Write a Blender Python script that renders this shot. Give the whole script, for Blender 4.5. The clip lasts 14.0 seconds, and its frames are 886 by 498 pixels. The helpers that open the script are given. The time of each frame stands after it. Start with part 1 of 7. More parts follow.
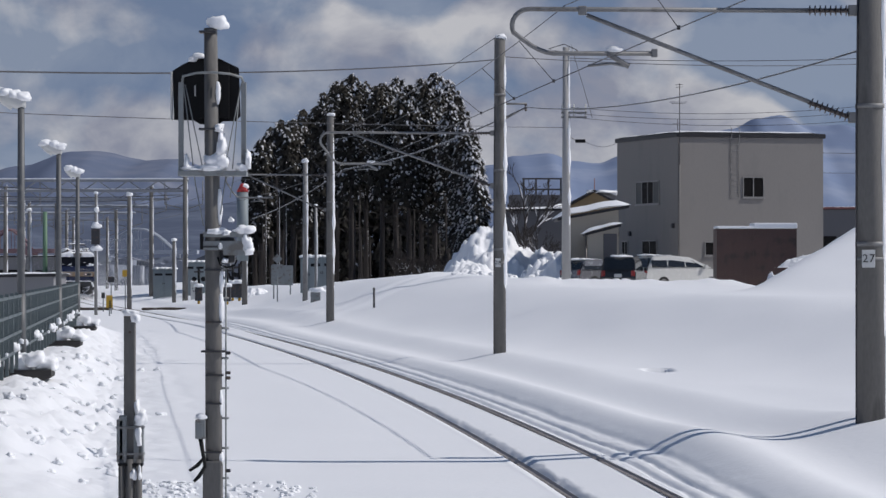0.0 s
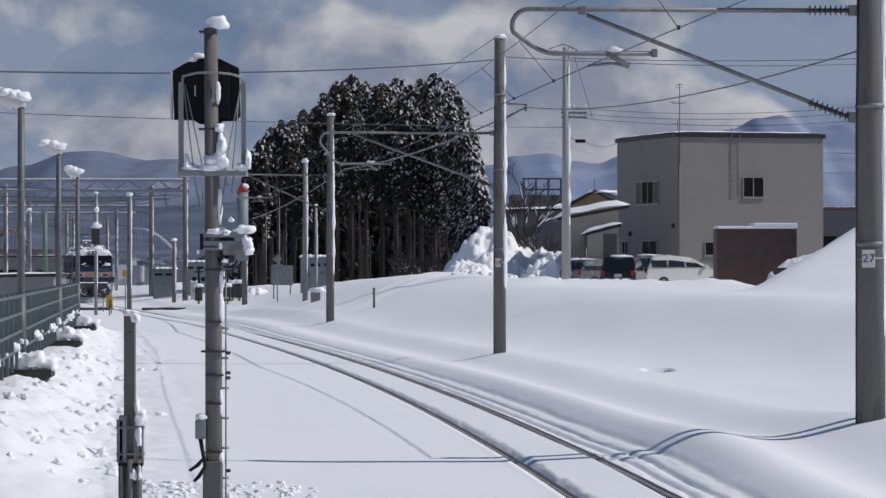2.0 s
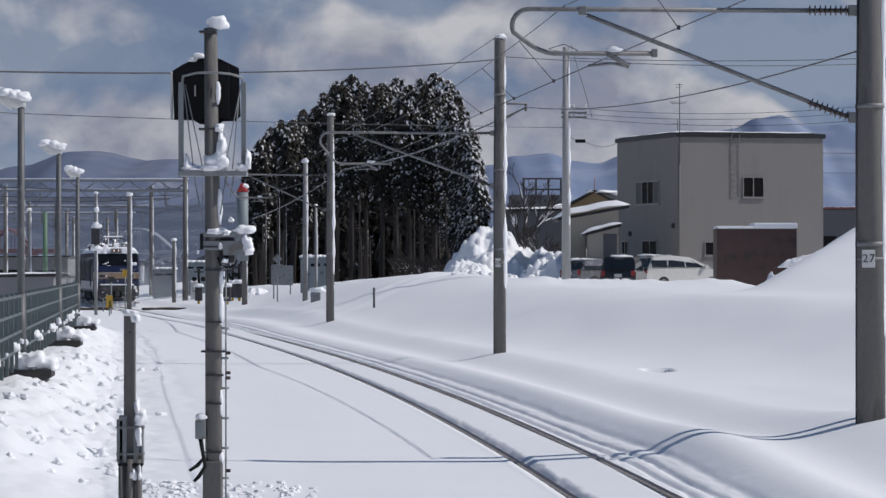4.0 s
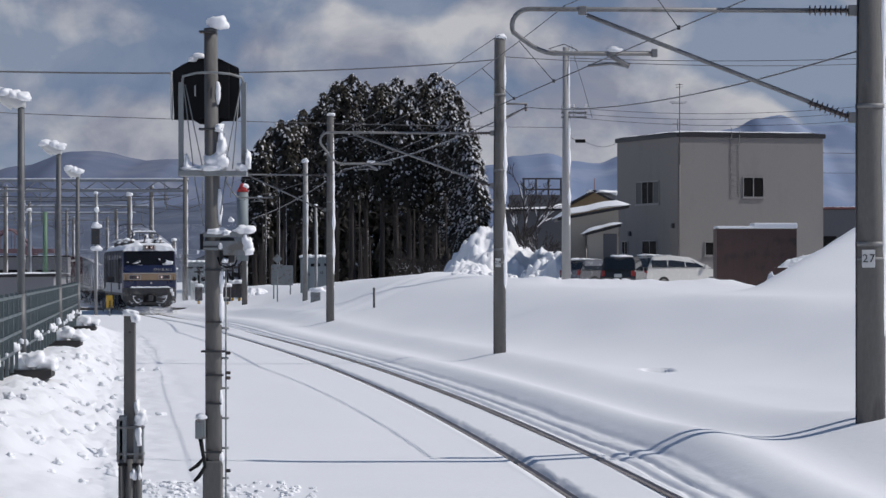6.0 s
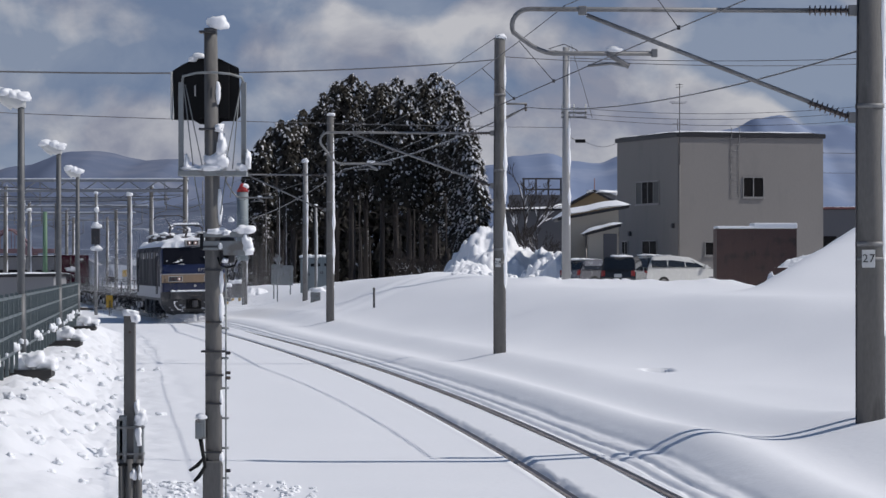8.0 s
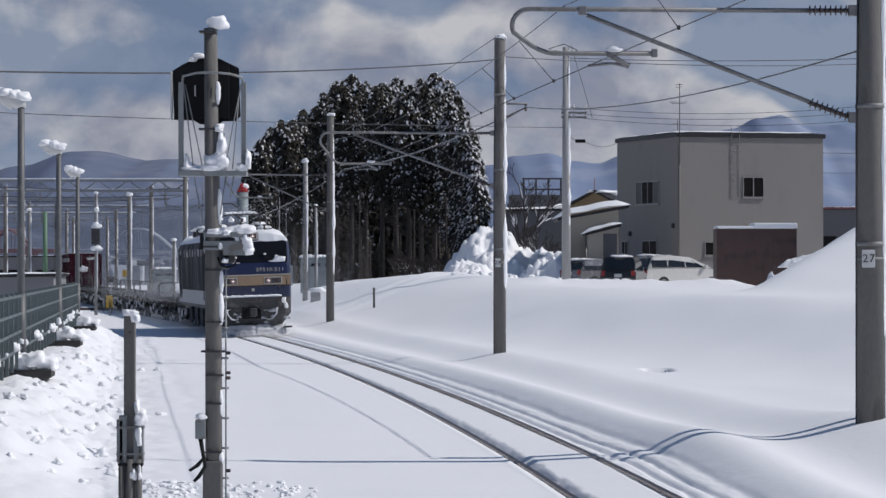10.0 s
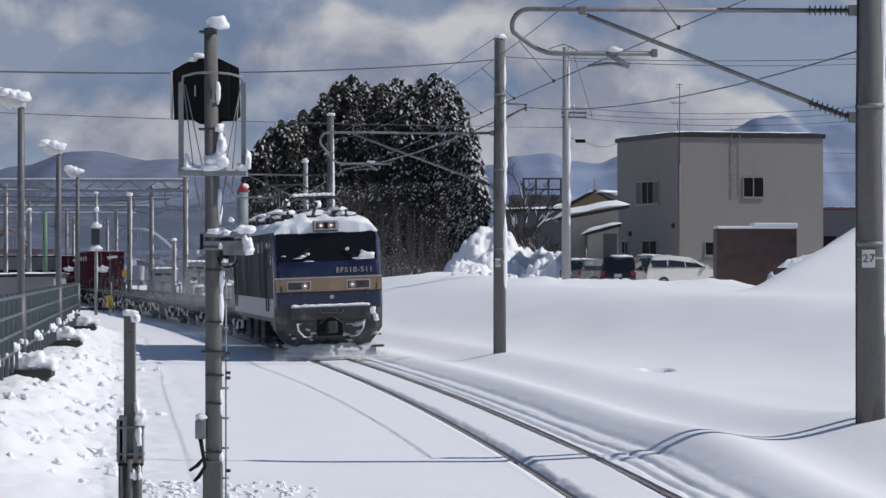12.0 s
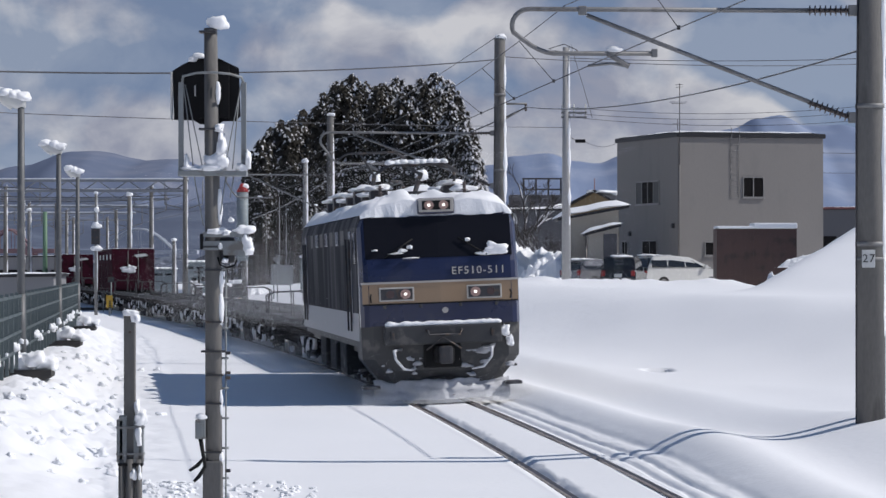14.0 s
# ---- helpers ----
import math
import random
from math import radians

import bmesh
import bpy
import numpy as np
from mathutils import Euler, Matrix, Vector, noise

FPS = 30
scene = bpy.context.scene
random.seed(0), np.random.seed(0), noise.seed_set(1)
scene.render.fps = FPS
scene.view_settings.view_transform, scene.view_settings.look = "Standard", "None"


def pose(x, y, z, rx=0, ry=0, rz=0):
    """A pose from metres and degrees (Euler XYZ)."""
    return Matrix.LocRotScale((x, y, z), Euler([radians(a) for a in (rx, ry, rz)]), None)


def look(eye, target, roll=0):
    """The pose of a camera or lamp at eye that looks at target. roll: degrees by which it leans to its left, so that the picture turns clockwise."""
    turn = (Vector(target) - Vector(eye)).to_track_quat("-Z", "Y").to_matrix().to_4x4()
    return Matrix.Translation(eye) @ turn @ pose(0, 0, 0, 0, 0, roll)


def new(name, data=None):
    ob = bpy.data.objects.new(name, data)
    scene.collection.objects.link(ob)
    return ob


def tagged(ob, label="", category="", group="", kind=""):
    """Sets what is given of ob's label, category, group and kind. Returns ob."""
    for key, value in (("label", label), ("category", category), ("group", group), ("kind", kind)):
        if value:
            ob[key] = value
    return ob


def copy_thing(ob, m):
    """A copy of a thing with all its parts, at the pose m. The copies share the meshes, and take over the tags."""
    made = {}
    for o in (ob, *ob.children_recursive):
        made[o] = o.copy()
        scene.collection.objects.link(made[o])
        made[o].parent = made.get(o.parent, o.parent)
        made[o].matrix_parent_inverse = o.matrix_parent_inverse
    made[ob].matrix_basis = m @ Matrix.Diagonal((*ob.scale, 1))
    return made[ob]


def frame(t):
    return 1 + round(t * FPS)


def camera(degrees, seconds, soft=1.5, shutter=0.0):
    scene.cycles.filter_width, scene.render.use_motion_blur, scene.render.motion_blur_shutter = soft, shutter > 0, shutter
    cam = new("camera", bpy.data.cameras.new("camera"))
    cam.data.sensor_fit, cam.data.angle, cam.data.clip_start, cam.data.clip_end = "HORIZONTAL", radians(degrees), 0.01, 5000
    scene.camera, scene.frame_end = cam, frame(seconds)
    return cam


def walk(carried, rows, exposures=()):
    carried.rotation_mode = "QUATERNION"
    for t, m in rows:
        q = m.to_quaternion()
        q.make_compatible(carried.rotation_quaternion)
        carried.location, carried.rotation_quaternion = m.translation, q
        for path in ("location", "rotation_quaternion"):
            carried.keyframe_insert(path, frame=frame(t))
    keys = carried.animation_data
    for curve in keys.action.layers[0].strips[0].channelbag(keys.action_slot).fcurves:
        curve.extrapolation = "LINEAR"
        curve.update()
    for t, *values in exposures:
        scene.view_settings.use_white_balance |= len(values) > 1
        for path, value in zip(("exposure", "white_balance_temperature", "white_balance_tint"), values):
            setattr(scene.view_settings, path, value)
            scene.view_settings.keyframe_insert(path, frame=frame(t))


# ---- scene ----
# The place: a single-track railway leaving a station, in snow. x to the right of the view,
# y away from the camera, z = 0 at the top of the rails. Metres.

# ---- camera ----
cam = camera(14.41, 14.0, soft=1.5)
EYE = (0.0, 0.0, 2.5)
VIEW = look(EYE, (0.0, 100.0, 2.5 + 0.5645))
walk(cam, [(0.0, VIEW), (14.0, VIEW)], exposures=[(0.0, -0.04), (10.0, 0.0), (12.0, 0.05), (14.0, 0.17)])

# ---- world and sun ----
SUN_ELEVATION = radians(44)
TO_SUN = Vector((math.cos(SUN_ELEVATION) * 0.999, -math.cos(SUN_ELEVATION) * 0.035, math.sin(SUN_ELEVATION)))


def build_world():
    world = bpy.data.worlds.new("winter_sky")
    scene.world = world
    world.use_nodes = True
    nt = world.node_tree
    nt.nodes.clear()
    N, L = nt.nodes.new, nt.links.new
    out = N("ShaderNodeOutputWorld")
    bg = N("ShaderNodeBackground")
    sky = N("ShaderNodeTexSky")
    sky.sky_type = "NISHITA"
    sky.sun_disc = False
    sky.sun_elevation = SUN_ELEVATION
    sky.sun_rotation = math.atan2(TO_SUN.x, TO_SUN.y)
    sky.air_density, sky.dust_density, sky.ozone_density = 1.0, 0.2, 3.0
    coord = N("ShaderNodeTexCoord")

    def maths(op, a, b=0.0, clamp=False):
        n = N("ShaderNodeMath")
        n.operation, n.use_clamp = op, clamp
        for i, v in enumerate((a, b)):
            if isinstance(v, (int, float)):
                n.inputs[i].default_value = v
            else:
                L(v, n.inputs[i])
        return n.outputs[0]

    # the clear sky is taken a little above the horizon's haze
    lift = N("ShaderNodeVectorMath")
    lift.operation = "ADD"
    lift.inputs[1].default_value = (0, 0, 0.32)
    L(coord.outputs["Generated"], lift.inputs[0])
    unit = N("ShaderNodeVectorMath")
    unit.operation = "NORMALIZE"
    L(lift.outputs[0], unit.inputs[0])
    L(unit.outputs[0], sky.inputs["Vector"])
    split = N("ShaderNodeSeparateXYZ")
    L(coord.outputs["Generated"], split.inputs[0])
    height = split.outputs["Z"]
    mapping = N("ShaderNodeMapping")
    mapping.inputs["Location"].default_value = (CLOUD_SHIFT, 0.0, 0.07)
    mapping.inputs["Scale"].default_value = (1.0, 1.0, 1.35)
    L(coord.outputs["Generated"], mapping.inputs[0])

    def cloud_noise(scale, detail, rough, twist=0.0):
        n = N("ShaderNodeTexNoise")
        n.inputs["Scale"].default_value = scale
        n.inputs["Detail"].default_value = detail
        n.inputs["Roughness"].default_value = rough
        n.inputs["Distortion"].default_value = twist
        L(mapping.outputs[0], n.inputs["Vector"])
        return n.outputs["Fac"]

    # fewer clouds higher up; overhead the sky is clear
    form = cloud_noise(19.0, 8.0, 0.50, 0.2)
    bar = maths("ADD", maths("MULTIPLY", maths("SUBTRACT", height, 0.055), 2.6), 0.355)


    def spot(across, up, half_w, half_h):
        """Soft round spot about a direction of the sky: 1 in its middle, 0 at its rim."""
        m = N("ShaderNodeMapping")
        m.inputs["Location"].default_value = (-across / half_w, 0.0, -up / half_h)
        m.inputs["Scale"].default_value = (1.0 / half_w, 0.0, 1.0 / half_h)
        L(coord.outputs["Generated"], m.inputs[0])
        g = N("ShaderNodeTexGradient")
        g.gradient_type = "SPHERICAL"
        L(m.outputs[0], g.inputs[0])
        return g.outputs["Fac"]

    # gaps of clear sky and the sunlit heads of the clouds
    clear = maths("ADD", maths("ADD", spot(0.097, 0.062, 0.034, 0.018), spot(-0.012, 0.083, 0.022, 0.016)), spot(0.115, 0.050, 0.022, 0.018))
    heads = maths("ADD", maths("ADD", spot(-0.003, 0.068, 0.024, 0.013), spot(-0.122, 0.066, 0.014, 0.016)),
                  maths("ADD", spot(0.073, 0.063, 0.016, 0.010), maths("ADD", spot(-0.052, 0.047, 0.012, 0.007), maths("MULTIPLY", spot(0.10, 0.058, 0.045, 0.03), 1.4))))
    form = maths("SUBTRACT", form, maths("MULTIPLY", clear, 0.6))
    cover = maths("MAXIMUM", maths("MULTIPLY", maths("SUBTRACT", form, bar), 6.0, True), 0.32)
    cover = maths("MULTIPLY", cover, maths("SUBTRACT", 1.25, maths("MULTIPLY", height, 2.6), True), True)
    ramp = N("ShaderNodeValToRGB")
    ramp.color_ramp.elements[0].position = 0.40
    ramp.color_ramp.elements[0].color = CLOUD_DARK
    ramp.color_ramp.elements[1].position = 0.66
    ramp.color_ramp.elements[1].color = CLOUD_LIGHT
    L(maths("ADD", cloud_noise(33.0, 8.0, 0.55, 0.3), maths("MULTIPLY", maths("SUBTRACT", heads, 0.12), 0.22)), ramp.inputs["Fac"])
    mix = N("ShaderNodeMix")
    mix.data_type = "RGBA"
    L(cover, mix.inputs["Factor"])
    L(sky.outputs[0], mix.inputs[6])
    L(ramp.outputs[0], mix.inputs[7])
    L(mix.outputs[2], bg.inputs["Color"])
    bg.inputs["Strength"].default_value = 0.075
    L(bg.outputs[0], out.inputs["Surface"])


CLOUD_SHIFT = 0.31
CLOUD_DARK, CLOUD_LIGHT = (3.3, 3.55, 4.55, 1), (6.7, 6.75, 7.2, 1)
build_world()
sun_data = bpy.data.lights.new("sun", "SUN")
sun_data.energy, sun_data.angle, sun_data.color = 3.1, radians(0.5), (1.0, 0.955, 0.918)
sun = new("sun", sun_data)
sun.matrix_world = look(TO_SUN * 100.0, (0, 0, 0))


# ---- plan ----
def track_x(y):
    """Centre line of the track."""
    if y > 312.0:
        return track_x(312.0) - 0.118 * (y - 312.0)
    return ((C3 * y + C2) * y + C1) * y + C0


def smooth(v, a, b):
    k = min(1.0, max(0.0, (v - a) / (b - a)))
    return k * k * (3 - 2 * k)
C3, C2, C1, C0 = 1.01423e-06, -6.35229e-04, -1.76563e-02, 3.53
CANT = 0.037          # lean of the track in the curve, radians
FENCE_X0, FENCE_K = -2.32, -0.083   # fence line x = X0 + K * y


def lean(y):
    return CANT * (1.0 - smooth(y, 110, 230))


def fence_x(y):
    return FENCE_X0 + FENCE_K * y


def nz(x, y, z=0.0):
    return noise.noise(Vector((x, y, z)))


def softplus(v, w):
    """max(v, 0) with a rounded corner of width w."""
    return max(v, 0.0) if abs(v) > 30 * w else w * math.log1p(math.exp(v / w))


def bump(u, c, w):
    return math.exp(-((u - c) / w) ** 2)


def ground_z(x, y):
    """Height of the snow."""
    yc = min(max(y, 0.0), 420.0)
    u = x - track_x(yc)
    near = 1.0 - smooth(y, 150, 260)
    z = -0.015
    # cant of the snow between and beside the rails
    z += lean(yc) * min(max(u + 0.533, 0.0), 2.2) * (1.0 - smooth(u, 3.0, 6.0))
    # bank that rises to the yards
    rise = 0.28 * smooth(u, 2.9, 4.6) + 1.50 * smooth(u, 3.8, 13.0) * smooth(y + 5.0 * (min(u, 15.0) - 9.0), 58, 125)
    rise *= smooth(y, 18, 40) * (1.0 - 0.55 * smooth(y, 190, 330))
    z += rise
    z += 0.20 * bump(u, 1.95, 0.55) * near * (0.6 + 0.4 * smooth(y, 30, 48)) * (1 - 0.7 * smooth(y, 60, 110))
    # the ploughed mound beside the yard: a long ramp whose crest runs away to the right
    if x > 3.0 and 60 < y < 190:
        xm = min(x, 20.0)
        s = y - (120.0 + (xm - 11.15) * 4.13)
        over = 2.23 + 0.30 + (xm - 11.15) * 0.359 + 0.06 * s - 0.30 * softplus(s, 2.0)
        z += softplus(over - z, 0.12)
    z += 0.25 * math.exp(-((x - 5.8) / 2.6) ** 2 - ((y - 46.0) / 5.0) ** 2)
    # uneven berm along the yard's edge
    if 2.0 < x < 15.0 and 138 < y < 160:
        z += (0.24 + 0.14 * nz(x * 1.1, 3.0) + 0.07 * nz(x * 3.3, 6.0)) * bump(y, 149.0, 3.5) * smooth(x, 2.5, 4.5) * (1.0 - smooth(x, 12.0, 13.5))
    # drift near the middle pole
    z += 0.62 * math.exp(-((x + 2.2) / 6.0) ** 2 - ((y - 163.0) / 20.0) ** 2)
    # drift round the cabinets
    z += 0.42 * math.exp(-((x + 6.3) / 3.0) ** 2 - ((y - 182.0) / 10.0) ** 2)
    # ridges shaped to draw the shadow stripes on the drift near the middle pole
    if -9 < x < 5 and 138 < y < 190:
        w = x - (y - 160.0) * 0.26 + 0.3 * nz(y * 0.15, 2.0)
        fade = bump(y, 163.0, 14.0)
        z += fade * (0.09 * bump(w, -2.2, 0.55) + 0.09 * bump(w, -0.9, 0.45))
    # hollow in the drift
    if 4.0 < x < 5.6 and 76 < y < 80:
        z -= 0.50 * smooth(y, 76.6, 78.9) * (1.0 - smooth(y, 79.2, 79.32)) * math.exp(-((x - 4.79) / 0.24) ** 4)
    # two faint trails across the open snow
    if 38 < y < 126 and x < -2.0:
        z -= 0.007 * bump(x + 0.0845 * y + 0.22 * nz(y * 0.12, 3.0), 0.0, 0.09) * (0.5 + 0.7 * abs(nz(y * 1.5, 4.0)))
        if 62 < y < 96:
            z -= 0.016 * bump(x + 7.5 - (94.5 - y) * 0.095 + 0.3 * nz(y * 0.3, 8.0), 0.0, 0.12)
    # soft swells
    z += (0.10 * nz(x * 0.16, y * 0.05, 3.0) + 0.03 * nz(x * 0.5, y * 0.2, 7.0)) * smooth(abs(u), 1.6, 4.5)
    # bank below the platform fence
    if y < 230:
        v = x - fence_x(y)
        foot = 1.9 - 0.5 * smooth(y, 70, 120)
        bank = 0.60 * (1.0 - smooth(v, 0.15, foot)) * (1.0 - smooth(y, 118, 150)) * (0.1 + 0.9 * smooth(y, 33, 43))
        z += bank
        if -0.3 < v < 3.2 and y < 150:
            k = (1.0 - smooth(v, 1.4, 3.0)) * smooth(v, -0.3, 0.2)
            lump = nz(x * 2.2, y * 0.8, 1.0) * 0.10 + max(0.0, nz(x * 5.2, y * 2.2, 4.0) - 0.05) * 0.22 + nz(x * 8.0, y * 3.6, 8.0) * 0.05
            z += 0.95 * lump * k * (1.0 - smooth(y, 110, 150)) * (0.4 + 0.6 * smooth(y, 36, 46))
    # grooves along the rails
    if abs(u) < 2.4:
        q = near * (0.75 + 0.25 * nz(y * 1.3, u * 3.0, 2.0))
        r = 0.10 * nz(y * 2.2, 0.5, 9.0)
        if -0.50 <= u < -0.28 + r:
            z -= 0.125 * (1.0 - smooth(u, -0.46, -0.28 + r)) * q + 0.02 * nz(y * 5.0, u * 20.0, 4.0) * near
        elif -0.60 < u < -0.50:
            z -= 0.045
        elif u <= -0.60:
            z += 0.012 * bump(u, -0.63, 0.06) * near
        if 0.44 <= u <= 0.50:
            z -= 0.07 * q
        elif 0.50 < u < 0.58:
            z -= 0.045
        elif 0.58 <= u:
            flat = (1.0 - smooth(u, 1.15, 1.75)) * smooth(u, 0.56, 0.66)
            rough = 0.010 * nz(u * 9.0, y * 1.2, 5.0) + 0.008 * nz(u * 24.0, y * 5.0, 8.0)
            z -= (0.055 * q - rough) * flat * near
            # furrows left by the plough blade
            for c, w, deep in ((0.80, 0.045, 0.050), (1.03, 0.040, 0.060), (1.30, 0.07, 0.030)):
                z -= deep * bump(u + 0.03 * nz(y * 0.35, c * 9.0), c, w) * near * (0.85 + 0.3 * nz(y * 0.5, c * 5.0))
    return z


# ---- small builders ----
def box_into(bm, lo, hi, bevel=0.0, m=None):
    x0, y0, z0 = lo
    x1, y1, z1 = hi
    vs = [bm.verts.new(c) for c in ((x0, y0, z0), (x1, y0, z0), (x1, y1, z0), (x0, y1, z0),
                                    (x0, y0, z1), (x1, y0, z1), (x1, y1, z1), (x0, y1, z1))]
    fs = [bm.faces.new([vs[i] for i in q]) for q in
          ((0, 3, 2, 1), (4, 5, 6, 7), (0, 1, 5, 4), (1, 2, 6, 5), (2, 3, 7, 6), (3, 0, 4, 7))]
    if bevel:
        edges = list({e for f in fs for e in f.edges})
        made = bmesh.ops.bevel(bm, geom=edges, offset=bevel, segments=2, profile=0.6, affect="EDGES")
        vs = list({v for f in made["faces"] for v in f.verts} | {v for v in vs if v.is_valid})
    if m is not None:
        bmesh.ops.transform(bm, matrix=m, verts=[v for v in vs if v.is_valid])
    return vs


def tube_into(bm, points, radius, sides=8, cap=True):
    """A round tube along points; radius is one number or one for each point."""
    pts = [Vector(p) for p in points]
    rad = radius if isinstance(radius, (list, tuple)) else [radius] * len(pts)
    rings = []
    side = None
    for i, p in enumerate(pts):
        way = (pts[min(i + 1, len(pts) - 1)] - pts[max(i - 1, 0)]).normalized()
        if side is None:
            side = way.orthogonal().normalized()
        side = (side - way * side.dot(way)).normalized()
        other = way.cross(side)
        rings.append([bm.verts.new(p + (side * math.cos(a) + other * math.sin(a)) * rad[i])
                      for a in (2 * math.pi * k / sides for k in range(sides))])
    for a, b in zip(rings, rings[1:]):
        for k in range(sides):
            f = bm.faces.new((a[k], a[(k + 1) % sides], b[(k + 1) % sides], b[k]))
            f.smooth = True
    if cap:
        bm.faces.new(rings[0][::-1])
        bm.faces.new(rings[-1])
    return rings


def prism_into(bm, outline, z0, z1, axis="z"):
    """An outline of (a, b) pairs drawn out along an axis."""
    def at(a, b, c):
        return {"z": (a, b, c), "y": (a, c, b), "x": (c, a, b)}[axis]
    lo = [bm.verts.new(at(a, b, z0)) for a, b in outline]
    hi = [bm.verts.new(at(a, b, z1)) for a, b in outline]
    n = len(outline)
    for k in range(n):
        bm.faces.new((lo[k], lo[(k + 1) % n], hi[(k + 1) % n], hi[k]))
    bm.faces.new(lo[::-1])
    bm.faces.new(hi)
    return lo + hi


def lump_into(bm, centre, size, seed=0.0, detail=2, rough=0.35, m=None):
    """An uneven rounded lump of snow."""
    made = bmesh.ops.create_icosphere(bm, subdivisions=min(3, detail + 1), radius=1.0)
    for v in made["verts"]:
        p = v.co.copy()
        k = 1.0 + rough * nz(p.x * 1.2 + seed, p.y * 1.2, p.z * 1.2 + seed * 0.7) + rough * 0.55 * nz(p.x * 2.9, p.y * 2.9 + seed, p.z * 2.9)
        p *= k
        if p.z < -0.55:
            p.z = -0.55 + 0.3 * (p.z + 0.55)
        v.co = Vector((p.x * size[0] + centre[0], p.y * size[1] + centre[1], p.z * size[2] + centre[2]))
        for f in v.link_faces:
            f.smooth = True
    if m is not None:
        bmesh.ops.transform(bm, matrix=m, verts=made["verts"])


def mesh_of(name, bm, material):
    bmesh.ops.recalc_face_normals(bm, faces=bm.faces[:])
    me = bpy.data.meshes.new(name)
    bm.to_mesh(me)
    bm.free()
    for mat in (material if isinstance(material, (list, tuple)) else [material]):
        me.materials.append(mat)
    return me


def part(name, bm, material, parent=None, label=""):
    ob = new(name, mesh_of(name, bm, material))
    if parent is not None:
        ob.parent = parent
    return tagged(ob, label)


def box(lo, hi, bevel=0.0, m=None):
    bm = bmesh.new()
    box_into(bm, lo, hi, bevel, m)
    return bm


def tube(points, radius, sides=8):
    bm = bmesh.new()
    tube_into(bm, points, radius, sides)
    return bm


def base(name, x=0, y=0, z=0, label="", category="", group="", kind="", rz=0):
    ob = new(name)
    ob.empty_display_size = 0.2
    ob.matrix_basis = pose(x, y, z, 0, 0, rz)
    return tagged(ob, label, category, group, kind)


# ---- materials ----
def material(name, colour, rough=0.7, metal=0.0, vary=0.15, scale=6.0, fine=60.0, bump_size=0.0, bump_scale=40.0,
             second=None, second_scale=3.0, second_lo=0.55, second_hi=0.65, stretch=(1, 1, 1), emit=None, spec=0.5, island=0.0, coat=0.0):
    """Paint, metal, wood or stone: a colour varied at two scales, with an optional second colour in patches."""
    mat = bpy.data.materials.new(name)
    mat.use_nodes = True
    nt = mat.node_tree
    N, L = nt.nodes.new, nt.links.new
    bsdf = nt.nodes["Principled BSDF"]
    bsdf.inputs["Roughness"].default_value = rough
    bsdf.inputs["Metallic"].default_value = metal
    bsdf.inputs["Specular IOR Level"].default_value = spec
    bsdf.inputs["Coat Weight"].default_value = coat
    coord = N("ShaderNodeTexCoord")
    mapping = N("ShaderNodeMapping")
    mapping.inputs["Scale"].default_value = stretch
    L(coord.outputs["Object"], mapping.inputs[0])

    def noise_node(s, detail=5.0):
        n = N("ShaderNodeTexNoise")
        n.inputs["Scale"].default_value = s
        n.inputs["Detail"].default_value = detail
        L(mapping.outputs[0], n.inputs["Vector"])
        return n.outputs["Fac"]

    def maths(op, a, b):
        n = N("ShaderNodeMath")
        n.operation = op
        for i, v in enumerate((a, b)):
            if isinstance(v, (int, float)):
                n.inputs[i].default_value = v
            else:
                L(v, n.inputs[i])
        return n.outputs[0]

    wide, small = noise_node(scale), noise_node(fine, 3.0)
    total = maths("ADD", maths("MULTIPLY", maths("SUBTRACT", wide, 0.5), 2.0 * vary),
                  maths("MULTIPLY", maths("SUBTRACT", small, 0.5), 1.2 * vary))
    if island:
        geo = N("ShaderNodeNewGeometry")
        total = maths("ADD", total, maths("MULTIPLY", maths("SUBTRACT", geo.outputs["Random Per Island"], 0.5), 2.0 * island))
    value = maths("ADD", total, 1.0)
    hsv = N("ShaderNodeHueSaturation")
    L(value, hsv.inputs["Value"])
    if second is None:
        hsv.inputs["Color"].default_value = (*colour, 1)
    else:
        rng = N("ShaderNodeMapRange")
        rng.inputs["From Min"].default_value, rng.inputs["From Max"].default_value = second_lo, second_hi
        L(noise_node(second_scale, 6.0), rng.inputs["Value"])
        mix = N("ShaderNodeMix")
        mix.data_type = "RGBA"
        mix.inputs[6].default_value = (*colour, 1)
        mix.inputs[7].default_value = (*second, 1)
        L(rng.outputs[0], mix.inputs["Factor"])
        L(mix.outputs[2], hsv.inputs["Color"])
    L(hsv.outputs[0], bsdf.inputs["Base Color"])
    rr = maths("ADD", maths("MULTIPLY", maths("SUBTRACT", wide, 0.5), 0.25), rough)
    L(rr, bsdf.inputs["Roughness"])
    if bump_size:
        b = N("ShaderNodeBump")
        b.inputs["Strength"].default_value = 0.6
        b.inputs["Distance"].default_value = bump_size
        L(noise_node(bump_scale, 6.0), b.inputs["Height"])
        L(b.outputs[0], bsdf.inputs["Normal"])
    if emit:
        bsdf.inputs["Emission Color"].default_value = (*emit[0], 1)
        bsdf.inputs["Emission Strength"].default_value = emit[1]
    return mat


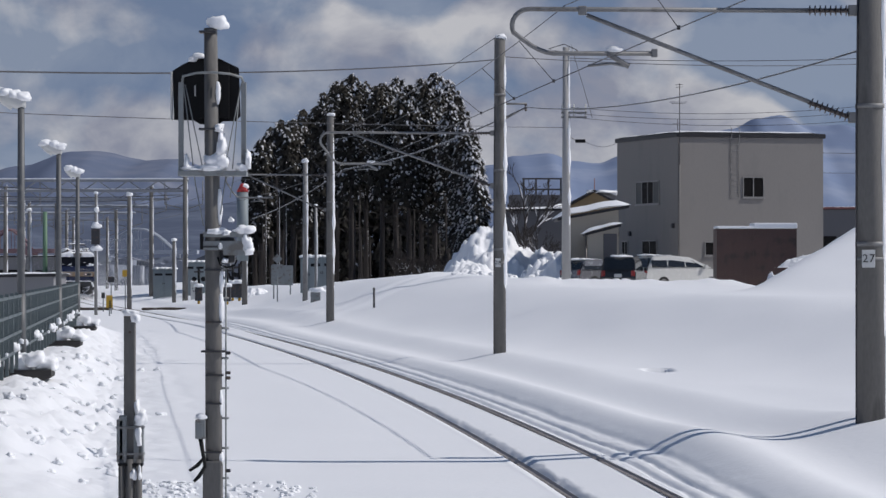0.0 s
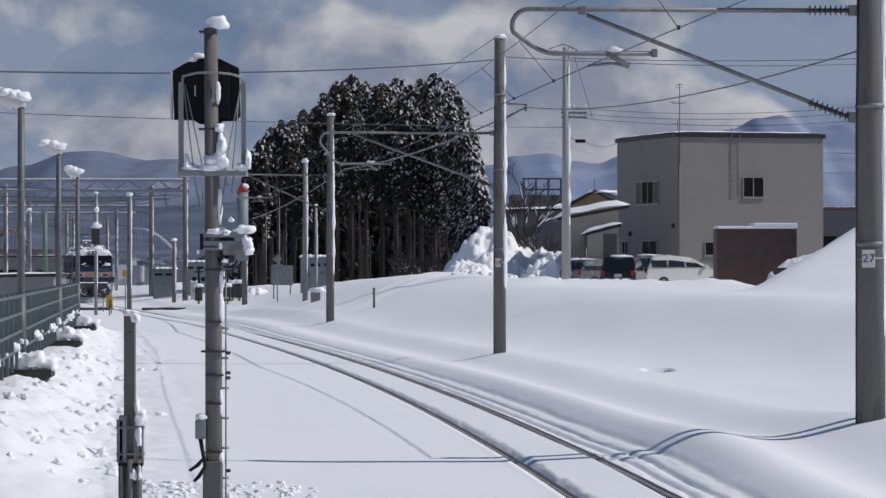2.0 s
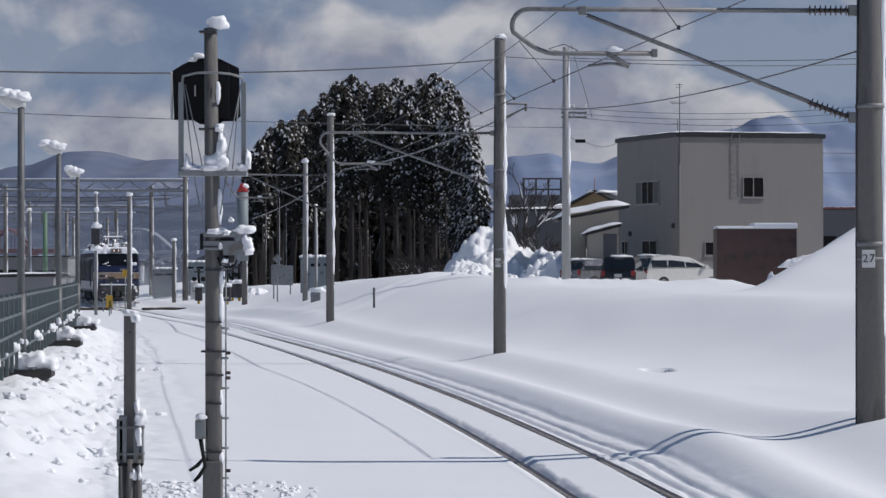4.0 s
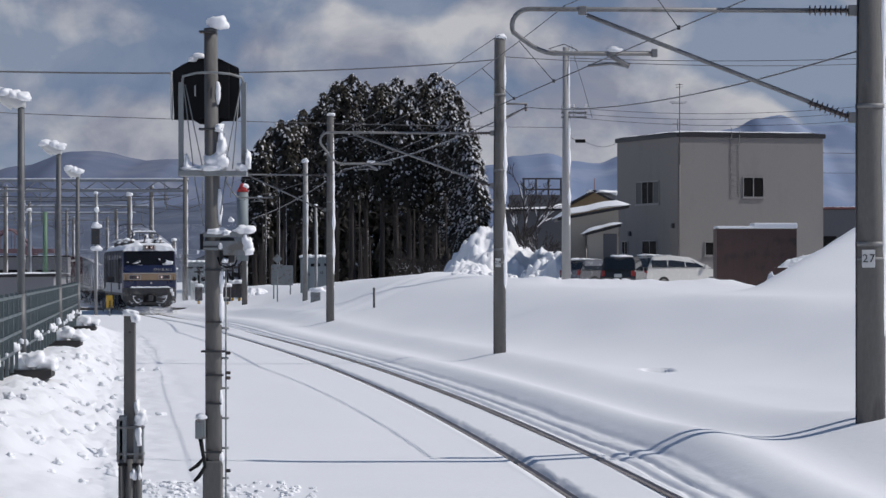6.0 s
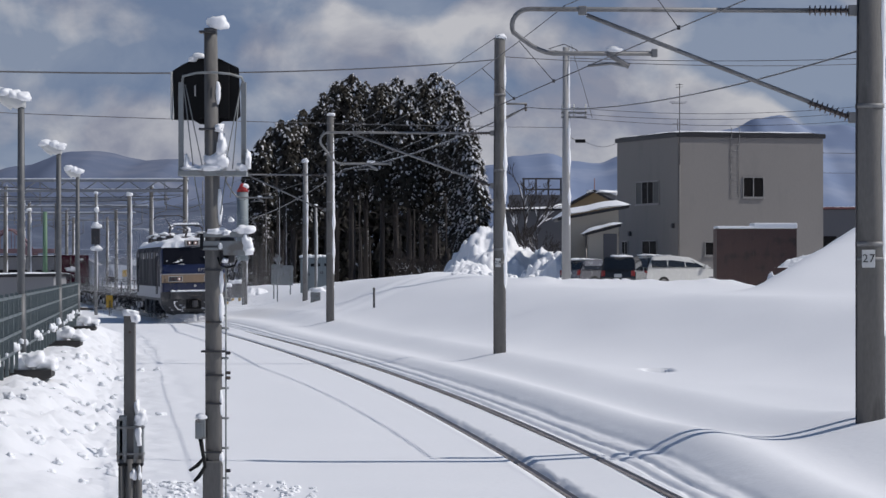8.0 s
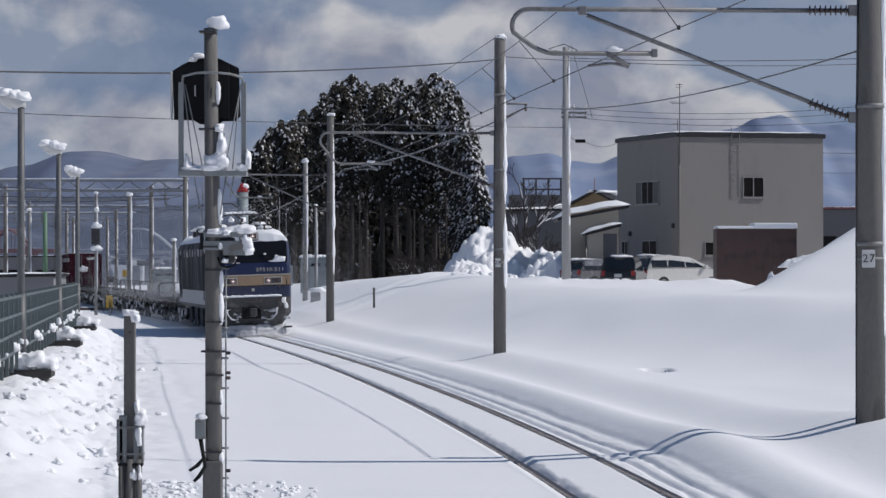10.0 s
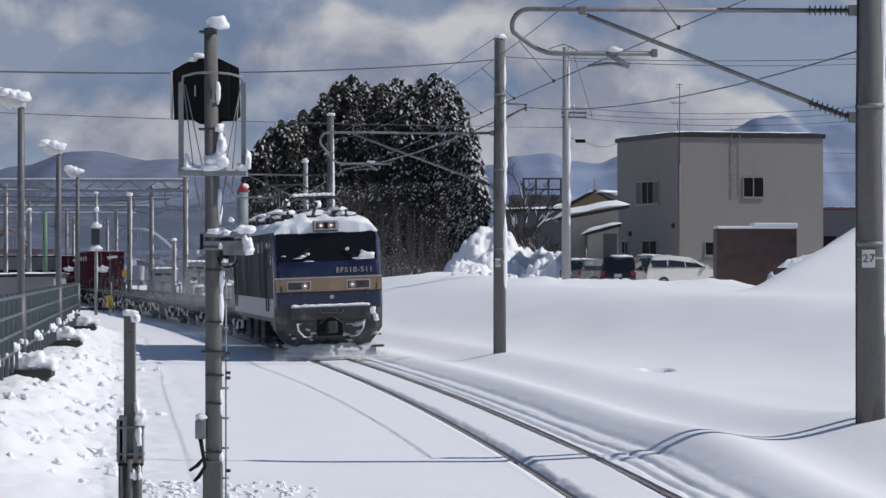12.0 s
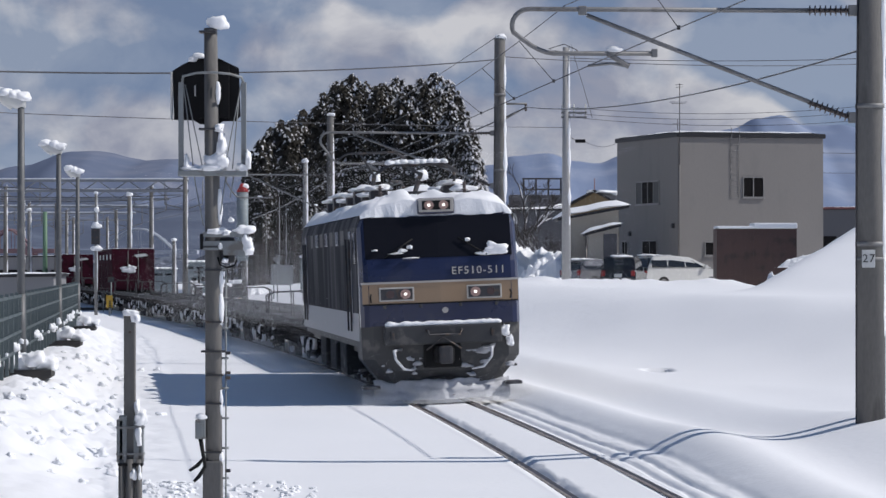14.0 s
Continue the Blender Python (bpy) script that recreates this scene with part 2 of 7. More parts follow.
SNOW = material("snow", (0.86, 0.87, 0.89), 0.65, vary=0.012, scale=0.6, fine=9.0, bump_size=0.012, bump_scale=7.0, spec=0.25)
SNOW_CAP = material("snow_cap", (0.87, 0.88, 0.90), 0.6, vary=0.015, scale=3.0, fine=30.0, bump_size=0.01, bump_scale=18.0, spec=0.25)
CONCRETE = material("pole_concrete", (0.142, 0.137, 0.130), 0.85, vary=0.30, scale=2.2, fine=40.0, bump_size=0.005, second=(0.080, 0.077, 0.074), second_scale=3.0, stretch=(1, 1, 0.25))
STEEL = material("galvanised_steel", (0.215, 0.215, 0.215), 0.6, 0.3, vary=0.25, scale=5.0, fine=50.0, second=(0.17, 0.165, 0.16), second_scale=4.0)
GREY_STEEL = material("grey_painted_steel", (0.22, 0.235, 0.24), 0.55, 0.1, vary=0.18, scale=4.0, fine=60.0, second=(0.16, 0.15, 0.14), second_scale=6.0)
DARK_STEEL = material("dark_steel", (0.055, 0.055, 0.06), 0.55, 0.4, vary=0.3, scale=5.0, fine=50.0, second=(0.10, 0.075, 0.06), second_scale=7.0)
BLACK = material("matt_black_paint", (0.010, 0.010, 0.011), 0.6, spec=0.2, vary=0.2, scale=4.0)
RAIL_STEEL = material("rail_steel", (0.10, 0.075, 0.065), 0.4, 0.7, vary=0.25, scale=3.0, fine=40.0)
WIRE = material("wire", (0.07, 0.07, 0.075), 0.55, 0.4, vary=0.2)


# ---- ground ----
def build_ground():
    us = []
    u = -1.4
    while u < 2.5:
        us.append(u)
        u += 0.03 if (-0.66 < u < -0.20 or 0.38 < u < 1.42) else 0.07
    step, u = 0.10, 2.5
    while u < 3500:
        us.append(u)
        step = 0.07 if 5.6 < u < 6.7 else min(max(step, 0.1) * 1.02, 0.14) if u < 11 else min(step * 1.05, 0.35) if u < 30 else step * 1.25
        u += step
    step, u = 0.08, -1.4
    left = []
    while u > -3500:
        step = min(step * 1.05, 0.12) if u > -14 else step * 1.22
        u -= step
        left.append(u)
    us = left[::-1] + us
    ys = []
    y = -60.0
    while y < 4700:
        ys.append(y)
        y += 6.0 if y < 18 else 0.06 if 78.8 < y < 79.6 else max(0.12, 0.0042 * y) if y < 330 else 0.10 * y
    verts, faces = [], []
    n = len(us)
    for y in ys:
        cx = track_x(min(max(y, 0.0), 420.0))
        for u in us:
            verts.append((cx + u, y, ground_z(cx + u, y)))
    for j in range(len(ys) - 1):
        for i in range(n - 1):
            a = j * n + i
            faces.append((a, a + 1, a + n + 1, a + n))
    me = bpy.data.meshes.new("ground")
    me.from_pydata(verts, [], faces)
    me.polygons.foreach_set("use_smooth", [True] * len(faces))
    me.materials.append(SNOW)
    tagged(new("ground", me), "deep wind-smoothed snow over the railway land", "snow", kind="structure")


build_ground()


def along(s_y, u, z):
    """A point beside the track: u to the right of its centre at distance y, z above the rails."""
    return Vector((track_x(s_y) + u, s_y, z + lean(s_y) * (u + 0.533)))


def build_rail(side):
    ys = [30 + 1.5 * k for k in range(0, 250)]
    bm = bmesh.new()
    prof = ((-0.0325, 0.0), (0.0325, 0.0), (0.034, -0.03), (0.01, -0.05), (0.01, -0.12), (0.06, -0.15), (-0.06, -0.15), (-0.01, -0.12), (-0.01, -0.05), (-0.034, -0.03))
    rings = []
    for y in ys:
        rings.append([bm.verts.new(along(y, side * 0.533 + a, b)) for a, b in prof])
    for p, q in zip(rings, rings[1:]):
        for k in range(len(prof)):
            bm.faces.new((p[k], p[(k + 1) % len(prof)], q[(k + 1) % len(prof)], q[k]))
    ob = part("rail", bm, RAIL_STEEL)
    tagged(ob, "dark steel rail half buried in snow", "rail", "rails of the track", "structure")


build_rail(-1)
build_rail(1)


# ---- overhead line ----
PORCELAIN = material("brown_porcelain", (0.085, 0.070, 0.066), 0.3, vary=0.15)
PLATE_WHITE = material("white_plate", (0.62, 0.62, 0.60), 0.6, vary=0.1, scale=20.0)
INK = material("black_ink", (0.02, 0.02, 0.02), 0.7)
RED = material("red_paint", (0.42, 0.03, 0.03), 0.5, vary=0.15)


def text_part(name, words, size, m, mat, parent, depth=0.004):
    """Raised lettering as a mesh; m places its centre."""
    cu = bpy.data.curves.new(name, "FONT")
    cu.space_character = 1.15
    cu.body, cu.size, cu.extrude, cu.align_x, cu.align_y = words, size, depth, "CENTER", "CENTER"
    tmp = bpy.data.objects.new(name, cu)
    me = bpy.data.meshes.new_from_object(tmp)
    bpy.data.objects.remove(tmp)
    me.materials.clear()
    me.materials.append(mat)
    me.transform(m)
    ob = new(name, me)
    ob.parent = parent
    return ob


def insulator_bm(a, b, discs=8, r=0.075):
    a, b = Vector(a), Vector(b)
    pts, rad = [], []
    for k in range(discs):
        for f, q in ((0.0, 0.03), (0.30, 0.03), (0.36, r), (0.52, r * 0.8), (0.58, 0.03)):
            pts.append(a.lerp(b, (k + f) / discs))
            rad.append(q)
    pts.append(b)
    rad.append(0.03)
    return tube_into_new(pts, rad, 10)


def tube_into_new(pts, rad, sides=8):
    bm = bmesh.new()
    tube_into(bm, pts, rad, sides)
    return bm


def snow_streak(x, y, z0, z1, r, seed, thick=0.06, side=(1.0, -0.40)):
    """Wind-packed snow on one side of an upright."""
    bm = bmesh.new()
    n = max(4, int((z1 - z0) / 0.22))
    pts, rad = [], []
    for k in range(n + 1):
        z = z0 + (z1 - z0) * k / n
        w = 0.55 + 0.45 * nz(z * 1.7, seed) + 0.25 * nz(z * 6.0, seed)
        w *= min(1.0, 3.0 * min(k + 0.3, n - k + 0.3) / n + 0.25)
        off = r - thick * 0.35
        pts.append((x + side[0] * off, y + side[1] * off, z))
        rad.append(max(0.012, thick * w))
    tube_into(bm, pts, rad, 8)
    return bm


def concrete_pole(x, y, top, radius, label, plate=None, snow=0.07, plate_z=2.6):
    z0 = ground_z(x, y) - 0.4
    pole = base("catenary_pole", x, y, z0, label, "pole", "poles of the overhead line")
    h = top - z0
    part("shaft", tube([(0, 0, 0), (0, 0, h * 0.5), (0, 0, h - 0.02), (0, 0, h)], [radius * 1.06, radius, radius * 0.93, radius * 0.8], 24), CONCRETE, pole)
    part("snow_crust", snow_streak(0, 0, 0.9, h * 0.98, radius, x * 3.1, snow), SNOW_CAP, pole, "strip of wind-packed snow")
    bm = bmesh.new()
    lump_into(bm, (0.03, 0, h + 0.03), (radius * 1.05, radius * 1.0, 0.09), x)
    part("snow_cap", bm, SNOW_CAP, pole, "white cap of snow")
    for zz in (0.36, 0.60, 0.83):
        part("band", tube([(0, 0, h * zz - 0.03), (0, 0, h * zz + 0.03)], radius * 1.07, 20), STEEL, pole)
    bm = tube([(-radius * 1.02, -0.05, 0.2), (-radius * 1.02, -0.05, h * 0.55), (-radius * 0.9, -0.09, h * 0.8)], 0.013, 6)
    part("earth_wire", bm, WIRE, pole)
    if plate:
        zc = plate_z - z0
        pl = part("pole_plate", box((-radius * 0.46 - 0.05, -radius - 0.035, zc - 0.115), (radius * 0.46 - 0.05, -radius - 0.02, zc + 0.115), 0.006), PLATE_WHITE, pole, "white plate with the pole's number")
        text_part("lettering", plate, 0.15, Matrix.Translation((-0.05, -radius - 0.037, zc)) @ Matrix.Rotation(radians(90), 4, "X"), INK, pl)
        part("plate_band", tube([(0, 0, zc - 0.02), (0, 0, zc + 0.02)], radius * 1.04, 20), STEEL, pole)
    return pole


def cantilever(px, y, wx, r_pole, z_top=5.85, z_low=5.30):
    """Hinged tubular bracket of the overhead line: from the pole at px out over the track; wx is the wire's place."""
    arm = base("catenary_bracket", px, y, 0, "grey tubular steel bracket holding the overhead wire on brown insulators", "bracket", "brackets of the overhead line")
    a = px - r_pole - 0.02
    g = lambda x, z: (x - px, 0.0, z)
    tip = wx - 1.22
    part("foot", box((-r_pole - 0.10, -0.06, z_top - 0.07), (-r_pole + 0.02, 0.06, z_top + 0.07), 0.01), STEEL, arm)
    part("foot", box((-r_pole - 0.10, -0.06, z_top - 1.46), (-r_pole + 0.02, 0.06, z_top - 1.32), 0.01), STEEL, arm)
    part("insulator", insulator_bm(g(a - 0.08, z_top), g(a - 0.62, z_top)), PORCELAIN, arm, "ribbed brown porcelain insulator")
    part("insulator", insulator_bm(g(a - 0.08, z_top - 1.38), g(a - 0.60, z_top - 1.19)), PORCELAIN, arm, "ribbed brown porcelain insulator")
    pts = [g(a - 0.60, z_top), g(tip + 0.22, z_top + 0.02)]
    for k in range(1, 9):
        q = math.pi * 0.5 + k * math.pi * 0.62 / 8
        pts.append(g(tip + 0.2 + 0.22 * math.cos(q), z_top - 0.2 + 0.22 * math.sin(q)))
    for k in range(1, 6):
        f = k / 5
        pts.append(g(tip + 0.02 + 0.52 * f, z_top - 0.30 - (z_top - 0.30 - z_low) * math.sin(f * math.pi / 2)))
    pts.append(g(wx + 0.62, z_low))
    part("tube", tube(pts, 0.032, 10), STEEL, arm)
    part("strut", tube([g(a - 0.58, z_top - 1.19), g(tip + 0.95, z_top - 0.06)], 0.030, 10), STEEL, arm)
    part("clamp", box((tip + 0.84 - px, -0.05, z_top - 0.06), (tip + 0.95 - px, 0.05, z_top + 0.06), 0.015), STEEL, arm)
    part("clamp", box((wx + 0.57 - px, -0.04, z_low - 0.05), (wx + 0.65 - px, 0.04, z_low + 0.06), 0.015), STEEL, arm)
    part("steady_arm", tube([g(wx + 0.28, z_low - 0.17), g(wx + 0.05, z_low - 0.13), g(wx - 0.25, z_low - 0.16)], 0.018, 8), STEEL, arm)
    part("drop_bracket", tube([g(wx + 0.0, z_low), g(wx + 0.28, z_low - 0.17)], 0.035, 8), STEEL, arm)
    bm = bmesh.new()
    lump_into(bm, g(wx + 0.10, z_low + 0.045), (0.10, 0.05, 0.045), y)
    part("snow", bm, SNOW_CAP, arm, "lump of snow")
    return arm


POLE_A = (5.55, 45.5)
POLE_B = (1.5, 92.5)
POLE_C = (-4.5, 140.0)
concrete_pole(*POLE_A, 7.6, 0.185, "weathered concrete pole with a white 27 plate and snow crust", "27", 0.10, 2.63)
concrete_pole(5.66, 46.35, 5.3, 0.17, "weathered concrete pole standing close behind another", None, 0.05)
concrete_pole(*POLE_B, 8.58, 0.155, "weathered concrete pole with a small 28 plate and snow", "28", 0.13, 2.66)
concrete_pole(*POLE_C, 8.62, 0.15, "weathered grey concrete pole with snow on top", None, 0.13)
cantilever(5.55, 45.5, 2.136, 0.185, 5.854, 5.296)
cantilever(1.5, 92.5, -1.999, 0.155, 6.081, 5.275)
cantilever(-4.5, 140.0, -7.429, 0.15, 6.248, 5.345)


def sagging(a, b, sag, n=14):
    a, b = Vector(a), Vector(b)
    return [a.lerp(b, k / n) - Vector((0, 0, sag * 4 * (k / n) * (1 - k / n))) for k in range(n + 1)]


def overhead_wire(points, radius, label, snow=0.0, group="wires of the overhead line"):
    ob = part("overhead_wire", tube(points, radius, 6), WIRE)
    tagged(ob, label, "wire", group)
    if snow:
        bm = bmesh.new()
        rad = [snow * (0.6 + 0.5 * abs(nz(k * 0.9, 2.2))) for k in range(len(points))]
        tube_into(bm, [Vector(p) + Vector((0, 0, radius)) for p in points], rad, 6)
        part("snow", bm, SNOW_CAP, ob, "thin line of snow")
    return ob


WIRE_A, WIRE_B, WIRE_C = (2.07, 45.5, 5.215), (-2.148, 92.5, 5.215), (-7.587, 140, 5.345)
MESS_A, MESS_B, MESS_C = (1.585, 45.5, 5.92), (-2.745, 92.5, 5.931), (-8.106, 140, 6.068)
WIRE_N = (6.2, 4.0, 5.25)
MESS_N = (6.0, 4.0, 6.4)
WIRE_D, MESS_D = (-20.5, 226.0, 5.2), (-20.5, 226.0, 6.1)
for p, q, r in ((WIRE_N, WIRE_A, 0), (WIRE_A, WIRE_B, 0), (WIRE_B, WIRE_C, 0), (WIRE_C, WIRE_D, 0)):
    overhead_wire([p, q], 0.007, "thin dark copper contact wire over the track")
for (p, q), sag in zip(((MESS_N, MESS_A), (MESS_A, MESS_B), (MESS_B, MESS_C), (MESS_C, MESS_D)), (0.3, 0.32, 0.3, 0.35)):
    overhead_wire(sagging(p, q, sag), 0.006, "thin dark messenger wire carrying the contact wire")


def droppers(mp, mq, wp, wq, sag, n):
    for k in range(1, n):
        f = k / n
        top = Vector(mp).lerp(Vector(mq), f) - Vector((0, 0, sag * 4 * f * (1 - f)))
        low = Vector(wp).lerp(Vector(wq), f)
        ob = part("dropper", tube([low, top], 0.006, 5), WIRE)
        part("clip", box((low.x - 0.02, low.y - 0.02, low.z - 0.02), (low.x + 0.02, low.y + 0.02, low.z + 0.03)), WIRE, ob)
        tagged(ob, "thin dropper wire between messenger and contact wire", "wire", "droppers of the overhead line")


droppers(MESS_A, MESS_B, WIRE_A, WIRE_B, 0.32, 9)
droppers(MESS_B, MESS_C, WIRE_B, WIRE_C, 0.30, 9)
droppers(MESS_N, MESS_A, WIRE_N, WIRE_A, 0.30, 7)
# feeder on the pole side, hung in a slack bow, and its outrigger
overhead_wire(sagging((2.148, 90, 6.652), (5.431, 46, 5.356), 0.30, 22), 0.011, "thick dark feeder cable hung with a line of snow", 0.007)
overhead_wire(sagging((2.148, 90, 6.652), (-3.873, 138, 6.417), 0.25, 22), 0.020, "thick dark feeder cable hung with a line of snow", 0.012)
overhead_wire(sagging((-10.14, 186, 5.14), (-3.873, 138, 6.417), 0.2, 16), 0.020, "thick dark feeder cable hung with a line of snow", 0.012)
outrigger = base("feeder_arm", 1.5, 92.5, 0, "grey steel side arm holding a feeder cable on the pole", "bracket")
part("arm", tube([(0.1, 0, 6.856), (0.716, 0, 6.856)], 0.03, 8), STEEL, outrigger)
part("insulator", insulator_bm((0.686, 0, 6.856), (0.686, 0, 6.662), 3, 0.06), PORCELAIN, outrigger)
part("brace", tube([(0.1, 0, 6.424), (0.686, 0, 6.767)], 0.02, 6), STEEL, outrigger)
# lines that cross the sky
for a, b, sag, r in (((-7.974, 60, 5.887), (1.409, 96, 8.229), 0.16, 0.016), ((-15.948, 120, 7.881), (2.323, 150, 8.597), 0.08, 0.014),
                     ((1.502, 97, 8.383), (17.11, 130, 10.174), 0.2, 0.012), ((2.323, 150, 8.573), (5.4, 155, 8.75), 0.0, 0.012),
                     ((5.55, 155, 11.825), (19.742, 150, 11.573), 0.15, 0.014), ((5.55, 155, 9.4), (19.742, 150, 9.419), 0.4, 0.010),
                     ((5.55, 155, 9.225), (19.742, 150, 9.032), 0.4, 0.010), ((6.25, 155, 8.15), (9.3, 186, 9.22), 0.25, 0.012),
                     ((5.55, 155, 9.65), (19.742, 150, 9.661), 0.4, 0.010), ((18.992, 179.5, 8.464), (25.006, 190, 8.935), 0.1, 0.014),
                     ((18.992, 179.5, 7.451), (25.006, 190, 7.832), 0.1, 0.012)):
    overhead_wire(sagging(a, b, sag), r, "thin dark service line across the sky", group="service lines")
overhead_wire(sagging((-4.125, 139, 7.881), (1.484, 92, 8.643), 0.1), 0.010, "thin dark earth wire between pole tops")


# ---- signal post ----
def signal_post():
    y = 35.0
    x = -2.292
    sig = base("signal_post", x, y, -0.35, "grey signal post with ladder, black backboard and clinging snow", "signal")
    Z = lambda z: z + 0.35
    K = 35 / 6200.0
    X = lambda px: (px - 378) * K
    part("shaft", tube([(0.005, 0, 0), (0, 0, Z(2.1)), (-0.03, 0, Z(4.905))], [0.085, 0.083, 0.066], 20), CONCRETE, sig)
    bm = bmesh.new()
    lump_into(bm, (0.045, 0, Z(4.95)), (0.105, 0.07, 0.085), 3.0, 3)
    part("snow_cap", bm, SNOW_CAP, sig, "white cap of snow leaning off the top")
    # backboard: an elongated octagon with a raised rim and lamp hoods on the far side
    outline = [(X(a), Z(b)) for a, b in ((303, 4.487), (322, 4.555), (345, 4.611), (386, 4.611), (421, 4.515), (424, 4.03), (416, 3.985), (392, 3.979), (384, 3.945), (352, 3.951), (340, 3.99), (306, 3.996))]
    bm = bmesh.new()
    prism_into(bm, outline, 0.17, 0.19, "y")
    board = part("backboard", bm, BLACK, sig, "black sheet-metal backboard")
    bm = bmesh.new()
    prism_into(bm, [(X(352), Z(4.013)), (X(404), Z(4.013)), (X(404), Z(4.555)), (X(352), Z(4.555))], 0.10, 0.17, "y")
    part("lamp_case", bm, BLACK, board)
    for px, pz in ((340, 140), (340, 180), (388, 130), (388, 160), (388, 190)):
        bm = bmesh.new()
        tube_into(bm, [(X(px), 0.19, Z(2.5 + (476 - pz) * K)), (X(px), 0.42, Z(2.5 + (476 - pz) * K))], 0.075, 14)
        part("lamp_hood", bm, BLACK, board)
    # white strip that paints the lit left edge of the visors
    part("side_plate", box((X(300), 0.12, Z(3.99)), (X(303), 0.26, Z(4.481)), 0.003), PLATE_WHITE, board)
    part("inspection_slot", box((X(342), 0.162, Z(4.233)), (X(344.5), 0.169, Z(4.34))), PLATE_WHITE, board)
    for c in ((350, 98, 0.07), (340, 104, 0.05)):
        bm = bmesh.new()
        lump_into(bm, (X(c[0]), 0.18, Z(2.5 + (476 - c[1]) * K)), (c[2], 0.05, 0.035), c[0])
        part("snow_cap", bm, SNOW_CAP, board)
    # cage: two uprights, hoop, deck and stays
    for a in (320.5, 431.5):
        part("upright", box((X(a - 4.5), -0.03, Z(3.426)), (X(a + 4.5), 0.03, Z(4.363)), 0.004), GREY_STEEL, sig)
    hoop = [(X(a), b, Z(2.5 + (476 - c) * K)) for a, b, c in ((323, -0.02, 146), (325, -0.08, 136), (350, -0.16, 131), (380, -0.18, 130), (410, -0.16, 133), (428, -0.08, 138), (431, -0.02, 146))]
    part("hoop", tube(hoop, 0.013, 8), GREY_STEEL, sig)
    part("deck", box((X(316), -0.10, Z(3.426)), (X(437), 0.20, Z(3.477)), 0.006), GREY_STEEL, sig)
    for a, b, c, d in ((325, 150, 347, 330), (328, 150, 360, 300), (427, 150, 398, 300), (424, 165, 412, 300), (347, 330, 361, 400), (400, 312, 391, 380), (414, 312, 408, 350)):
        part("stay_rod", tube([(X(a), -0.02, Z(2.5 + (476 - b) * K)), (X(c), -0.06, Z(2.5 + (476 - d) * K))], 0.006, 6), GREY_STEEL, sig)
    for k, (px, pz, w, h) in enumerate(((345, 299, 0.12, 0.025), (385, 287, 0.13, 0.11), (378, 298, 0.13, 0.05), (428, 298, 0.06, 0.045), (392, 260, 0.05, 0.14), (388, 228, 0.05, 0.05), (331, 287, 0.025, 0.08), (440, 285, 0.03, 0.12))):
        bm = bmesh.new()
        lump_into(bm, (X(px), -0.05, Z(2.5 + (476 - pz) * K)), (w, 0.09, h), k * 1.7, 2, 0.5)
        part("snow", bm, SNOW_CAP, sig, "snow heaped on the deck" if k < 4 else "clinging snow")
    for z0, z1, t, px in ((145, 185, 0.024, 386), (335, 398, 0.026, 389), (520, 575, 0.03, 391), (480, 520, 0.022, 392), (690, 735, 0.02, 391), (250, 300, 0.035, 391), (800, 822, 0.03, 391)):
        bm = bmesh.new()
        pts = [(X(px) + 0.01 * nz(k * 0.8, z0), -0.03, Z(2.5 + (476 - (z0 + (z1 - z0) * k / 7)) * K)) for k in range(8)]
        tube_into(bm, pts, [t * (0.3 + 0.9 * math.sin(math.pi * (0.12 + 0.8 * k / 7))) for k in range(8)], 8)
        part("snow", bm, SNOW_CAP, sig, "clinging snow")
    # clamps
    for pz, a, b in ((57, 350, 384), (229, 350, 397), (622, 354, 402), (437, 356, 395), (664, 362, 398), (478, 360, 396), (570, 362, 396), (714, 362, 396), (800, 361, 396), (822, 361, 397)):
        zc = Z(2.5 + (476 - pz) * K)
        part("clamp", box((X(a + 3), -0.095, zc - 0.010), (X(b - 3), 0.095, zc + 0.010), 0.003), DARK_STEEL, sig)
    # lower bracket with the call-on lamp unit
    part("bracket", box((X(360), -0.09, Z(2.816)), (X(441), -0.05, Z(2.867)), 0.004), GREY_STEEL, sig)
    part("bracket", box((X(360), -0.09, Z(2.686)), (X(436), -0.05, Z(2.777)), 0.004), GREY_STEEL, sig)
    part("bracket", box((X(396), -0.09, Z(2.635)), (X(438), -0.05, Z(2.686)), 0.004), GREY_STEEL, sig)
    part("side_box", box((X(355), -0.10, Z(2.692)), (X(361), 0.05, Z(2.85)), 0.006), BLACK, sig)
    unit = part("lamp_unit", box((X(388), -0.03, Z(2.556)), (X(416), 0.14, Z(2.816)), 0.03), DARK_STEEL, sig)
    for px, pz in ((394, 436), (408, 436), (401, 452)):
        part("lamp_hood", tube([(X(px), -0.04, Z(2.5 + (476 - pz) * K)), (X(px), 0.0, Z(2.5 + (476 - pz) * K))], 0.03, 10), BLACK, unit)
    cable = [(X(a), -0.06, Z(2.5 + (476 - b) * K)) for a, b in ((386, 455), (390, 468), (402, 474), (416, 470), (420, 460))]
    part("cable_loop", tube(cable, 0.010, 6), BLACK, sig)
    for k, (px, pz, w, h) in enumerate(((385, 410, 0.10, 0.04), (432, 408, 0.09, 0.055), (438, 432, 0.055, 0.10), (441, 446, 0.05, 0.05), (391, 437, 0.025, 0.04), (399, 462, 0.03, 0.03), (410, 390, 0.03, 0.03), (402, 414, 0.05, 0.03))):
        bm = bmesh.new()
        lump_into(bm, (X(px), -0.06, Z(2.5 + (476 - pz) * K)), (w, 0.08, h), 9 + k * 2.3, 2, 0.5)
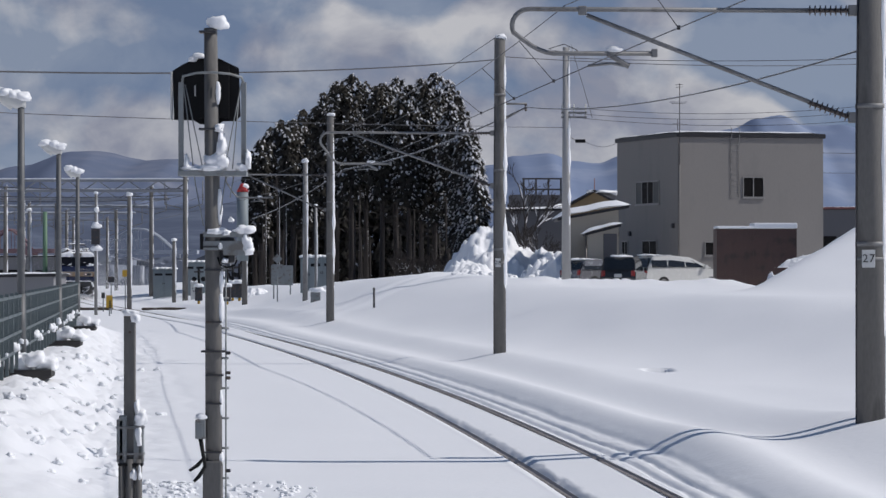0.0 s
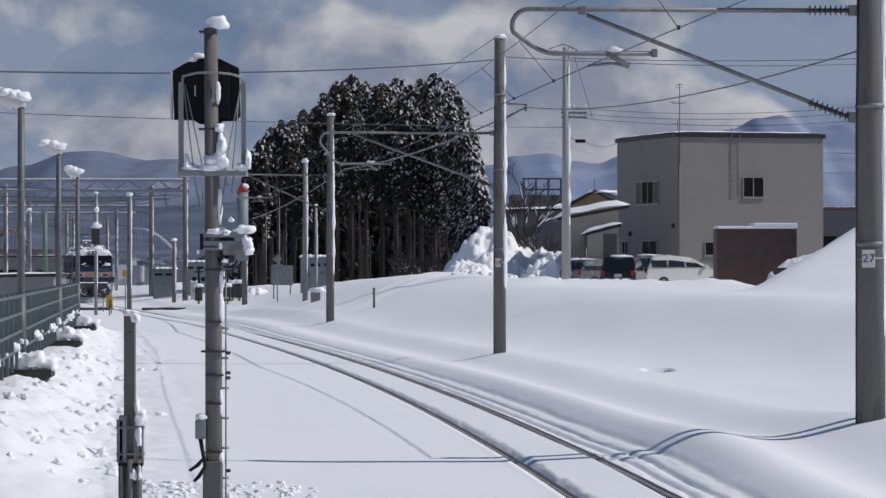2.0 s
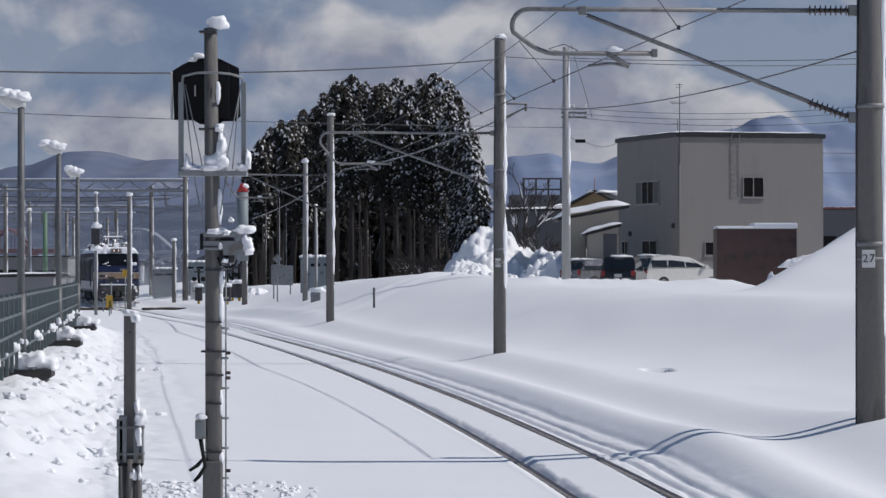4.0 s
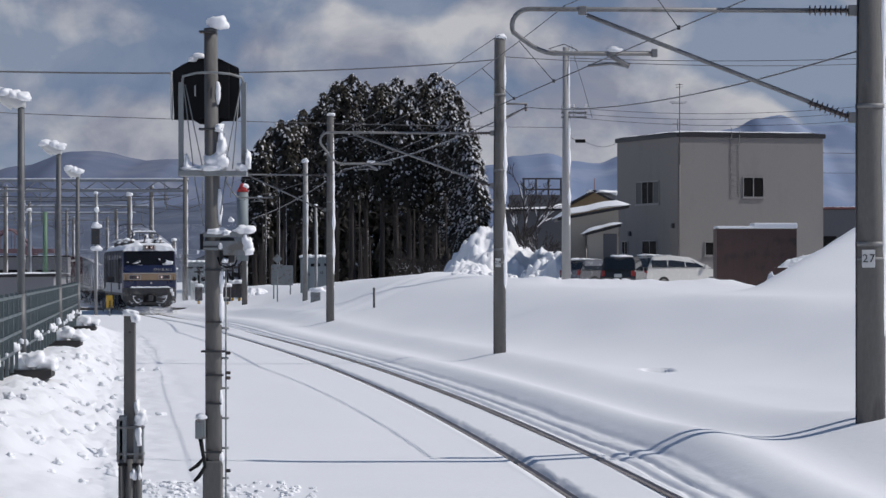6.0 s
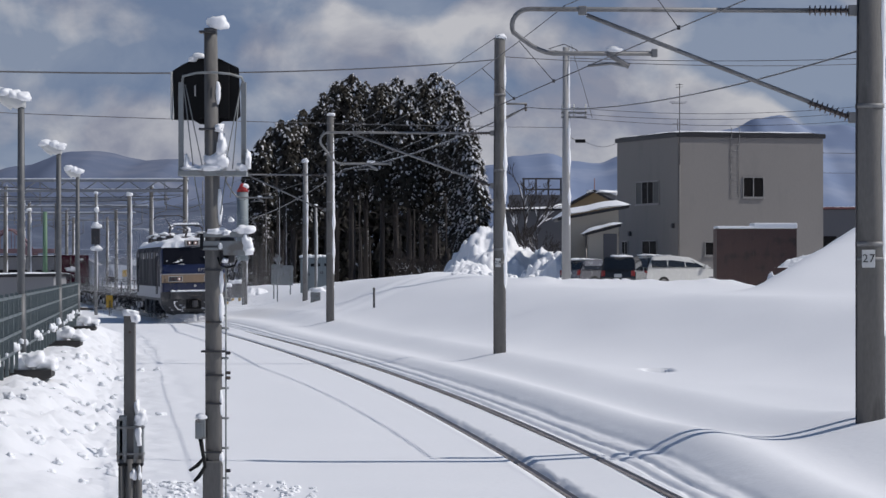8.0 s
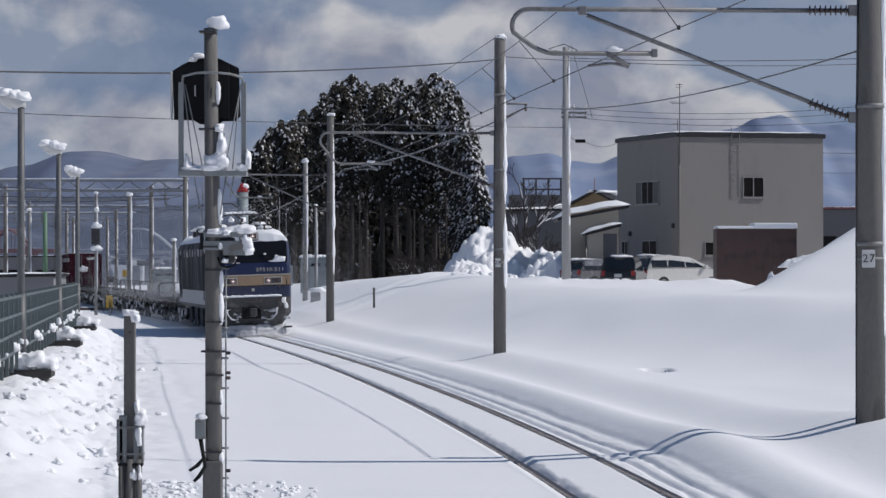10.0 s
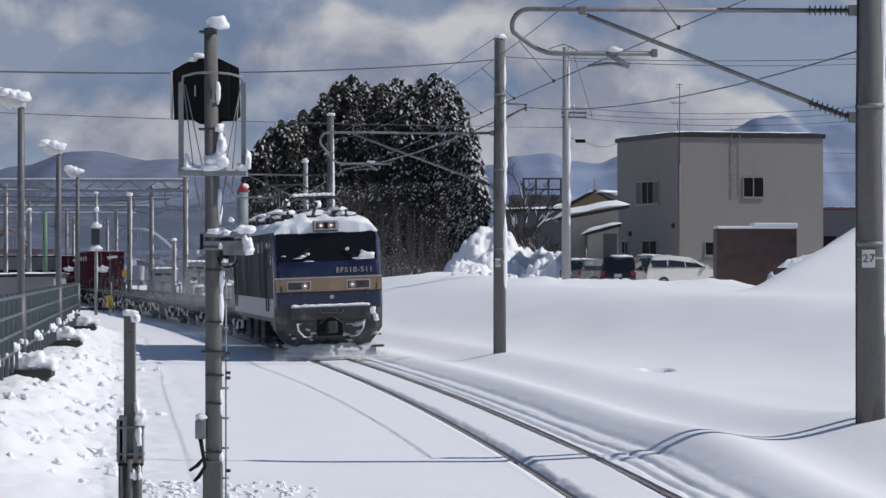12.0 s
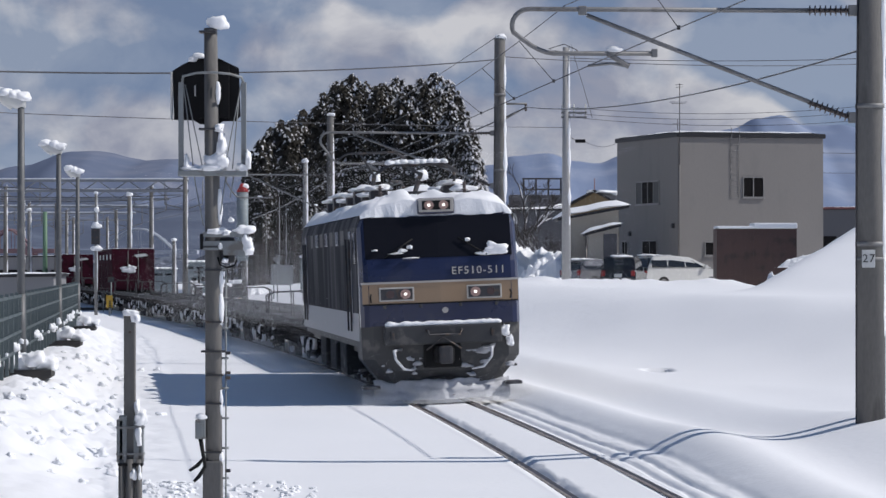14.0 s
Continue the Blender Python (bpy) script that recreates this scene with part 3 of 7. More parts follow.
        part("snow", bm, SNOW_CAP, sig, "snow hanging over the bracket")
    # ladder
    part("ladder_rail", tube([(X(400), 0.0, 0), (X(400), 0.0, Z(2.534))], 0.008, 8), GREY_STEEL, sig)
    pz = 475
    while pz < 900:
        zc = Z(2.5 + (476 - pz) * K)
        part("rung", tube([(0.05, 0.0, zc), (X(405), 0.0, zc)], 0.011, 8), GREY_STEEL, sig)
        pz += 53
    for pz in (625, 660, 669, 833):
        zc = Z(2.5 + (476 - pz) * K)
        part("ladder_clip", box((X(399), -0.025, zc - 0.016), (X(408), 0.025, zc + 0.016), 0.006), DARK_STEEL, sig)
    # junction box and two conduit tails
    jb = part("junction_box", box((X(347), -0.13, Z(0.806)), (X(365), -0.01, Z(0.998)), 0.012), GREY_STEEL, sig, "grey cast junction box")
    part("lid", box((X(349), -0.145, Z(0.829)), (X(360), -0.128, Z(0.965)), 0.006), GREY_STEEL, jb)
    bm = bmesh.new()
    lump_into(bm, (X(357), -0.07, Z(1.021)), (0.06, 0.06, 0.035), 5)
    part("snow_cap", bm, SNOW_CAP, jb)
    part("conduit", tube([(X(355), -0.09, Z(0.806)), (X(362), -0.10, Z(0.615)), (X(352), -0.12, Z(0.547)), (X(337), -0.13, Z(0.49))], [0.016, 0.018, 0.02, 0.014], 8), BLACK, sig)
    part("conduit", tube([(X(358), -0.09, Z(0.806)), (X(364), -0.10, Z(0.53)), (X(354), -0.12, Z(0.434)), (X(345), -0.13, Z(0.383))], [0.014, 0.018, 0.02, 0.014], 8), BLACK, sig)
    part("casing", box((X(360), -0.1, 0), (X(394), 0.09, Z(0.586)), 0.02), CONCRETE, sig)


signal_post()


def cable_post():
    K = 36 / 6200.0
    post = base("cable_post", -3.211, 36, -0.4, "weathered grey post with clamped cable ducts and a snow cap", "post")
    X = lambda px: (px - 231) * K
    Z = lambda pz: 2.9 + (476 - pz) * K
    part("shaft", box((X(220), -0.06, 0), (X(240), 0.06, Z(557)), 0.012), CONCRETE, post)
    part("bolt", tube([(0, -0.075, Z(588)), (0, -0.055, Z(588))], 0.014, 8), DARK_STEEL, post)
    for a, b, top in ((208, 220, 742), (212, 226, 735), (238, 252, 738), (246, 255, 752)):
        part("duct", box((X(a), -0.09, Z(818)), (X(b), 0.05, Z(top)), 0.01), GREY_STEEL, post, "grey-green cable duct")
    for a, b in ((211, 222), (224, 239), (241, 253)):
        part("pipe", tube([(X((a + b) / 2), -0.07, 0), (X((a + b) / 2), -0.07, Z(812))], (b - a) * K / 2, 12), CONCRETE, post)
    for pz in (756, 803):
        part("band", box((X(207), -0.10, Z(pz + 2)), (X(256), 0.065, Z(pz - 2)), 0.003), STEEL, post)
    part("band", box((X(210), -0.105, Z(824)), (X(254), 0.065, Z(819)), 0.003), BLACK, post)
    for k, (px, pz, w, h) in enumerate(((233, 555, 0.085, 0.04), (241, 563, 0.05, 0.07), (250, 742, 0.07, 0.10), (244, 720, 0.025, 0.10), (247, 775, 0.035, 0.13), (238, 840, 0.04, 0.08), (249, 838, 0.02, 0.09), (228, 553, 0.05, 0.03))):
        bm = bmesh.new()
        lump_into(bm, (X(px), -0.07, Z(pz)), (w, 0.07, h), 21 + k * 1.9, 2, 0.5)
        part("snow", bm, SNOW_CAP, post, "white clinging snow")


cable_post()
def snow_clod(x, y, w, h, seed, group):
    bm = bmesh.new()
    lump_into(bm, (0, 0, 0), (w, w * 0.9, h), seed, 2, 0.7)
    ob = part("snow_clod", bm, SNOW_CAP)
    ob.location = (x, y, ground_z(x, y) + h * 0.2)
    tagged(ob, "rough broken clod of white snow lying on the drift", "snow", group)


rnd = random.Random(5)
for k in range(130):
    y = rnd.uniform(38.4, 41.2)
    q = rnd.uniform(0.015, 0.05)
    snow_clod((rnd.uniform(-0.085, -0.070) if k % 3 else rnd.uniform(-0.062, -0.036)) * y, y, q, q * rnd.uniform(0.45, 0.8), k * 1.3, "trampled snow by the posts")
for k in range(135):
    y = rnd.uniform(39, 90)
    v = rnd.uniform(0.3, 1.9) if k % 6 else rnd.uniform(1.2, 2.5)
    q = rnd.uniform(0.03, 0.09) * (0.8 + 0.004 * y)
    snow_clod(fence_x(y) + v, y, q, q * rnd.uniform(0.5, 0.85), 60 + k * 1.1, "clods below the fence")


# ---- platform edge: lamps and fence ----
LAMP_STEEL = material("lamp_post_steel", (0.115, 0.12, 0.125), 0.55, 0.2, vary=0.18, scale=4.0, second=(0.16, 0.16, 0.16), second_scale=5.0)
LAMP_WHITE = material("lamp_white", (0.6, 0.6, 0.58), 0.4, vary=0.1)
FENCE_PAINT = material("fence_paint", (0.095, 0.12, 0.125), 0.5, 0.15, vary=0.2, scale=3.0)


def platform_lamp(y, top, reach, size):
    x = fence_x(y)
    lamp = base("platform_lamp", x, y, 0.75, "slim grey steel platform lamp with a snow-covered lantern", "lamp", "lamps along the platform")
    h = top - 0.75
    part("pole", tube([(0, 0, 0), (0, 0, h * 0.5), (0, 0, h)], [0.075, 0.07, 0.06], 14), LAMP_STEEL, lamp)
    part("base_plate", box((-0.16, -0.16, -0.02), (0.16, 0.16, 0.03), 0.01), LAMP_STEEL, lamp)
    part("sleeve", tube([(0, 0, 0), (0, 0, 1.3)], 0.088, 14), LAMP_STEEL, lamp)
    part("arm", tube([(0.06, 0, h - 0.08), (-reach * 0.4, 0, h - 0.06)], 0.03, 8), LAMP_STEEL, lamp)
    bm = bmesh.new()
    tube_into(bm, [(0.08, 0, h - 0.10), (-0.05, 0, h - 0.08), (-reach * 0.6, 0, h + 0.02), (-reach, 0, h + 0.07)], [0.06, 0.10, 0.13, 0.07], 12)
    head = part("lantern", bm, LAMP_WHITE, lamp, "pale streamlined lantern")
    part("glass", tube([(-0.15, 0, h - 0.13), (-reach * 0.8, 0, h - 0.02)], [0.07, 0.06], 10), PLATE_WHITE, head)
    for k in range(3):
        bm = bmesh.new()
        lump_into(bm, (0.03 - reach * 0.42 * k, 0, h + 0.03 + 0.04 * k), (0.16, 0.13, 0.10 * size), y + k)
        part("snow", bm, SNOW_CAP, lamp, "snow piled on the lantern")


platform_lamp(62.0, 5.50, 0.42, 1.0)
platform_lamp(87.0, 5.50, 0.42, 1.1)
platform_lamp(109.0, 5.50, 0.36, 1.1)


def fence_panel(y0, y1):
    x0, x1 = fence_x(y0), fence_x(y1)
    way = math.atan2(y1 - y0, x1 - x0)
    length = math.hypot(x1 - x0, y1 - y0)
    fence = base("fence_panel", x0, y0, 0.98, "grey-green painted steel bar fence along the snowy platform", "fence", "panels of the platform fence", rz=math.degrees(way))
    for x in (0.0, length):
        part("post", box((x - 0.035, -0.03, -0.2), (x + 0.035, 0.03, 1.12), 0.006), FENCE_PAINT, fence)
    for z in (0.10, 0.40, 0.71, 1.02):
        part("rail", box((0.03, -0.025, z), (length - 0.03, 0.025, z + 0.05), 0.006), FENCE_PAINT, fence)
    n = int(length / 0.18)
    bar = None
    for k in range(1, n):
        x = length * k / n
        if bar is None:
            bar = part("bar", box((-0.011, -0.011, 0.08), (0.011, 0.011, 1.04)), FENCE_PAINT, fence)
            bar.location.x = x
        else:
            b = new("bar", bar.data)
            b.parent = fence
            b.location.x = x
    r2 = random.Random(int(y0 * 10))
    for k in range(r2.choice((0, 1, 1, 2))):
        bm = bmesh.new()
        q = r2.uniform(0.03, 0.09)
        lump_into(bm, (r2.uniform(0.2, length - 0.2), -0.05, r2.uniform(0.10, 0.26)), (q, q * 0.8, q * 1.1), y0 + k, 2, 0.4)
        part("snow", bm, SNOW_CAP, fence, "ball of snow stuck in the bars")


y = 46.0
while y < 110:
    fence_panel(y, y + 1.98)
    y += 2.0


def fence_ledge(y, w):
    """Concrete bracket that carries a lamp outside the fence, heaped with snow."""
    x = fence_x(y)
    led = base("lamp_ledge", x, y - 0.4, 0.60, "dark concrete ledge jutting from the platform, heaped with snow", "ledge", "ledges of the platform")
    bm = bmesh.new()
    prism_into(bm, [(-0.25, 0.14), (w, 0.14), (w, 0.03), (w * 0.45, -0.16), (-0.25, -0.34)], -0.25, 0.35, "y")
    part("slab", bm, DARK_CONCRETE, led)
    for k in range(4):
        bm = bmesh.new()
        lump_into(bm, (-0.15 + 0.36 * k * w, -0.05 + 0.1 * (k % 2), 0.22 + 0.08 * (1 - k % 2)), (0.20, 0.24, 0.22 - 0.02 * k), y + k * 1.7, 2, 0.5)
        part("snow", bm, SNOW_CAP, led, "white heap of snow")


DARK_CONCRETE = material("dark_concrete", (0.045, 0.043, 0.041), 0.85, vary=0.25, scale=4.0, bump_size=0.004)
for y, w in ((61.6, 0.62), (86.5, 0.62), (108.5, 0.62)):
    fence_ledge(y, w)


def platform_slab():
    bm = bmesh.new()
    lo = [(fence_x(y) - 0.35, y) for y in (30, 112)]
    prism_into(bm, [lo[0], lo[1], (lo[1][0] - 40, 112), (lo[0][0] - 40, 30)], -0.6, 0.95)
    ob = part("platform", bm, DARK_CONCRETE)
    tagged(ob, "grey concrete station platform under snow", "platform", kind="structure")
    bm = bmesh.new()
    prism_into(bm, [(lo[0][0] - 0.25, 30), (lo[1][0] - 0.25, 112), (lo[1][0] - 40, 112), (lo[0][0] - 40, 30)], 0.952, 1.12)
    ob = part("platform_snow", bm, SNOW)
    tagged(ob, "even sheet of snow on the platform", "snow", kind="structure")


platform_slab()

# ---- train ----
BLUE_PAINT = material("blue_loco_paint", (0.012, 0.018, 0.058), 0.3, vary=0.12, scale=1.5, second=(0.022, 0.026, 0.06), second_scale=2.0, coat=0.3)
# Matt paint; the pale upright streaks stand for snow mirrored in glossy sides.
SIDE_REFLECTION_PAINT = material("side_paint_mirror_streaks", (0.042, 0.042, 0.048), 0.6, 0.0, vary=0.35, scale=1.0, second=(0.17, 0.17, 0.178), second_scale=1.1, second_lo=0.48, second_hi=0.72, stretch=(1, 1, 0.16), spec=0.01)
GOLD = material("gold_band_paint", (0.285, 0.195, 0.12), 0.45, vary=0.15, scale=2.0, coat=0.4)
SILVER_LINE = material("silver_line_paint", (0.42, 0.40, 0.37), 0.4, vary=0.1)
SKIRT = material("grey_skirt_paint", (0.042, 0.043, 0.046), 0.55, vary=0.25, scale=2.5, second=(0.105, 0.10, 0.095), second_scale=3.0)
# The pale tone stands for snow mirrored low in the sides.
SIDE_WHITE = material("pale_side_band", (0.42, 0.42, 0.43), 0.5, vary=0.2, scale=2.0)
GLASS = material("dark_cab_glass", (0.012, 0.013, 0.018), 0.12, vary=0.05, spec=0.06)
UNDER = material("snowy_underframe", (0.022, 0.021, 0.021), 0.85, vary=0.35, scale=3.0, second=(0.26, 0.26, 0.27), second_scale=2.2, second_lo=0.62, second_hi=0.70)
WAGON_GREY = material("wagon_grey_paint", (0.040, 0.037, 0.036), 0.9, spec=0.0, vary=0.25, scale=2.0, second=(0.07, 0.066, 0.064), second_scale=1.2, second_lo=0.58, second_hi=0.72)
DARK_UNDER = material("dark_underframe", (0.018, 0.017, 0.017), 0.9, spec=0.0, vary=0.35, scale=3.0, second=(0.06, 0.055, 0.05), second_scale=2.2)
LENS = material("lamp_lens", (0.07, 0.045, 0.045), 0.15, vary=0.05)
LAMP_LIT = material("lamp_lit", (0.9, 0.85, 0.8), 0.3, emit=((1.0, 0.90, 0.82), 0.8))
REFLECTOR = material("lamp_bezel", (0.42, 0.28, 0.24), 0.3, 0.4, vary=0.1)
PLOUGH_SNOW = material("packed_snow", (0.62, 0.63, 0.66), 0.7, vary=0.2, scale=3.0, fine=14.0, second=(0.16, 0.16, 0.17), second_scale=2.2, second_lo=0.56, second_hi=0.70, bump_size=0.03, bump_scale=9.0)
# Greyer copy of the snow; the front's shade is in its colour.
SHADED_CRUST = material("shade_greyed_crust", (0.48, 0.49, 0.52), 0.75, vary=0.12, scale=4.0, fine=22.0, second=(0.36, 0.36, 0.38), second_scale=3.0, second_lo=0.5, second_hi=0.8, bump_size=0.03, bump_scale=12.0)
FACE_X = 9.62


def face_x(z):
    """Nose profile of the cab: how far forward the front lies at a height."""
    return FACE_X - 0.55 * smooth(z, 2.2, 3.7) * 0.62 - 0.10 * (1 - smooth(z, 0.6, 1.5))


def face_strip(z0, z1, y0=-1.26, y1=1.26, out=0.0, rows=4):
    """A band of the cab front between two heights, following its profile."""
    bm = bmesh.new()
    prev = None
    for k in range(rows + 1):
        z = z0 + (z1 - z0) * k / rows
        xs = face_x(z) + out
        ring = []
        for yv in (y0, y0 * 0.5 + y1 * 0.5, y1):
            bow = 0.05 * (1 - (yv / 1.3) ** 2)
            ring.append((xs + bow, yv, z))
        ring2 = [(a - 0.03, b, c) for a, b, c in ring]
        cur = [bm.verts.new(p) for p in ring] + [bm.verts.new(p) for p in ring2]
        if prev:
            for a, b in ((0, 1), (1, 2), (2, 5), (5, 4), (4, 3), (3, 0)):
                bm.faces.new((prev[a], prev[b], cur[b], cur[a]))
        else:
            bm.faces.new((cur[0], cur[3], cur[4], cur[1]))
            bm.faces.new((cur[1], cur[4], cur[5], cur[2]))
        prev = cur
    bm.faces.new((prev[0], prev[1], prev[4], prev[3]))
    bm.faces.new((prev[1], prev[2], prev[5], prev[4]))
    return bm


def wheelset(parent, x):
    bm = bmesh.new()
    for sy in (-1, 1):
        b = sy * 0.63
        tube_into(bm, [(0, sy * 0.49, 0), (0, sy * 0.52, 0), (0, sy * 0.52, 0), (0, b, 0)], [0.585, 0.585, 0.56, 0.55], 24)
        for k in range(5):
            q = 2 * math.pi * k / 5
            box_into(bm, (-0.04, sy * 0.63 - 0.01, 0.12), (0.04, sy * 0.63 + 0.01, 0.44), 0, Matrix.Rotation(q, 4, "Y"))
    tube_into(bm, [(0, -0.7, 0), (0, 0.7, 0)], 0.09, 10)
    ob = part("wheelset", bm, DARK_STEEL, parent, "steel wheels on their axle")
    ob.location = (x, 0, 0.56)
    return ob


def bogie(parent, x, axles):
    bo = base("bogie", x, 0, 0)
    bo.parent = parent
    bm = bmesh.new()
    reach = max(axles) + 0.45
    for sy in (-1, 1):
        box_into(bm, (-reach, sy * 0.98 - 0.09, 0.50), (reach, sy * 0.98 + 0.09, 0.78), 0.03)
        for a in axles:
            box_into(bm, (a - 0.17, sy * 1.05 - 0.14, 0.38), (a + 0.17, sy * 1.05 + 0.14, 0.80), 0.04)
            box_into(bm, (a - 0.42, sy * 1.02 - 0.08, 0.72), (a - 0.20, sy * 1.02 + 0.08, 0.98), 0.02)
            box_into(bm, (a + 0.20, sy * 1.02 - 0.08, 0.72), (a + 0.42, sy * 1.02 + 0.08, 0.98), 0.02)
        box_into(bm, (-0.30, sy * 1.06 - 0.12, 0.30), (0.30, sy * 1.06 + 0.12, 0.50), 0.03)
    box_into(bm, (-0.4, -0.95, 0.5), (0.4, 0.95, 0.75))
    part("bogie_frame", bm, DARK_UNDER, bo, "dark bogie frame caked with snow")
    r3 = random.Random(int(x * 7) + 11)
    bm = bmesh.new()
    for k in range(9):
        sy = r3.choice((-1, 1))
        lump_into(bm, (r3.uniform(-reach, reach), sy * r3.uniform(1.0, 1.16), r3.uniform(0.35, 0.95)), (r3.uniform(0.06, 0.22), 0.07, r3.uniform(0.06, 0.22)), k + x, 1, 0.6)
    tagged(part("caked_snow", bm, PLOUGH_SNOW, bo, "lumps of caked snow"), kind="stuff")
    sets = [wheelset(bo, a) for a in axles]
    return bo, sets


WHEELS = []


def locomotive():
    loco = base("locomotive", label="dark blue electric locomotive with a gold band and snowy roof", category="locomotive")
    # body sides, roof and rear as one shell
    bm = bmesh.new()
    prof = [(-1.40, 1.45), (-1.40, 3.30), (-1.33, 3.50), (-1.12, 3.66), (-0.5, 3.72), (0.5, 3.72), (1.12, 3.66), (1.33, 3.50), (1.40, 3.30), (1.40, 1.45)]
    for xa, xb in ((-9.55, 9.16),):
        a = [bm.verts.new((xa, p, q)) for p, q in prof]
        b = [bm.verts.new((xb, p, q)) for p, q in prof]
        for k in range(len(prof) - 1):
            bm.faces.new((a[k], a[k + 1], b[k + 1], b[k]))
        bm.faces.new((a[0], b[0], b[-1], a[-1]))
        bm.faces.new(a)
        bm.faces.new(b[::-1])
    body = part("body", bm, SIDE_REFLECTION_PAINT, loco, "dark steel body, snow reflections painted as upright streaks")
    # cab sides close the gap up to the sloped front, with chamfered corners
    for sy in (-1, 1):
        bm = bmesh.new()
        prev = None
        for z in (1.45, 1.9, 2.2, 2.6, 3.0, 3.3, 3.5):
            half = 1.40 if z <= 3.3 else 1.33
            cur = [bm.verts.new(p) for p in ((9.10, sy * half, z), (face_x(z) - 0.20, sy * half, z), (face_x(z) - 0.04, sy * (half - 0.06), z), (face_x(z) + 0.005, sy * (half - 0.15), z), (9.0, sy * 1.0, z))]
            if prev:
                for k in range(5):
                    bm.faces.new((prev[k], prev[(k + 1) % 5], cur[(k + 1) % 5], cur[k]))
            else:
                bm.faces.new(cur[::-1])
            prev = cur
        bm.faces.new(prev)
        part("cab_corner", bm, BLUE_PAINT, loco)
    # front in bands
    part("nose_panel", face_strip(2.64, 3.52, out=-0.06), BLUE_PAINT, loco)
    part("windscreen", face_strip(2.70, 3.46, y0=-1.29, y1=1.29, out=0.012, rows=6), GLASS, loco, "wide dark windscreen")
    upper = part("nose_panel", face_strip(2.275, 2.70), BLUE_PAINT, loco, "dark blue front panel")
    part("trim_line", face_strip(2.235, 2.272, y0=-1.39, y1=1.39, out=0.012, rows=1), SILVER_LINE, loco, "thin silver line")
    part("gold_band", face_strip(1.87, 2.235, y0=-1.37, y1=1.37, out=0.002), GOLD, loco, "gold band across the nose")
    part("trim_line", face_strip(1.845, 1.872, y0=-1.37, y1=1.37, out=0.008, rows=1), BLACK, loco)
    part("nose_panel", face_strip(1.46, 1.845), BLUE_PAINT, loco, "dark blue front panel")
    for sy in (-1, 1):
        part("pale_band", box((-9.4, sy * 1.403 - 0.005, 1.18), (9.0, sy * 1.403 + 0.005, 1.70), 0.002), SIDE_WHITE, loco, "pale band along the lower side, snow's reflection painted in")
    # number on the nose
    m = Matrix.Translation((face_x(2.42) + 0.062, 0.68, 2.435)) @ Matrix.Rotation(radians(90), 4, "Z") @ Matrix.Rotation(radians(80), 4, "X")
    text_part("lettering", "EF510-511", 0.195, m, SILVER_LINE, upper, 0.012)
    # headlights
    for sy in (-1, 1):
        x = FACE_X + 0.03
        y0, y1 = sorted((sy * 0.46, sy * 1.08))
        hl = part("headlight", box((x - 0.05, y0, 1.91), (x + 0.012, y1, 2.17), 0.02), SILVER_LINE, loco, "rectangular headlight in a pale frame")
        part("recess", box((x, y0 + 0.03, 1.94), (x + 0.018, y1 - 0.03, 2.14), 0.008), DARK_STEEL, hl)
        bm = tube([(x, sy * 0.615, 2.04), (x + 0.03, sy * 0.615, 2.04)], [0.085, 0.09], 16)
        part("bezel", bm, REFLECTOR, hl)
        part("lens", tube([(x + 0.02, sy * 0.615, 2.04), (x + 0.036, sy * 0.615, 2.04)], 0.030, 12), LAMP_LIT, hl)
        part("tail_lens", tube([(x + 0.01, sy * 0.88, 2.04), (x + 0.024, sy * 0.88, 2.04)], 0.07, 14), LENS, hl)
        part("hand_hook", tube([(x + 0.03, sy * 1.22, 2.05), (x + 0.09, sy * 1.24, 2.0), (x + 0.03, sy * 1.22, 1.9)], 0.014, 6), BLACK, loco)
        for yy in (0.98, 0.35):
            part("nose_step", box((x + 0.0, sy * yy - 0.03, 1.78), (x + 0.05, sy * yy + 0.02, 1.84), 0.01), SKIRT, loco)
    part("nose_socket", tube([(FACE_X, 0.07, 1.72), (FACE_X + 0.09, 0.07, 1.72)], 0.055, 12), SILVER_LINE, loco)
    # roof lamp box
    box_part = part("roof_lamp_box", box((8.55, -0.33, 3.50), (9.40, 0.33, 3.80), 0.05), BLUE_PAINT, loco, "lamp housing above the windscreen")
    part("rim", box((9.38, -0.31, 3.54), (9.415, 0.31, 3.79), 0.015), SILVER_LINE, box_part)
    part("recess", box((9.40, -0.25, 3.58), (9.425, 0.25, 3.75), 0.01), BLACK, box_part)
    for sy in (-1, 1):
        part("bezel", tube([(9.41, sy * 0.13, 3.665), (9.44, sy * 0.13, 3.665)], 0.085, 16), REFLECTOR, box_part)
        part("lens", tube([(9.43, sy * 0.13, 3.665), (9.45, sy * 0.13, 3.665)], 0.030, 12), LAMP_LIT, box_part)
    # wipers
    for y0, y1 in ((-0.95, -0.45), (0.85, 0.35)):
        part("wiper", tube([(face_x(2.72) + 0.09, y0, 2.72), (face_x(3.05) + 0.09, y1, 3.05)], 0.014, 6), BLACK, loco)
    # skirt, apron, plough
    bm = bmesh.new()
    prev = None
    for z, half, x in ((0.36, 1.02, 9.30), (0.62, 1.22, 9.46), (0.85, 1.38, 9.52), (1.46, 1.40, 9.60)):
        cur = [bm.verts.new(p) for p in ((8.2, -half, z), (x - 0.22, -half, z), (x, -half + 0.20, z), (x + 0.04, 0, z), (x, half - 0.20, z), (x - 0.22, half, z), (8.2, half, z))]
        if prev:
            for k in range(7):
                bm.faces.new((prev[k], prev[(k + 1) % 7], cur[(k + 1) % 7], cur[k]))
        else:
            bm.faces.new(cur[::-1])
        prev = cur
    bm.faces.new(prev)
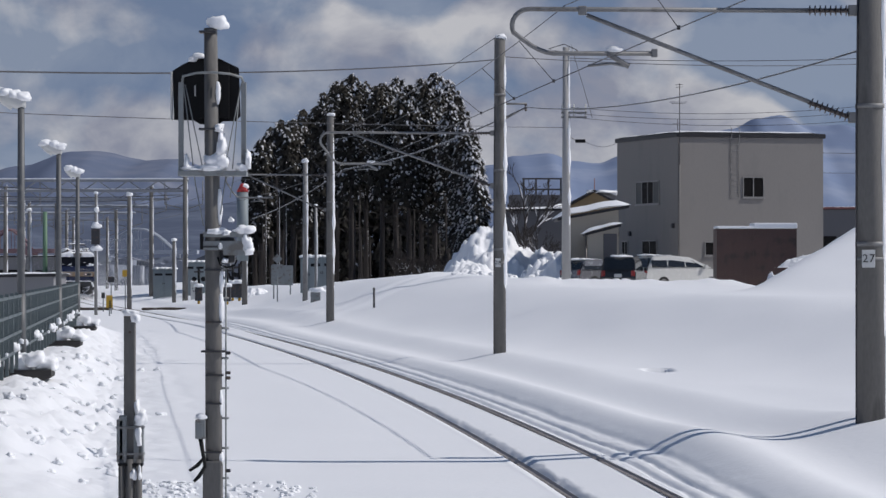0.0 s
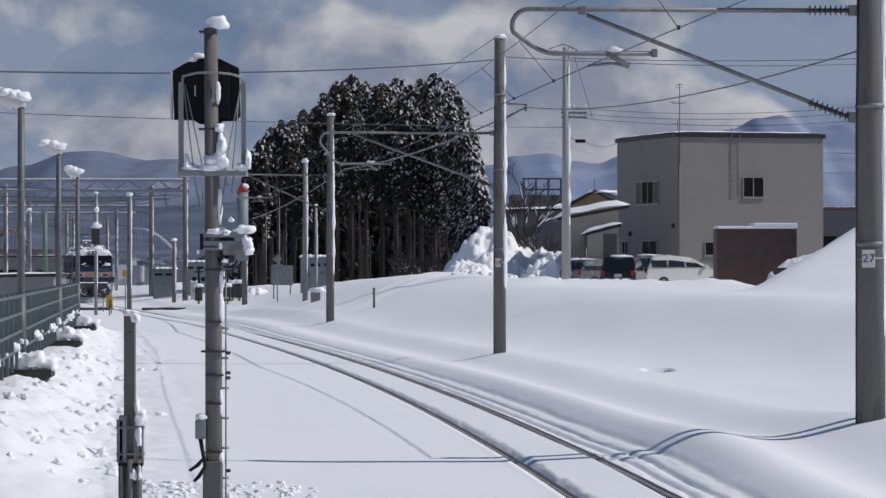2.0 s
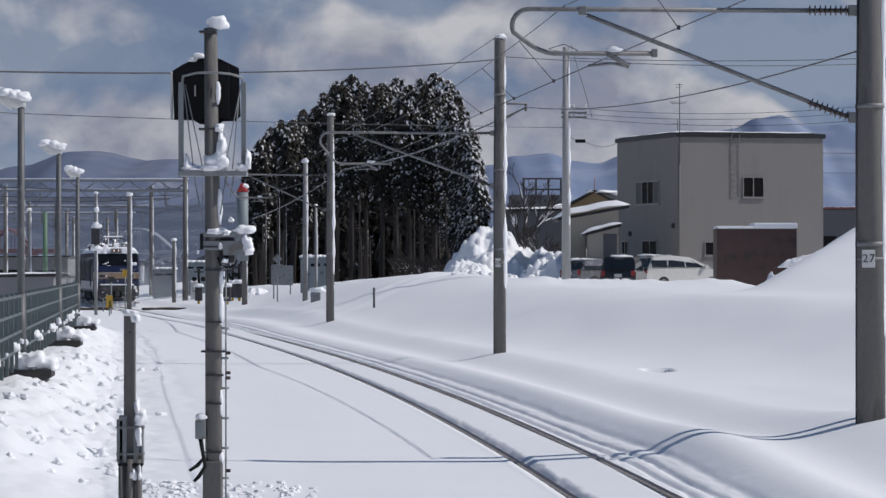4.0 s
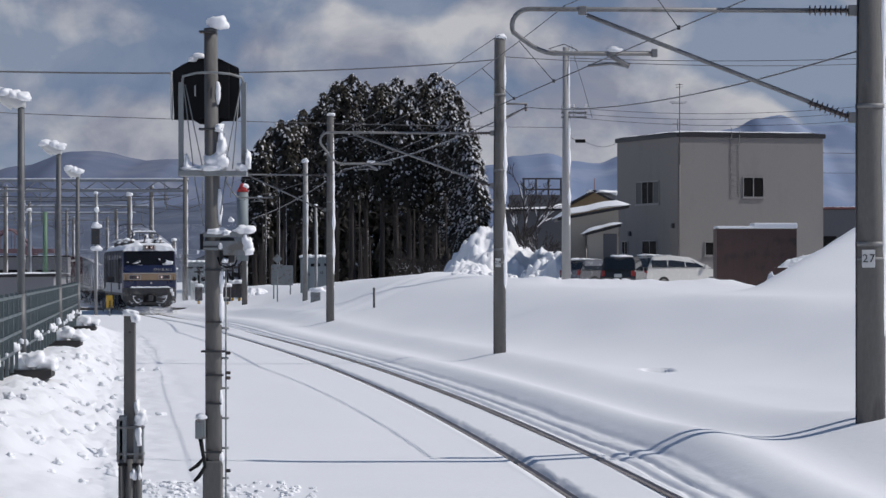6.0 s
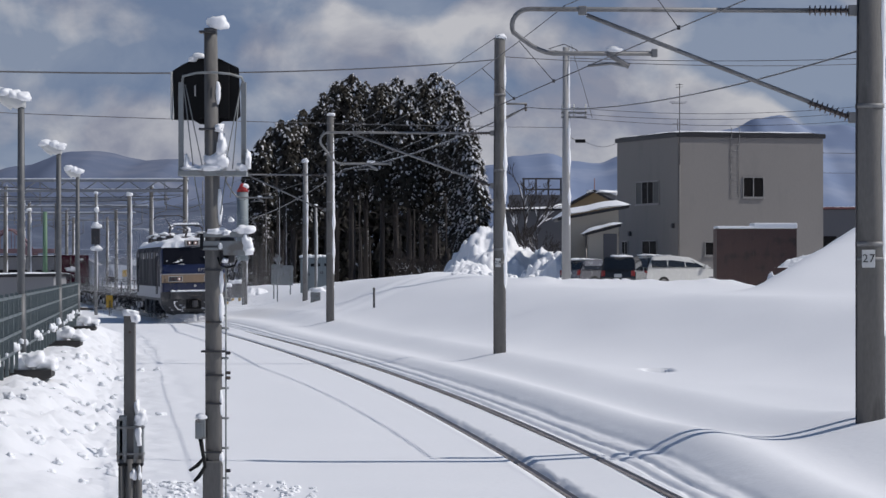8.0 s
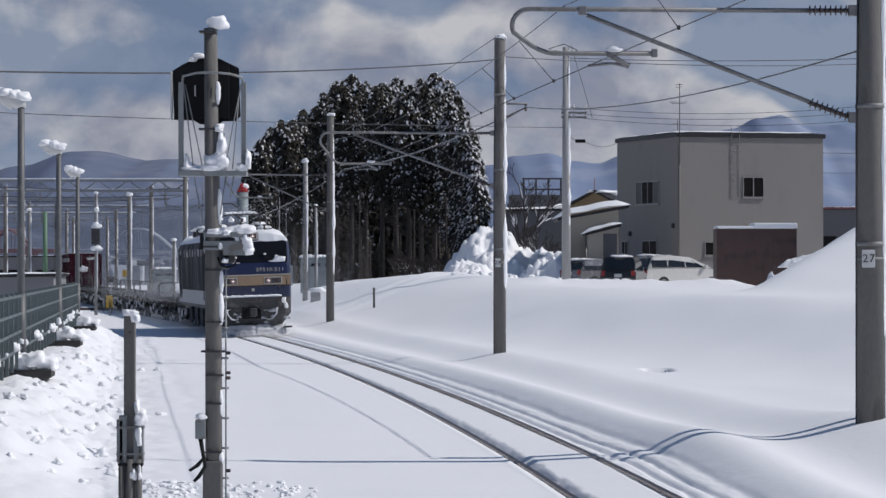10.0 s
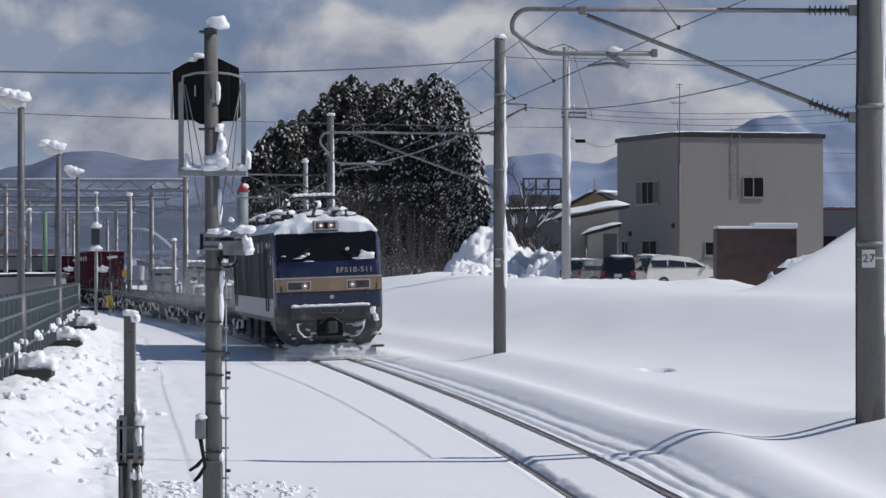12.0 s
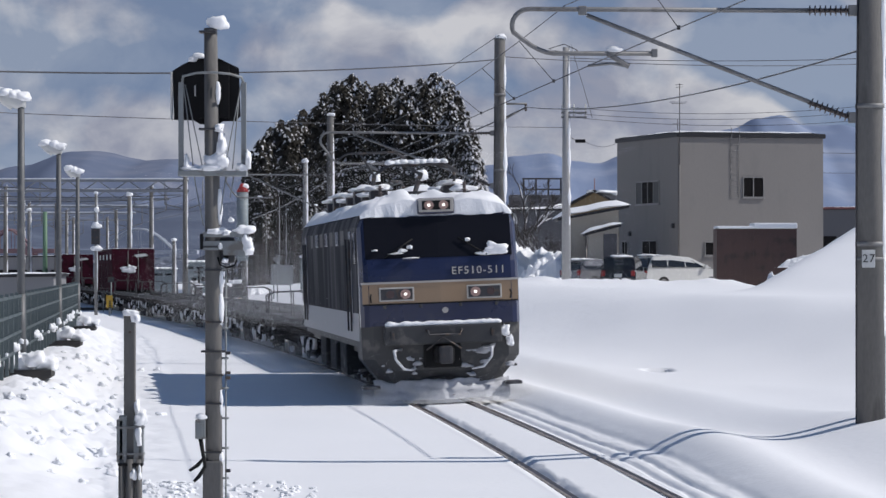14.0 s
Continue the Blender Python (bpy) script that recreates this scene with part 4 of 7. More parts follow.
    skirt = part("skirt", bm, SKIRT, loco, "dirty grey lower front")
    part("apron", box((9.58, -1.02, 1.10), (9.78, 1.04, 1.45), 0.03), SKIRT, loco, "grey projecting apron")
    part("handrail", tube([(9.76, -0.28, 1.36), (9.86, -0.26, 1.34), (9.86, -0.24, 1.27), (9.88, 0.30, 1.27), (9.86, 0.32, 1.34), (9.76, 0.34, 1.36)], 0.022, 8), DARK_STEEL, loco)
    for sy in (-1, 1):
        part("bracket", box((9.76, sy * 0.88 - 0.03, 1.22), (9.83, sy * 0.88 + 0.03, 1.36), 0.01), DARK_STEEL, loco)
        part("hose", tube([(9.60, sy * 0.72, 1.02), (9.80, sy * 0.86, 1.0), (9.84, sy * 0.84, 0.84), (9.80, sy * 0.70, 0.66), (9.72, sy * 0.50, 0.62)], [0.022, 0.028, 0.022, 0.026, 0.015], 8), PLOUGH_SNOW, loco, "air hose crusted with snow")
        part("step", box((8.95, sy * 1.25 - 0.15, 0.30), (9.5, sy * 1.25 + 0.15, 0.36), 0.01), DARK_STEEL, loco)
        part("step", box((8.55, sy * 1.33 - 0.08, 0.62), (8.95, sy * 1.33 + 0.05, 0.66), 0.01), DARK_STEEL, loco)
    coupler = part("coupler", box((9.5, -0.16, 0.76), (10.05, 0.18, 1.05), 0.05), BLACK, loco, "black knuckle coupler")
    part("knuckle", box((9.98, -0.10, 0.74), (10.2, 0.14, 1.07), 0.06), DARK_STEEL, coupler)
    part("coupler_pocket", box((9.45, -0.33, 0.66), (9.60, 0.33, 1.14), 0.03), BLACK, loco)
    part("lift_lever", tube([(9.9, -0.30, 1.0), (9.94, 0.0, 1.22), (9.9, 0.32, 1.0)], 0.018, 6), DARK_STEEL, loco)
    bm = bmesh.new()
    prev = None
    for z, x, half in ((0.12, 9.78, 1.12), (0.24, 9.70, 1.14), (0.42, 9.60, 1.12), (0.50, 9.50, 1.10)):
        cur = [bm.verts.new(p) for p in ((9.0, -half, z), (x - 0.55, -half, z), (x, 0, z), (x - 0.55, half, z), (9.0, half, z))]
        if prev:
            for k in range(5):
                bm.faces.new((prev[k], prev[(k + 1) % 5], cur[(k + 1) % 5], cur[k]))
        else:
            bm.faces.new(cur[::-1])
        prev = cur
    bm.faces.new(prev)
    part("plough", bm, UNDER, loco, "steel snow plough crusted with snow")
    bm = bmesh.new()
    rows = []
    for i in range(9):
        f = i / 8
        row = []
        for j in range(41):
            yy = -1.20 + 2.40 * j / 40
            x = 9.80 - 0.20 * f - abs(yy) * 0.40 + 0.09 * nz(yy * 2.6, f * 3.0, 1.0) + 0.05 * nz(yy * 8.0, f * 7.0, 3.0)
            top = 0.44 + 0.10 * nz(yy * 1.8, 4.0) + 0.05 * nz(yy * 6.0, 2.0)
            row.append(bm.verts.new((x + 0.03, yy, 0.08 + 0.05 * nz(yy * 3.0, 9.0) + (top - 0.08) * f)))
        rows.append(row)
    rows.append([bm.verts.new((v.co.x - 0.4, v.co.y, v.co.z - 0.05)) for v in rows[-1]])
    for p, q in zip(rows, rows[1:]):
        for k in range(40):
            f = bm.faces.new((p[k], p[k + 1], q[k + 1], q[k]))
            f.smooth = True
    part("plough_snow", bm, SHADED_CRUST, loco, "snow packed on the plough, greyed for shade")
    # snow on ledge, windscreen foot and roof
    pts = [(9.69, -1.0 + 2.05 * k / 40, 1.475 + 0.012 * nz(k * 0.35, 4.0)) for k in range(41)]
    bm = tube(pts, [0.02] + [0.052 + 0.032 * nz(k * 0.35, 1.0) + 0.02 * nz(k * 1.1, 3.0) for k in range(1, 40)] + [0.02], 10)
    part("ledge_snow", bm, SNOW_CAP, loco, "line of snow on the apron")
    for k, (yy, zz, w, h) in enumerate(((-0.64, 2.84, 0.07, 0.035), (-0.50, 2.90, 0.05, 0.045), (-0.74, 2.79, 0.12, 0.018), (-0.5, 2.70, 0.12, 0.012), (1.02, 2.80, 0.20, 0.13), (0.86, 2.74, 0.15, 0.05), (0.52, 3.0, 0.05, 0.04), (-1.12, 2.86, 0.04, 0.02), (1.12, 1.30, 0.08, 0.14), (1.20, 1.1, 0.06, 0.12))):
        bm = bmesh.new()
        xx = face_x(zz) + 0.06 if zz > 2 else 9.62
        lump_into(bm, (xx, yy, zz), (0.06, w, h), k * 3.3, 2, 0.7)
        part("stuck_snow", bm, SNOW_CAP, loco, "clot of snow stuck to the front")
    r7 = random.Random(19)
    bm = bmesh.new()
    for k in range(26):
        yy, zz = r7.uniform(-1.1, 1.2), r7.uniform(0.50, 1.10)
        if abs(yy) < 0.35:
            continue
        q = r7.uniform(0.02, 0.08) * (1.6 if yy > 0.7 else 0.8)
        lump_into(bm, (9.50 + 0.05 * (zz - 0.5) - 0.10 * max(0.0, abs(yy) - 0.9), yy, zz), (0.05, q * 1.5, q), k * 2.1, 1, 0.8)
    tagged(part("caked_snow", bm, SHADED_CRUST, loco, "snow caked on the skirt, greyed for shade"), kind="stuff")
    bm = bmesh.new()
    nx, ny = 130, 30
    grid = []
    for i in range(nx + 1):
        x = -9.45 + 18.72 * i / nx
        row = []
        for j in range(ny + 1):
            yv = -1.34 + 2.68 * j / ny
            e = 1 - abs(yv / 1.34) ** 12
            edge = min(1.0, (9.3 - x) / 0.25 + 0.15)
            zb = 3.72 - 0.20 * abs(yv / 1.34) ** 5
            t = 0.07 + 0.07 * smooth(x, 2.0, 8.0) + 0.11 * nz(x * 1.1, yv * 1.5, 2.0) + 0.11 * nz(x * 2.6, yv * 2.6, 5.0) + 0.06 * nz(x * 6.0, yv * 6.0, 9.0) + 0.03 * nz(x * 13.0, yv * 13.0, 3.0)
            if abs(yv) < 0.40 and x > 8.3:
                t *= 0.5
            row.append(bm.verts.new((x + 0.03 * nz(yv * 3, x), yv, zb + max(-0.03, t * e * edge))))
        grid.append(row)
    for i in range(nx):
        for j in range(ny):
            f = bm.faces.new((grid[i][j], grid[i + 1][j], grid[i + 1][j + 1], grid[i][j + 1]))
            f.smooth = True
    front = [bm.verts.new((v.co.x + 0.03 + 0.03 * nz(v.co.y * 5.0, 7.0), v.co.y, 3.47 + 0.05 * nz(v.co.y * 4.0, 2.0))) for v in grid[-1]]
    for j in range(ny):
        bm.faces.new((grid[-1][j], front[j], front[j + 1], grid[-1][j + 1]))
    part("roof_snow", bm, SNOW_CAP, loco, "thick uneven snow on the roof")
    # long equipment housing on the roof under heaped snow
    housing = part("roof_housing", box((-8.3, -0.62, 3.70), (3.7, 0.78, 3.98), 0.04), DARK_STEEL, loco, "low dark equipment housing")
    bm = bmesh.new()
    rows = []
    for i in range(91):
        x = -8.4 + 12.2 * i / 90
        row = []
        for j in range(15):
            f = j / 14
            yv = -0.72 + 1.60 * f
            e = min(1.0, 5 * min(f, 1 - f)) * min(1.0, 6 * min(i / 90, 1 - i / 90) + 0.1)
            lift = 0.10 + 0.10 * nz(x * 0.8, yv * 1.2, 11.0) + 0.10 * nz(x * 2.2, yv * 2.5, 13.0) + 0.04 * nz(x * 6.0, yv * 6.0, 15.0)
            row.append(bm.verts.new((x, yv, 3.93 + e * (0.06 + max(0.0, lift)))))
        rows.append(row)
    for p, q in zip(rows, rows[1:]):
        for j in range(14):
            bm.faces.new((p[j], p[j + 1], q[j + 1], q[j])).smooth = True
    part("snow", bm, SNOW_CAP, housing, "heaped snow on the housing")
    # roof gear
    for k in range(14):
        x, yy = 7.0 - 1.12 * k, -0.75 if k % 2 else 0.7
        bm = bmesh.new()
        box_into(bm, (x - 0.22, yy - 0.16, 3.7), (x + 0.22, yy + 0.16, 3.95 + 0.08 * (k % 3)), 0.02)
        gear = part("roof_equipment", bm, DARK_STEEL, loco)
        bm = bmesh.new()
        lump_into(bm, (x, yy, 4.0 + 0.08 * (k % 3)), (0.30, 0.22, 0.07), k * 1.3, 2, 0.6)
        part("snow", bm, SNOW_CAP, gear)
        part("insulator", insulator_bm((x + 0.45, yy, 3.75), (x + 0.45, yy, 4.12), 4, 0.07), PORCELAIN, loco)
    part("bus_bar", tube([(7.4, -0.45, 4.14), (-8.0, -0.45, 4.14)], 0.02, 6), STEEL, loco)
    for x0, lift in ((5.6, 4.52), (-6.2, 5.14)):
        pan = base("pantograph", x0, 0, 3.74)
        pan.parent = loco
        h = lift - 3.74
        bm = bmesh.new()
        for yy in (-0.42, 0.42):
            tube_into(bm, [(-0.7, yy, 0.22), (0.7, yy, 0.22)], 0.035, 8)
        for xx in (-0.6, 0.6):
            tube_into(bm, [(xx, -0.45, 0.22), (xx, 0.45, 0.22)], 0.035, 8)
        part("base_frame", bm, DARK_STEEL, pan)
        for xx in (-0.55, 0.55):
            for yy in (-0.42, 0.42):
                part("insulator", insulator_bm((xx, yy, 0), (xx, yy, 0.22), 3, 0.09), PORCELAIN, pan)
        part("lower_arm", tube([(-0.5, 0, 0.26), (0.85, 0, 0.22 + h * 0.45)], 0.05, 8), DARK_STEEL, pan)
        part("upper_arm", tube([(0.85, 0, 0.22 + h * 0.45), (0.0, -0.25, h), (0.0, 0.25, h)], 0.03, 8), DARK_STEEL, pan)
        bm = bmesh.new()
        for xx in (-0.17, 0.17):
            tube_into(bm, [(xx, -0.80, h - 0.16), (xx, -0.62, h - 0.04), (xx, -0.5, h), (xx, 0.5, h), (xx, 0.62, h - 0.04), (xx, 0.80, h - 0.16)], 0.022, 8)
        head = part("collector_head", bm, DARK_STEEL, pan)
        if lift < 4.8:
            bm = bmesh.new()
            for k in range(9):
                lump_into(bm, (0, -0.52 + 0.13 * k, h + 0.05), (0.22, 0.11, 0.06), k * 1.1, 1, 0.4)
            tagged(part("snow", bm, SNOW_CAP, head, "snow along the collector head"), kind="stuff")
        bm = bmesh.new()
        lump_into(bm, (0.5, 0.05, 0.22 + h * 0.42), (0.16, 0.12, 0.13), x0)
        part("snow", bm, SNOW_CAP, pan)
        part("horn_bar", tube([(-0.6, 0.75, 0.3), (-0.5, 0.80, 0.55), (-0.2, 0.7, 0.72), (0.1, 0.4, 0.74)], 0.03, 8), DARK_STEEL, pan)
    # doors, windows and grilles on the sides
    for sy in (-1, 1):
        for x in (7.25, -7.6):
            d = part("door", box((x - 0.34, sy * 1.40 - 0.012, 1.50), (x + 0.34, sy * 1.40 + 0.012, 3.25), 0.01), BLUE_PAINT, loco)
            part("door_window", box((x - 0.2, sy * 1.40 - 0.018, 2.5), (x + 0.2, sy * 1.40 + 0.018, 3.1), 0.008), GLASS, d)
            for dx in (-0.42, 0.42):
                part("handrail", tube([(x + dx, sy * 1.45, 1.35), (x + dx, sy * 1.45, 3.1)], 0.018, 6), DARK_STEEL, loco)
        part("cab_window", box((8.05, sy * 1.40 - 0.014, 2.62), (8.75, sy * 1.40 + 0.014, 3.22), 0.02), GLASS, loco)
        for k in range(7):
            x = 5.2 - 1.7 * k
            part("side_window" if k % 2 else "grille", box((x - 0.5, sy * 1.40 - 0.010, 3.0), (x + 0.5, sy * 1.40 + 0.012, 3.28), 0.01), GLASS if k % 2 else DARK_STEEL, loco)
        g = part("grille", box((-8.9, sy * 1.40 - 0.01, 1.75), (-8.5, sy * 1.40 + 0.012, 2.75), 0.01), BLACK, loco, "tall dark louvre")
        for k in range(10):
            part("slat", box((-8.88, sy * 1.41 - 0.012, 1.79 + 0.095 * k), (-8.52, sy * 1.41 + 0.012, 1.83 + 0.095 * k)), DARK_STEEL, g)
        part("side_skirt", box((-9.0, sy * 1.34 - 0.03, 1.05), (8.3, sy * 1.34 + 0.03, 1.20), 0.01), SKIRT, loco)
        for x in (3.4, -3.2, 0.2):
            part("equipment_box", box((x - 0.9, sy * 1.1 - 0.25, 0.42), (x + 0.9, sy * 1.1 + 0.22, 1.06), 0.03), UNDER, loco)
    part("underframe", box((-9.3, -1.2, 0.9), (9.2, 1.2, 1.48)), DARK_STEEL, loco)
    for x in (6.4, 0.0, -6.4):
        bo, sets = bogie(loco, x, (-1.1, 1.1))
        WHEELS.extend(sets)
    # the body shell is 2.95 m wide over the panels
    for ob in loco.children:
        if ob.type == "MESH":
            for o in (ob, *ob.children):
                o.data.transform(Matrix.Diagonal((1.0, 1.055, 1.0, 1.0)))
    return loco


def flat_car(seed):
    car = base("flat_wagon", label="empty grey container flat wagon dusted with powder snow", category="wagon", group="wagons of the freight train")
    for sy in (-1, 1):
        part("side_sill", box((-9.9, sy * 1.12 - 0.09, 0.84), (9.9, sy * 1.12 + 0.09, 1.03), 0.015), WAGON_GREY, car, "grey side beam")
        bm = bmesh.new()
        prism_into(bm, [(6.2, 0.84), (4.6, 0.56), (-4.6, 0.56), (-6.2, 0.84)], sy * 1.04 - 0.03, sy * 1.04 + 0.03, "y")
        part("fishbelly", bm, DARK_UNDER, car)
        for k in range(9):
            x = -4.4 + 1.1 * k
            part("stiffener", box((x - 0.04, sy * 1.10 - 0.03, 0.57), (x + 0.04, sy * 1.10 + 0.03, 0.84)), DARK_UNDER, car)
    bm = bmesh.new()
    box_into(bm, (-9.9, -0.35, 0.6), (9.9, 0.35, 0.98))
    for k in range(12):
        x = -9.3 + 18.6 * k / 11
        box_into(bm, (x - 0.12, -1.0, 0.84), (x + 0.12, 1.0, 1.0))
    part("chassis", bm, DARK_UNDER, car, "dark steel chassis")
    r5 = random.Random(seed + 40)
    bm = bmesh.new()
    for k in range(15):
        w = r5.uniform(0.08, 0.3)
        lump_into(bm, (r5.uniform(-9.5, 9.5), r5.choice((-1.13, 1.13)), r5.uniform(0.35, 0.8)), (w, 0.05, r5.uniform(0.08, 0.28)), k * 1.9, 1, 0.9)
    tagged(part("caked_snow", bm, PLOUGH_SNOW, car, "clots of snow on the underframe"), kind="stuff")
    bm = bmesh.new()
    box_into(bm, (-9.85, -1.18, 1.0), (9.85, 1.18, 1.03))
    part("deck_snow", bm, DARK_UNDER, car, "thin patchy snow on the deck")
    for k in range(20):
        for sy in (-1, 1):
            x = -9.5 + 19.0 * k / 19
            if (sy, k) == (-1, 0):
                bm = bmesh.new()
                box_into(bm, (-0.12, -0.10, 0.0), (0.12, 0.10, 0.20), 0.03)
                first = part("container_lock", bm, SKIRT, car)
                first.location = (x, sy * 1.10, 1.0)
            else:
                o = new("container_lock", first.data)
                o.parent = car
                o.location = (x, sy * 1.10, 1.0)
    for e in (-1, 1):
        part("end_rail", tube([(e * 9.75, -1.1, 1.0), (e * 9.75, -1.1, 1.72), (e * 9.78, -0.9, 1.82), (e * 9.78, 0.3, 1.82), (e * 9.75, 0.5, 1.7), (e * 9.75, 0.5, 1.0)], 0.022, 8), DARK_STEEL, car)
        part("end_post", tube([(e * 9.75, -0.35, 1.0), (e * 9.78, -0.35, 1.82)], 0.02, 6), DARK_STEEL, car)
        part("coupler", box((min(e * 9.8, e * 10.2), -0.14, 0.72), (max(e * 9.8, e * 10.2), 0.14, 1.0), 0.05), BLACK, car)
    part("brake_tank", tube([(-1.2, -0.6, 0.55), (1.2, -0.6, 0.55)], 0.22, 12), UNDER, car)
    part("ladder_frame", box((3.3, -1.15, 0.25), (3.36, -1.05, 0.55)), UNDER, car)
    for x in (7.1, -7.1):
        bo, sets = bogie(car, x, (-0.95, 0.95))
        if seed < 2:
            WHEELS.extend(sets)
    return car


MAROON = material("maroon_container_paint", (0.050, 0.010, 0.019), 0.6, spec=0.05, vary=0.2, scale=1.5, second=(0.028, 0.008, 0.012), second_scale=2.0)


def freight_container():
    """A 12-foot container; its origin is at the floor's centre."""
    co = base("freight_container", label="maroon steel freight container with white markings on a flat wagon", category="container", group="containers of the freight train")
    part("shell", box((-1.82, -1.22, 0.12), (1.82, 1.22, 2.54), 0.02), MAROON, co)
    for sx in (-1.5, 1.5):
        part("skid", box((sx - 0.12, -1.1, -0.11), (sx + 0.12, 1.1, 0.13)), DARK_UNDER, co)
    for sy in (-1, 1):
        for k in range(9):
            x = -1.6 + 0.4 * k
            part("rib", box((x - 0.05, sy * 1.225 - 0.02, 0.2), (x + 0.05, sy * 1.225 + 0.02, 2.42)), MAROON, co)
        part("marking", box((-0.3, sy * 1.25 - 0.004, 1.9), (0.9, sy * 1.25 + 0.004, 2.2)), PLATE_WHITE, co)
    for sx in (-1, 1):
        for sy in (-1, 1):
            part("corner_post", box((sx * 1.80 - 0.06, sy * 1.19 - 0.06, 0.0), (sx * 1.80 + 0.06, sy * 1.19 + 0.06, 2.52), 0.01), MAROON, co)
            part("door", box((sx * 1.83 - 0.015, sy * 0.58 - 0.54, 0.2), (sx * 1.83 + 0.015, sy * 0.58 + 0.54, 2.4), 0.01), MAROON, co)
            part("lock_bar", tube([(sx * 1.86, sy * 0.3, 0.2), (sx * 1.86, sy * 0.3, 2.4)], 0.018, 6), STEEL, co)
    bm = bmesh.new()
    prism_into(bm, [(0.05, 2.18), (0.72, 2.26), (0.86, 2.12), (0.2, 2.02)], 1.852, 1.856, "x")
    part("marking", bm, PLATE_WHITE, co, "slanted white marking, unreadable")
    bm = bmesh.new()
    lump_into(bm, (1.85, -0.30, 1.30), (0.025, 0.34, 0.24), 4.0, 2, 1.1)
    part("snow", bm, PLOUGH_SNOW, co, "snow blown against the end door")
    part("roof_snow", box((-1.78, -1.18, 2.54), (1.78, 1.18, 2.57), 0.012), SNOW_CAP, co)
    return co


def blown_snow(parent, seed, count, place, size=1.0):
    """Powder whirled up by the train: loose flakes that travel with it."""
    r = random.Random(seed)
    verts, faces = [], []
    for _ in range(count):
        c = Vector(place(r))
        q = size * r.uniform(0.0025, 0.0045)
        n = len(verts)
        tilt = Euler((r.uniform(0, 3.1), r.uniform(0, 3.1), r.uniform(0, 6.2))).to_matrix()
        for a, b in ((1.0, 0.0), (-0.5, 0.87), (-0.5, -0.87)):
            verts.append(c + tilt @ Vector((a * q, b * q, 0.0)))
        faces.append((n, n + 1, n + 2))
    me = bpy.data.meshes.new("blown_snow")
    me.from_pydata(verts, [], faces)
    me.materials.append(SNOW_CAP)
    ob = new("blown_snow", me)
    ob.parent = parent
    return tagged(ob, "fine powder snow whirled up by the train", kind="stuff")


def nose_powder(r):
    x = 10.2 - 19.5 * r.random() ** 1.3
    if r.random() < 0.35:
        side = r.uniform(-1.5, 1.5)
        return 9.95 - 0.36 * abs(side) - r.uniform(-0.25, 0.3), side, 0.02 + r.expovariate(1 / 0.09)
    side = r.choice((-1, 1)) * r.uniform(0.9, 1.6 + 0.02 * (10.2 - x))
    return x, side, 0.03 + r.expovariate(1 / (0.16 + 0.012 * (10.2 - x)))


def wake_powder(r):
    x = -10.5 + 6.0 * r.random() ** 1.6
    return x, r.choice((-1, 1)) * (1.5 + 3.2 * r.random() ** 1.5), 0.1 + min(4.0, r.expovariate(1 / 0.9))


def trailing_powder(r):
    x = r.uniform(-10.2, 10.2)
    if r.random() < 0.25:
        return x, r.choice((-1, 1)) * r.uniform(1.1, 2.3), 0.04 + r.expovariate(1 / 0.22)
    return x, r.uniform(-1.6, 1.6) + 4.0 * r.random() ** 2 * r.choice((-1, 1)), 1.1 + min(4.0, r.expovariate(1 / 1.1))


def drifting_powder(r):
    return r.uniform(-10.2, 10.2), 1.8 + 5.5 * r.random() ** 1.3, 0.2 + min(5.0, r.expovariate(1 / 1.5))


TRAIN = [(locomotive(), 0.0, 19.24)]
blown_snow(TRAIN[0][0], 3, 100000, nose_powder)
blown_snow(TRAIN[0][0], 9, 50000, wake_powder)
wagon = flat_car(0)
blown_snow(wagon, 4, 340000, trailing_powder)
TRAIN.append((wagon, 20.0, 19.8))
for k in range(1, 11):
    TRAIN.append((flat_car(1) if k == 1 else copy_thing(TRAIN[2][0], pose(0, 0, 0)), 20.0 + 20.4 * k, 19.8))
blown_snow(wagon, 6, 110000, drifting_powder, 1.45)
for k, count in ((2, 180000), (3, 60000)):
    blown_snow(TRAIN[k][0], 3 + k, count, trailing_powder)
blown_snow(TRAIN[2][0], 12, 70000, drifting_powder, 1.45)
box_one = freight_container()
LOADS = []
first = True
for k in (6, 10):
    for j in range(5):
        c = box_one if first else copy_thing(box_one, pose(0, 0, 0))
        first = False
        LOADS.append((c, k + 1, 7.85 - 3.92 * j))


# ---- house and yard ----
SIDING = material("grey_siding", (0.210, 0.197, 0.187), 0.8, vary=0.08, scale=0.5, fine=12.0, second=(0.195, 0.184, 0.176), second_scale=0.8, stretch=(1, 1, 0.35))
ROOF_DARK = material("dark_roof_metal", (0.022, 0.022, 0.025), 0.5, 0.3, vary=0.2)
FRAME_ALU = material("window_aluminium", (0.27, 0.26, 0.25), 0.45, 0.5, vary=0.1)
WINDOW_GLASS = material("window_glass", (0.016, 0.015, 0.015), 0.25, vary=0.1, spec=0.01)
CURTAIN = material("curtain", (0.11, 0.11, 0.105), 0.9, vary=0.15)
BROWN_STEEL = material("brown_container_paint", (0.085, 0.048, 0.040), 0.55, vary=0.2, scale=1.2, second=(0.055, 0.035, 0.03), second_scale=1.6)
BEIGE = material("beige_wall", (0.40, 0.37, 0.32), 0.8, vary=0.12, scale=0.6)
YELLOW_WALL = material("yellow_wall", (0.20, 0.145, 0.08), 0.8, vary=0.12)
FADED_RED = material("faded_red_paint", (0.15, 0.05, 0.05), 0.6, vary=0.2)
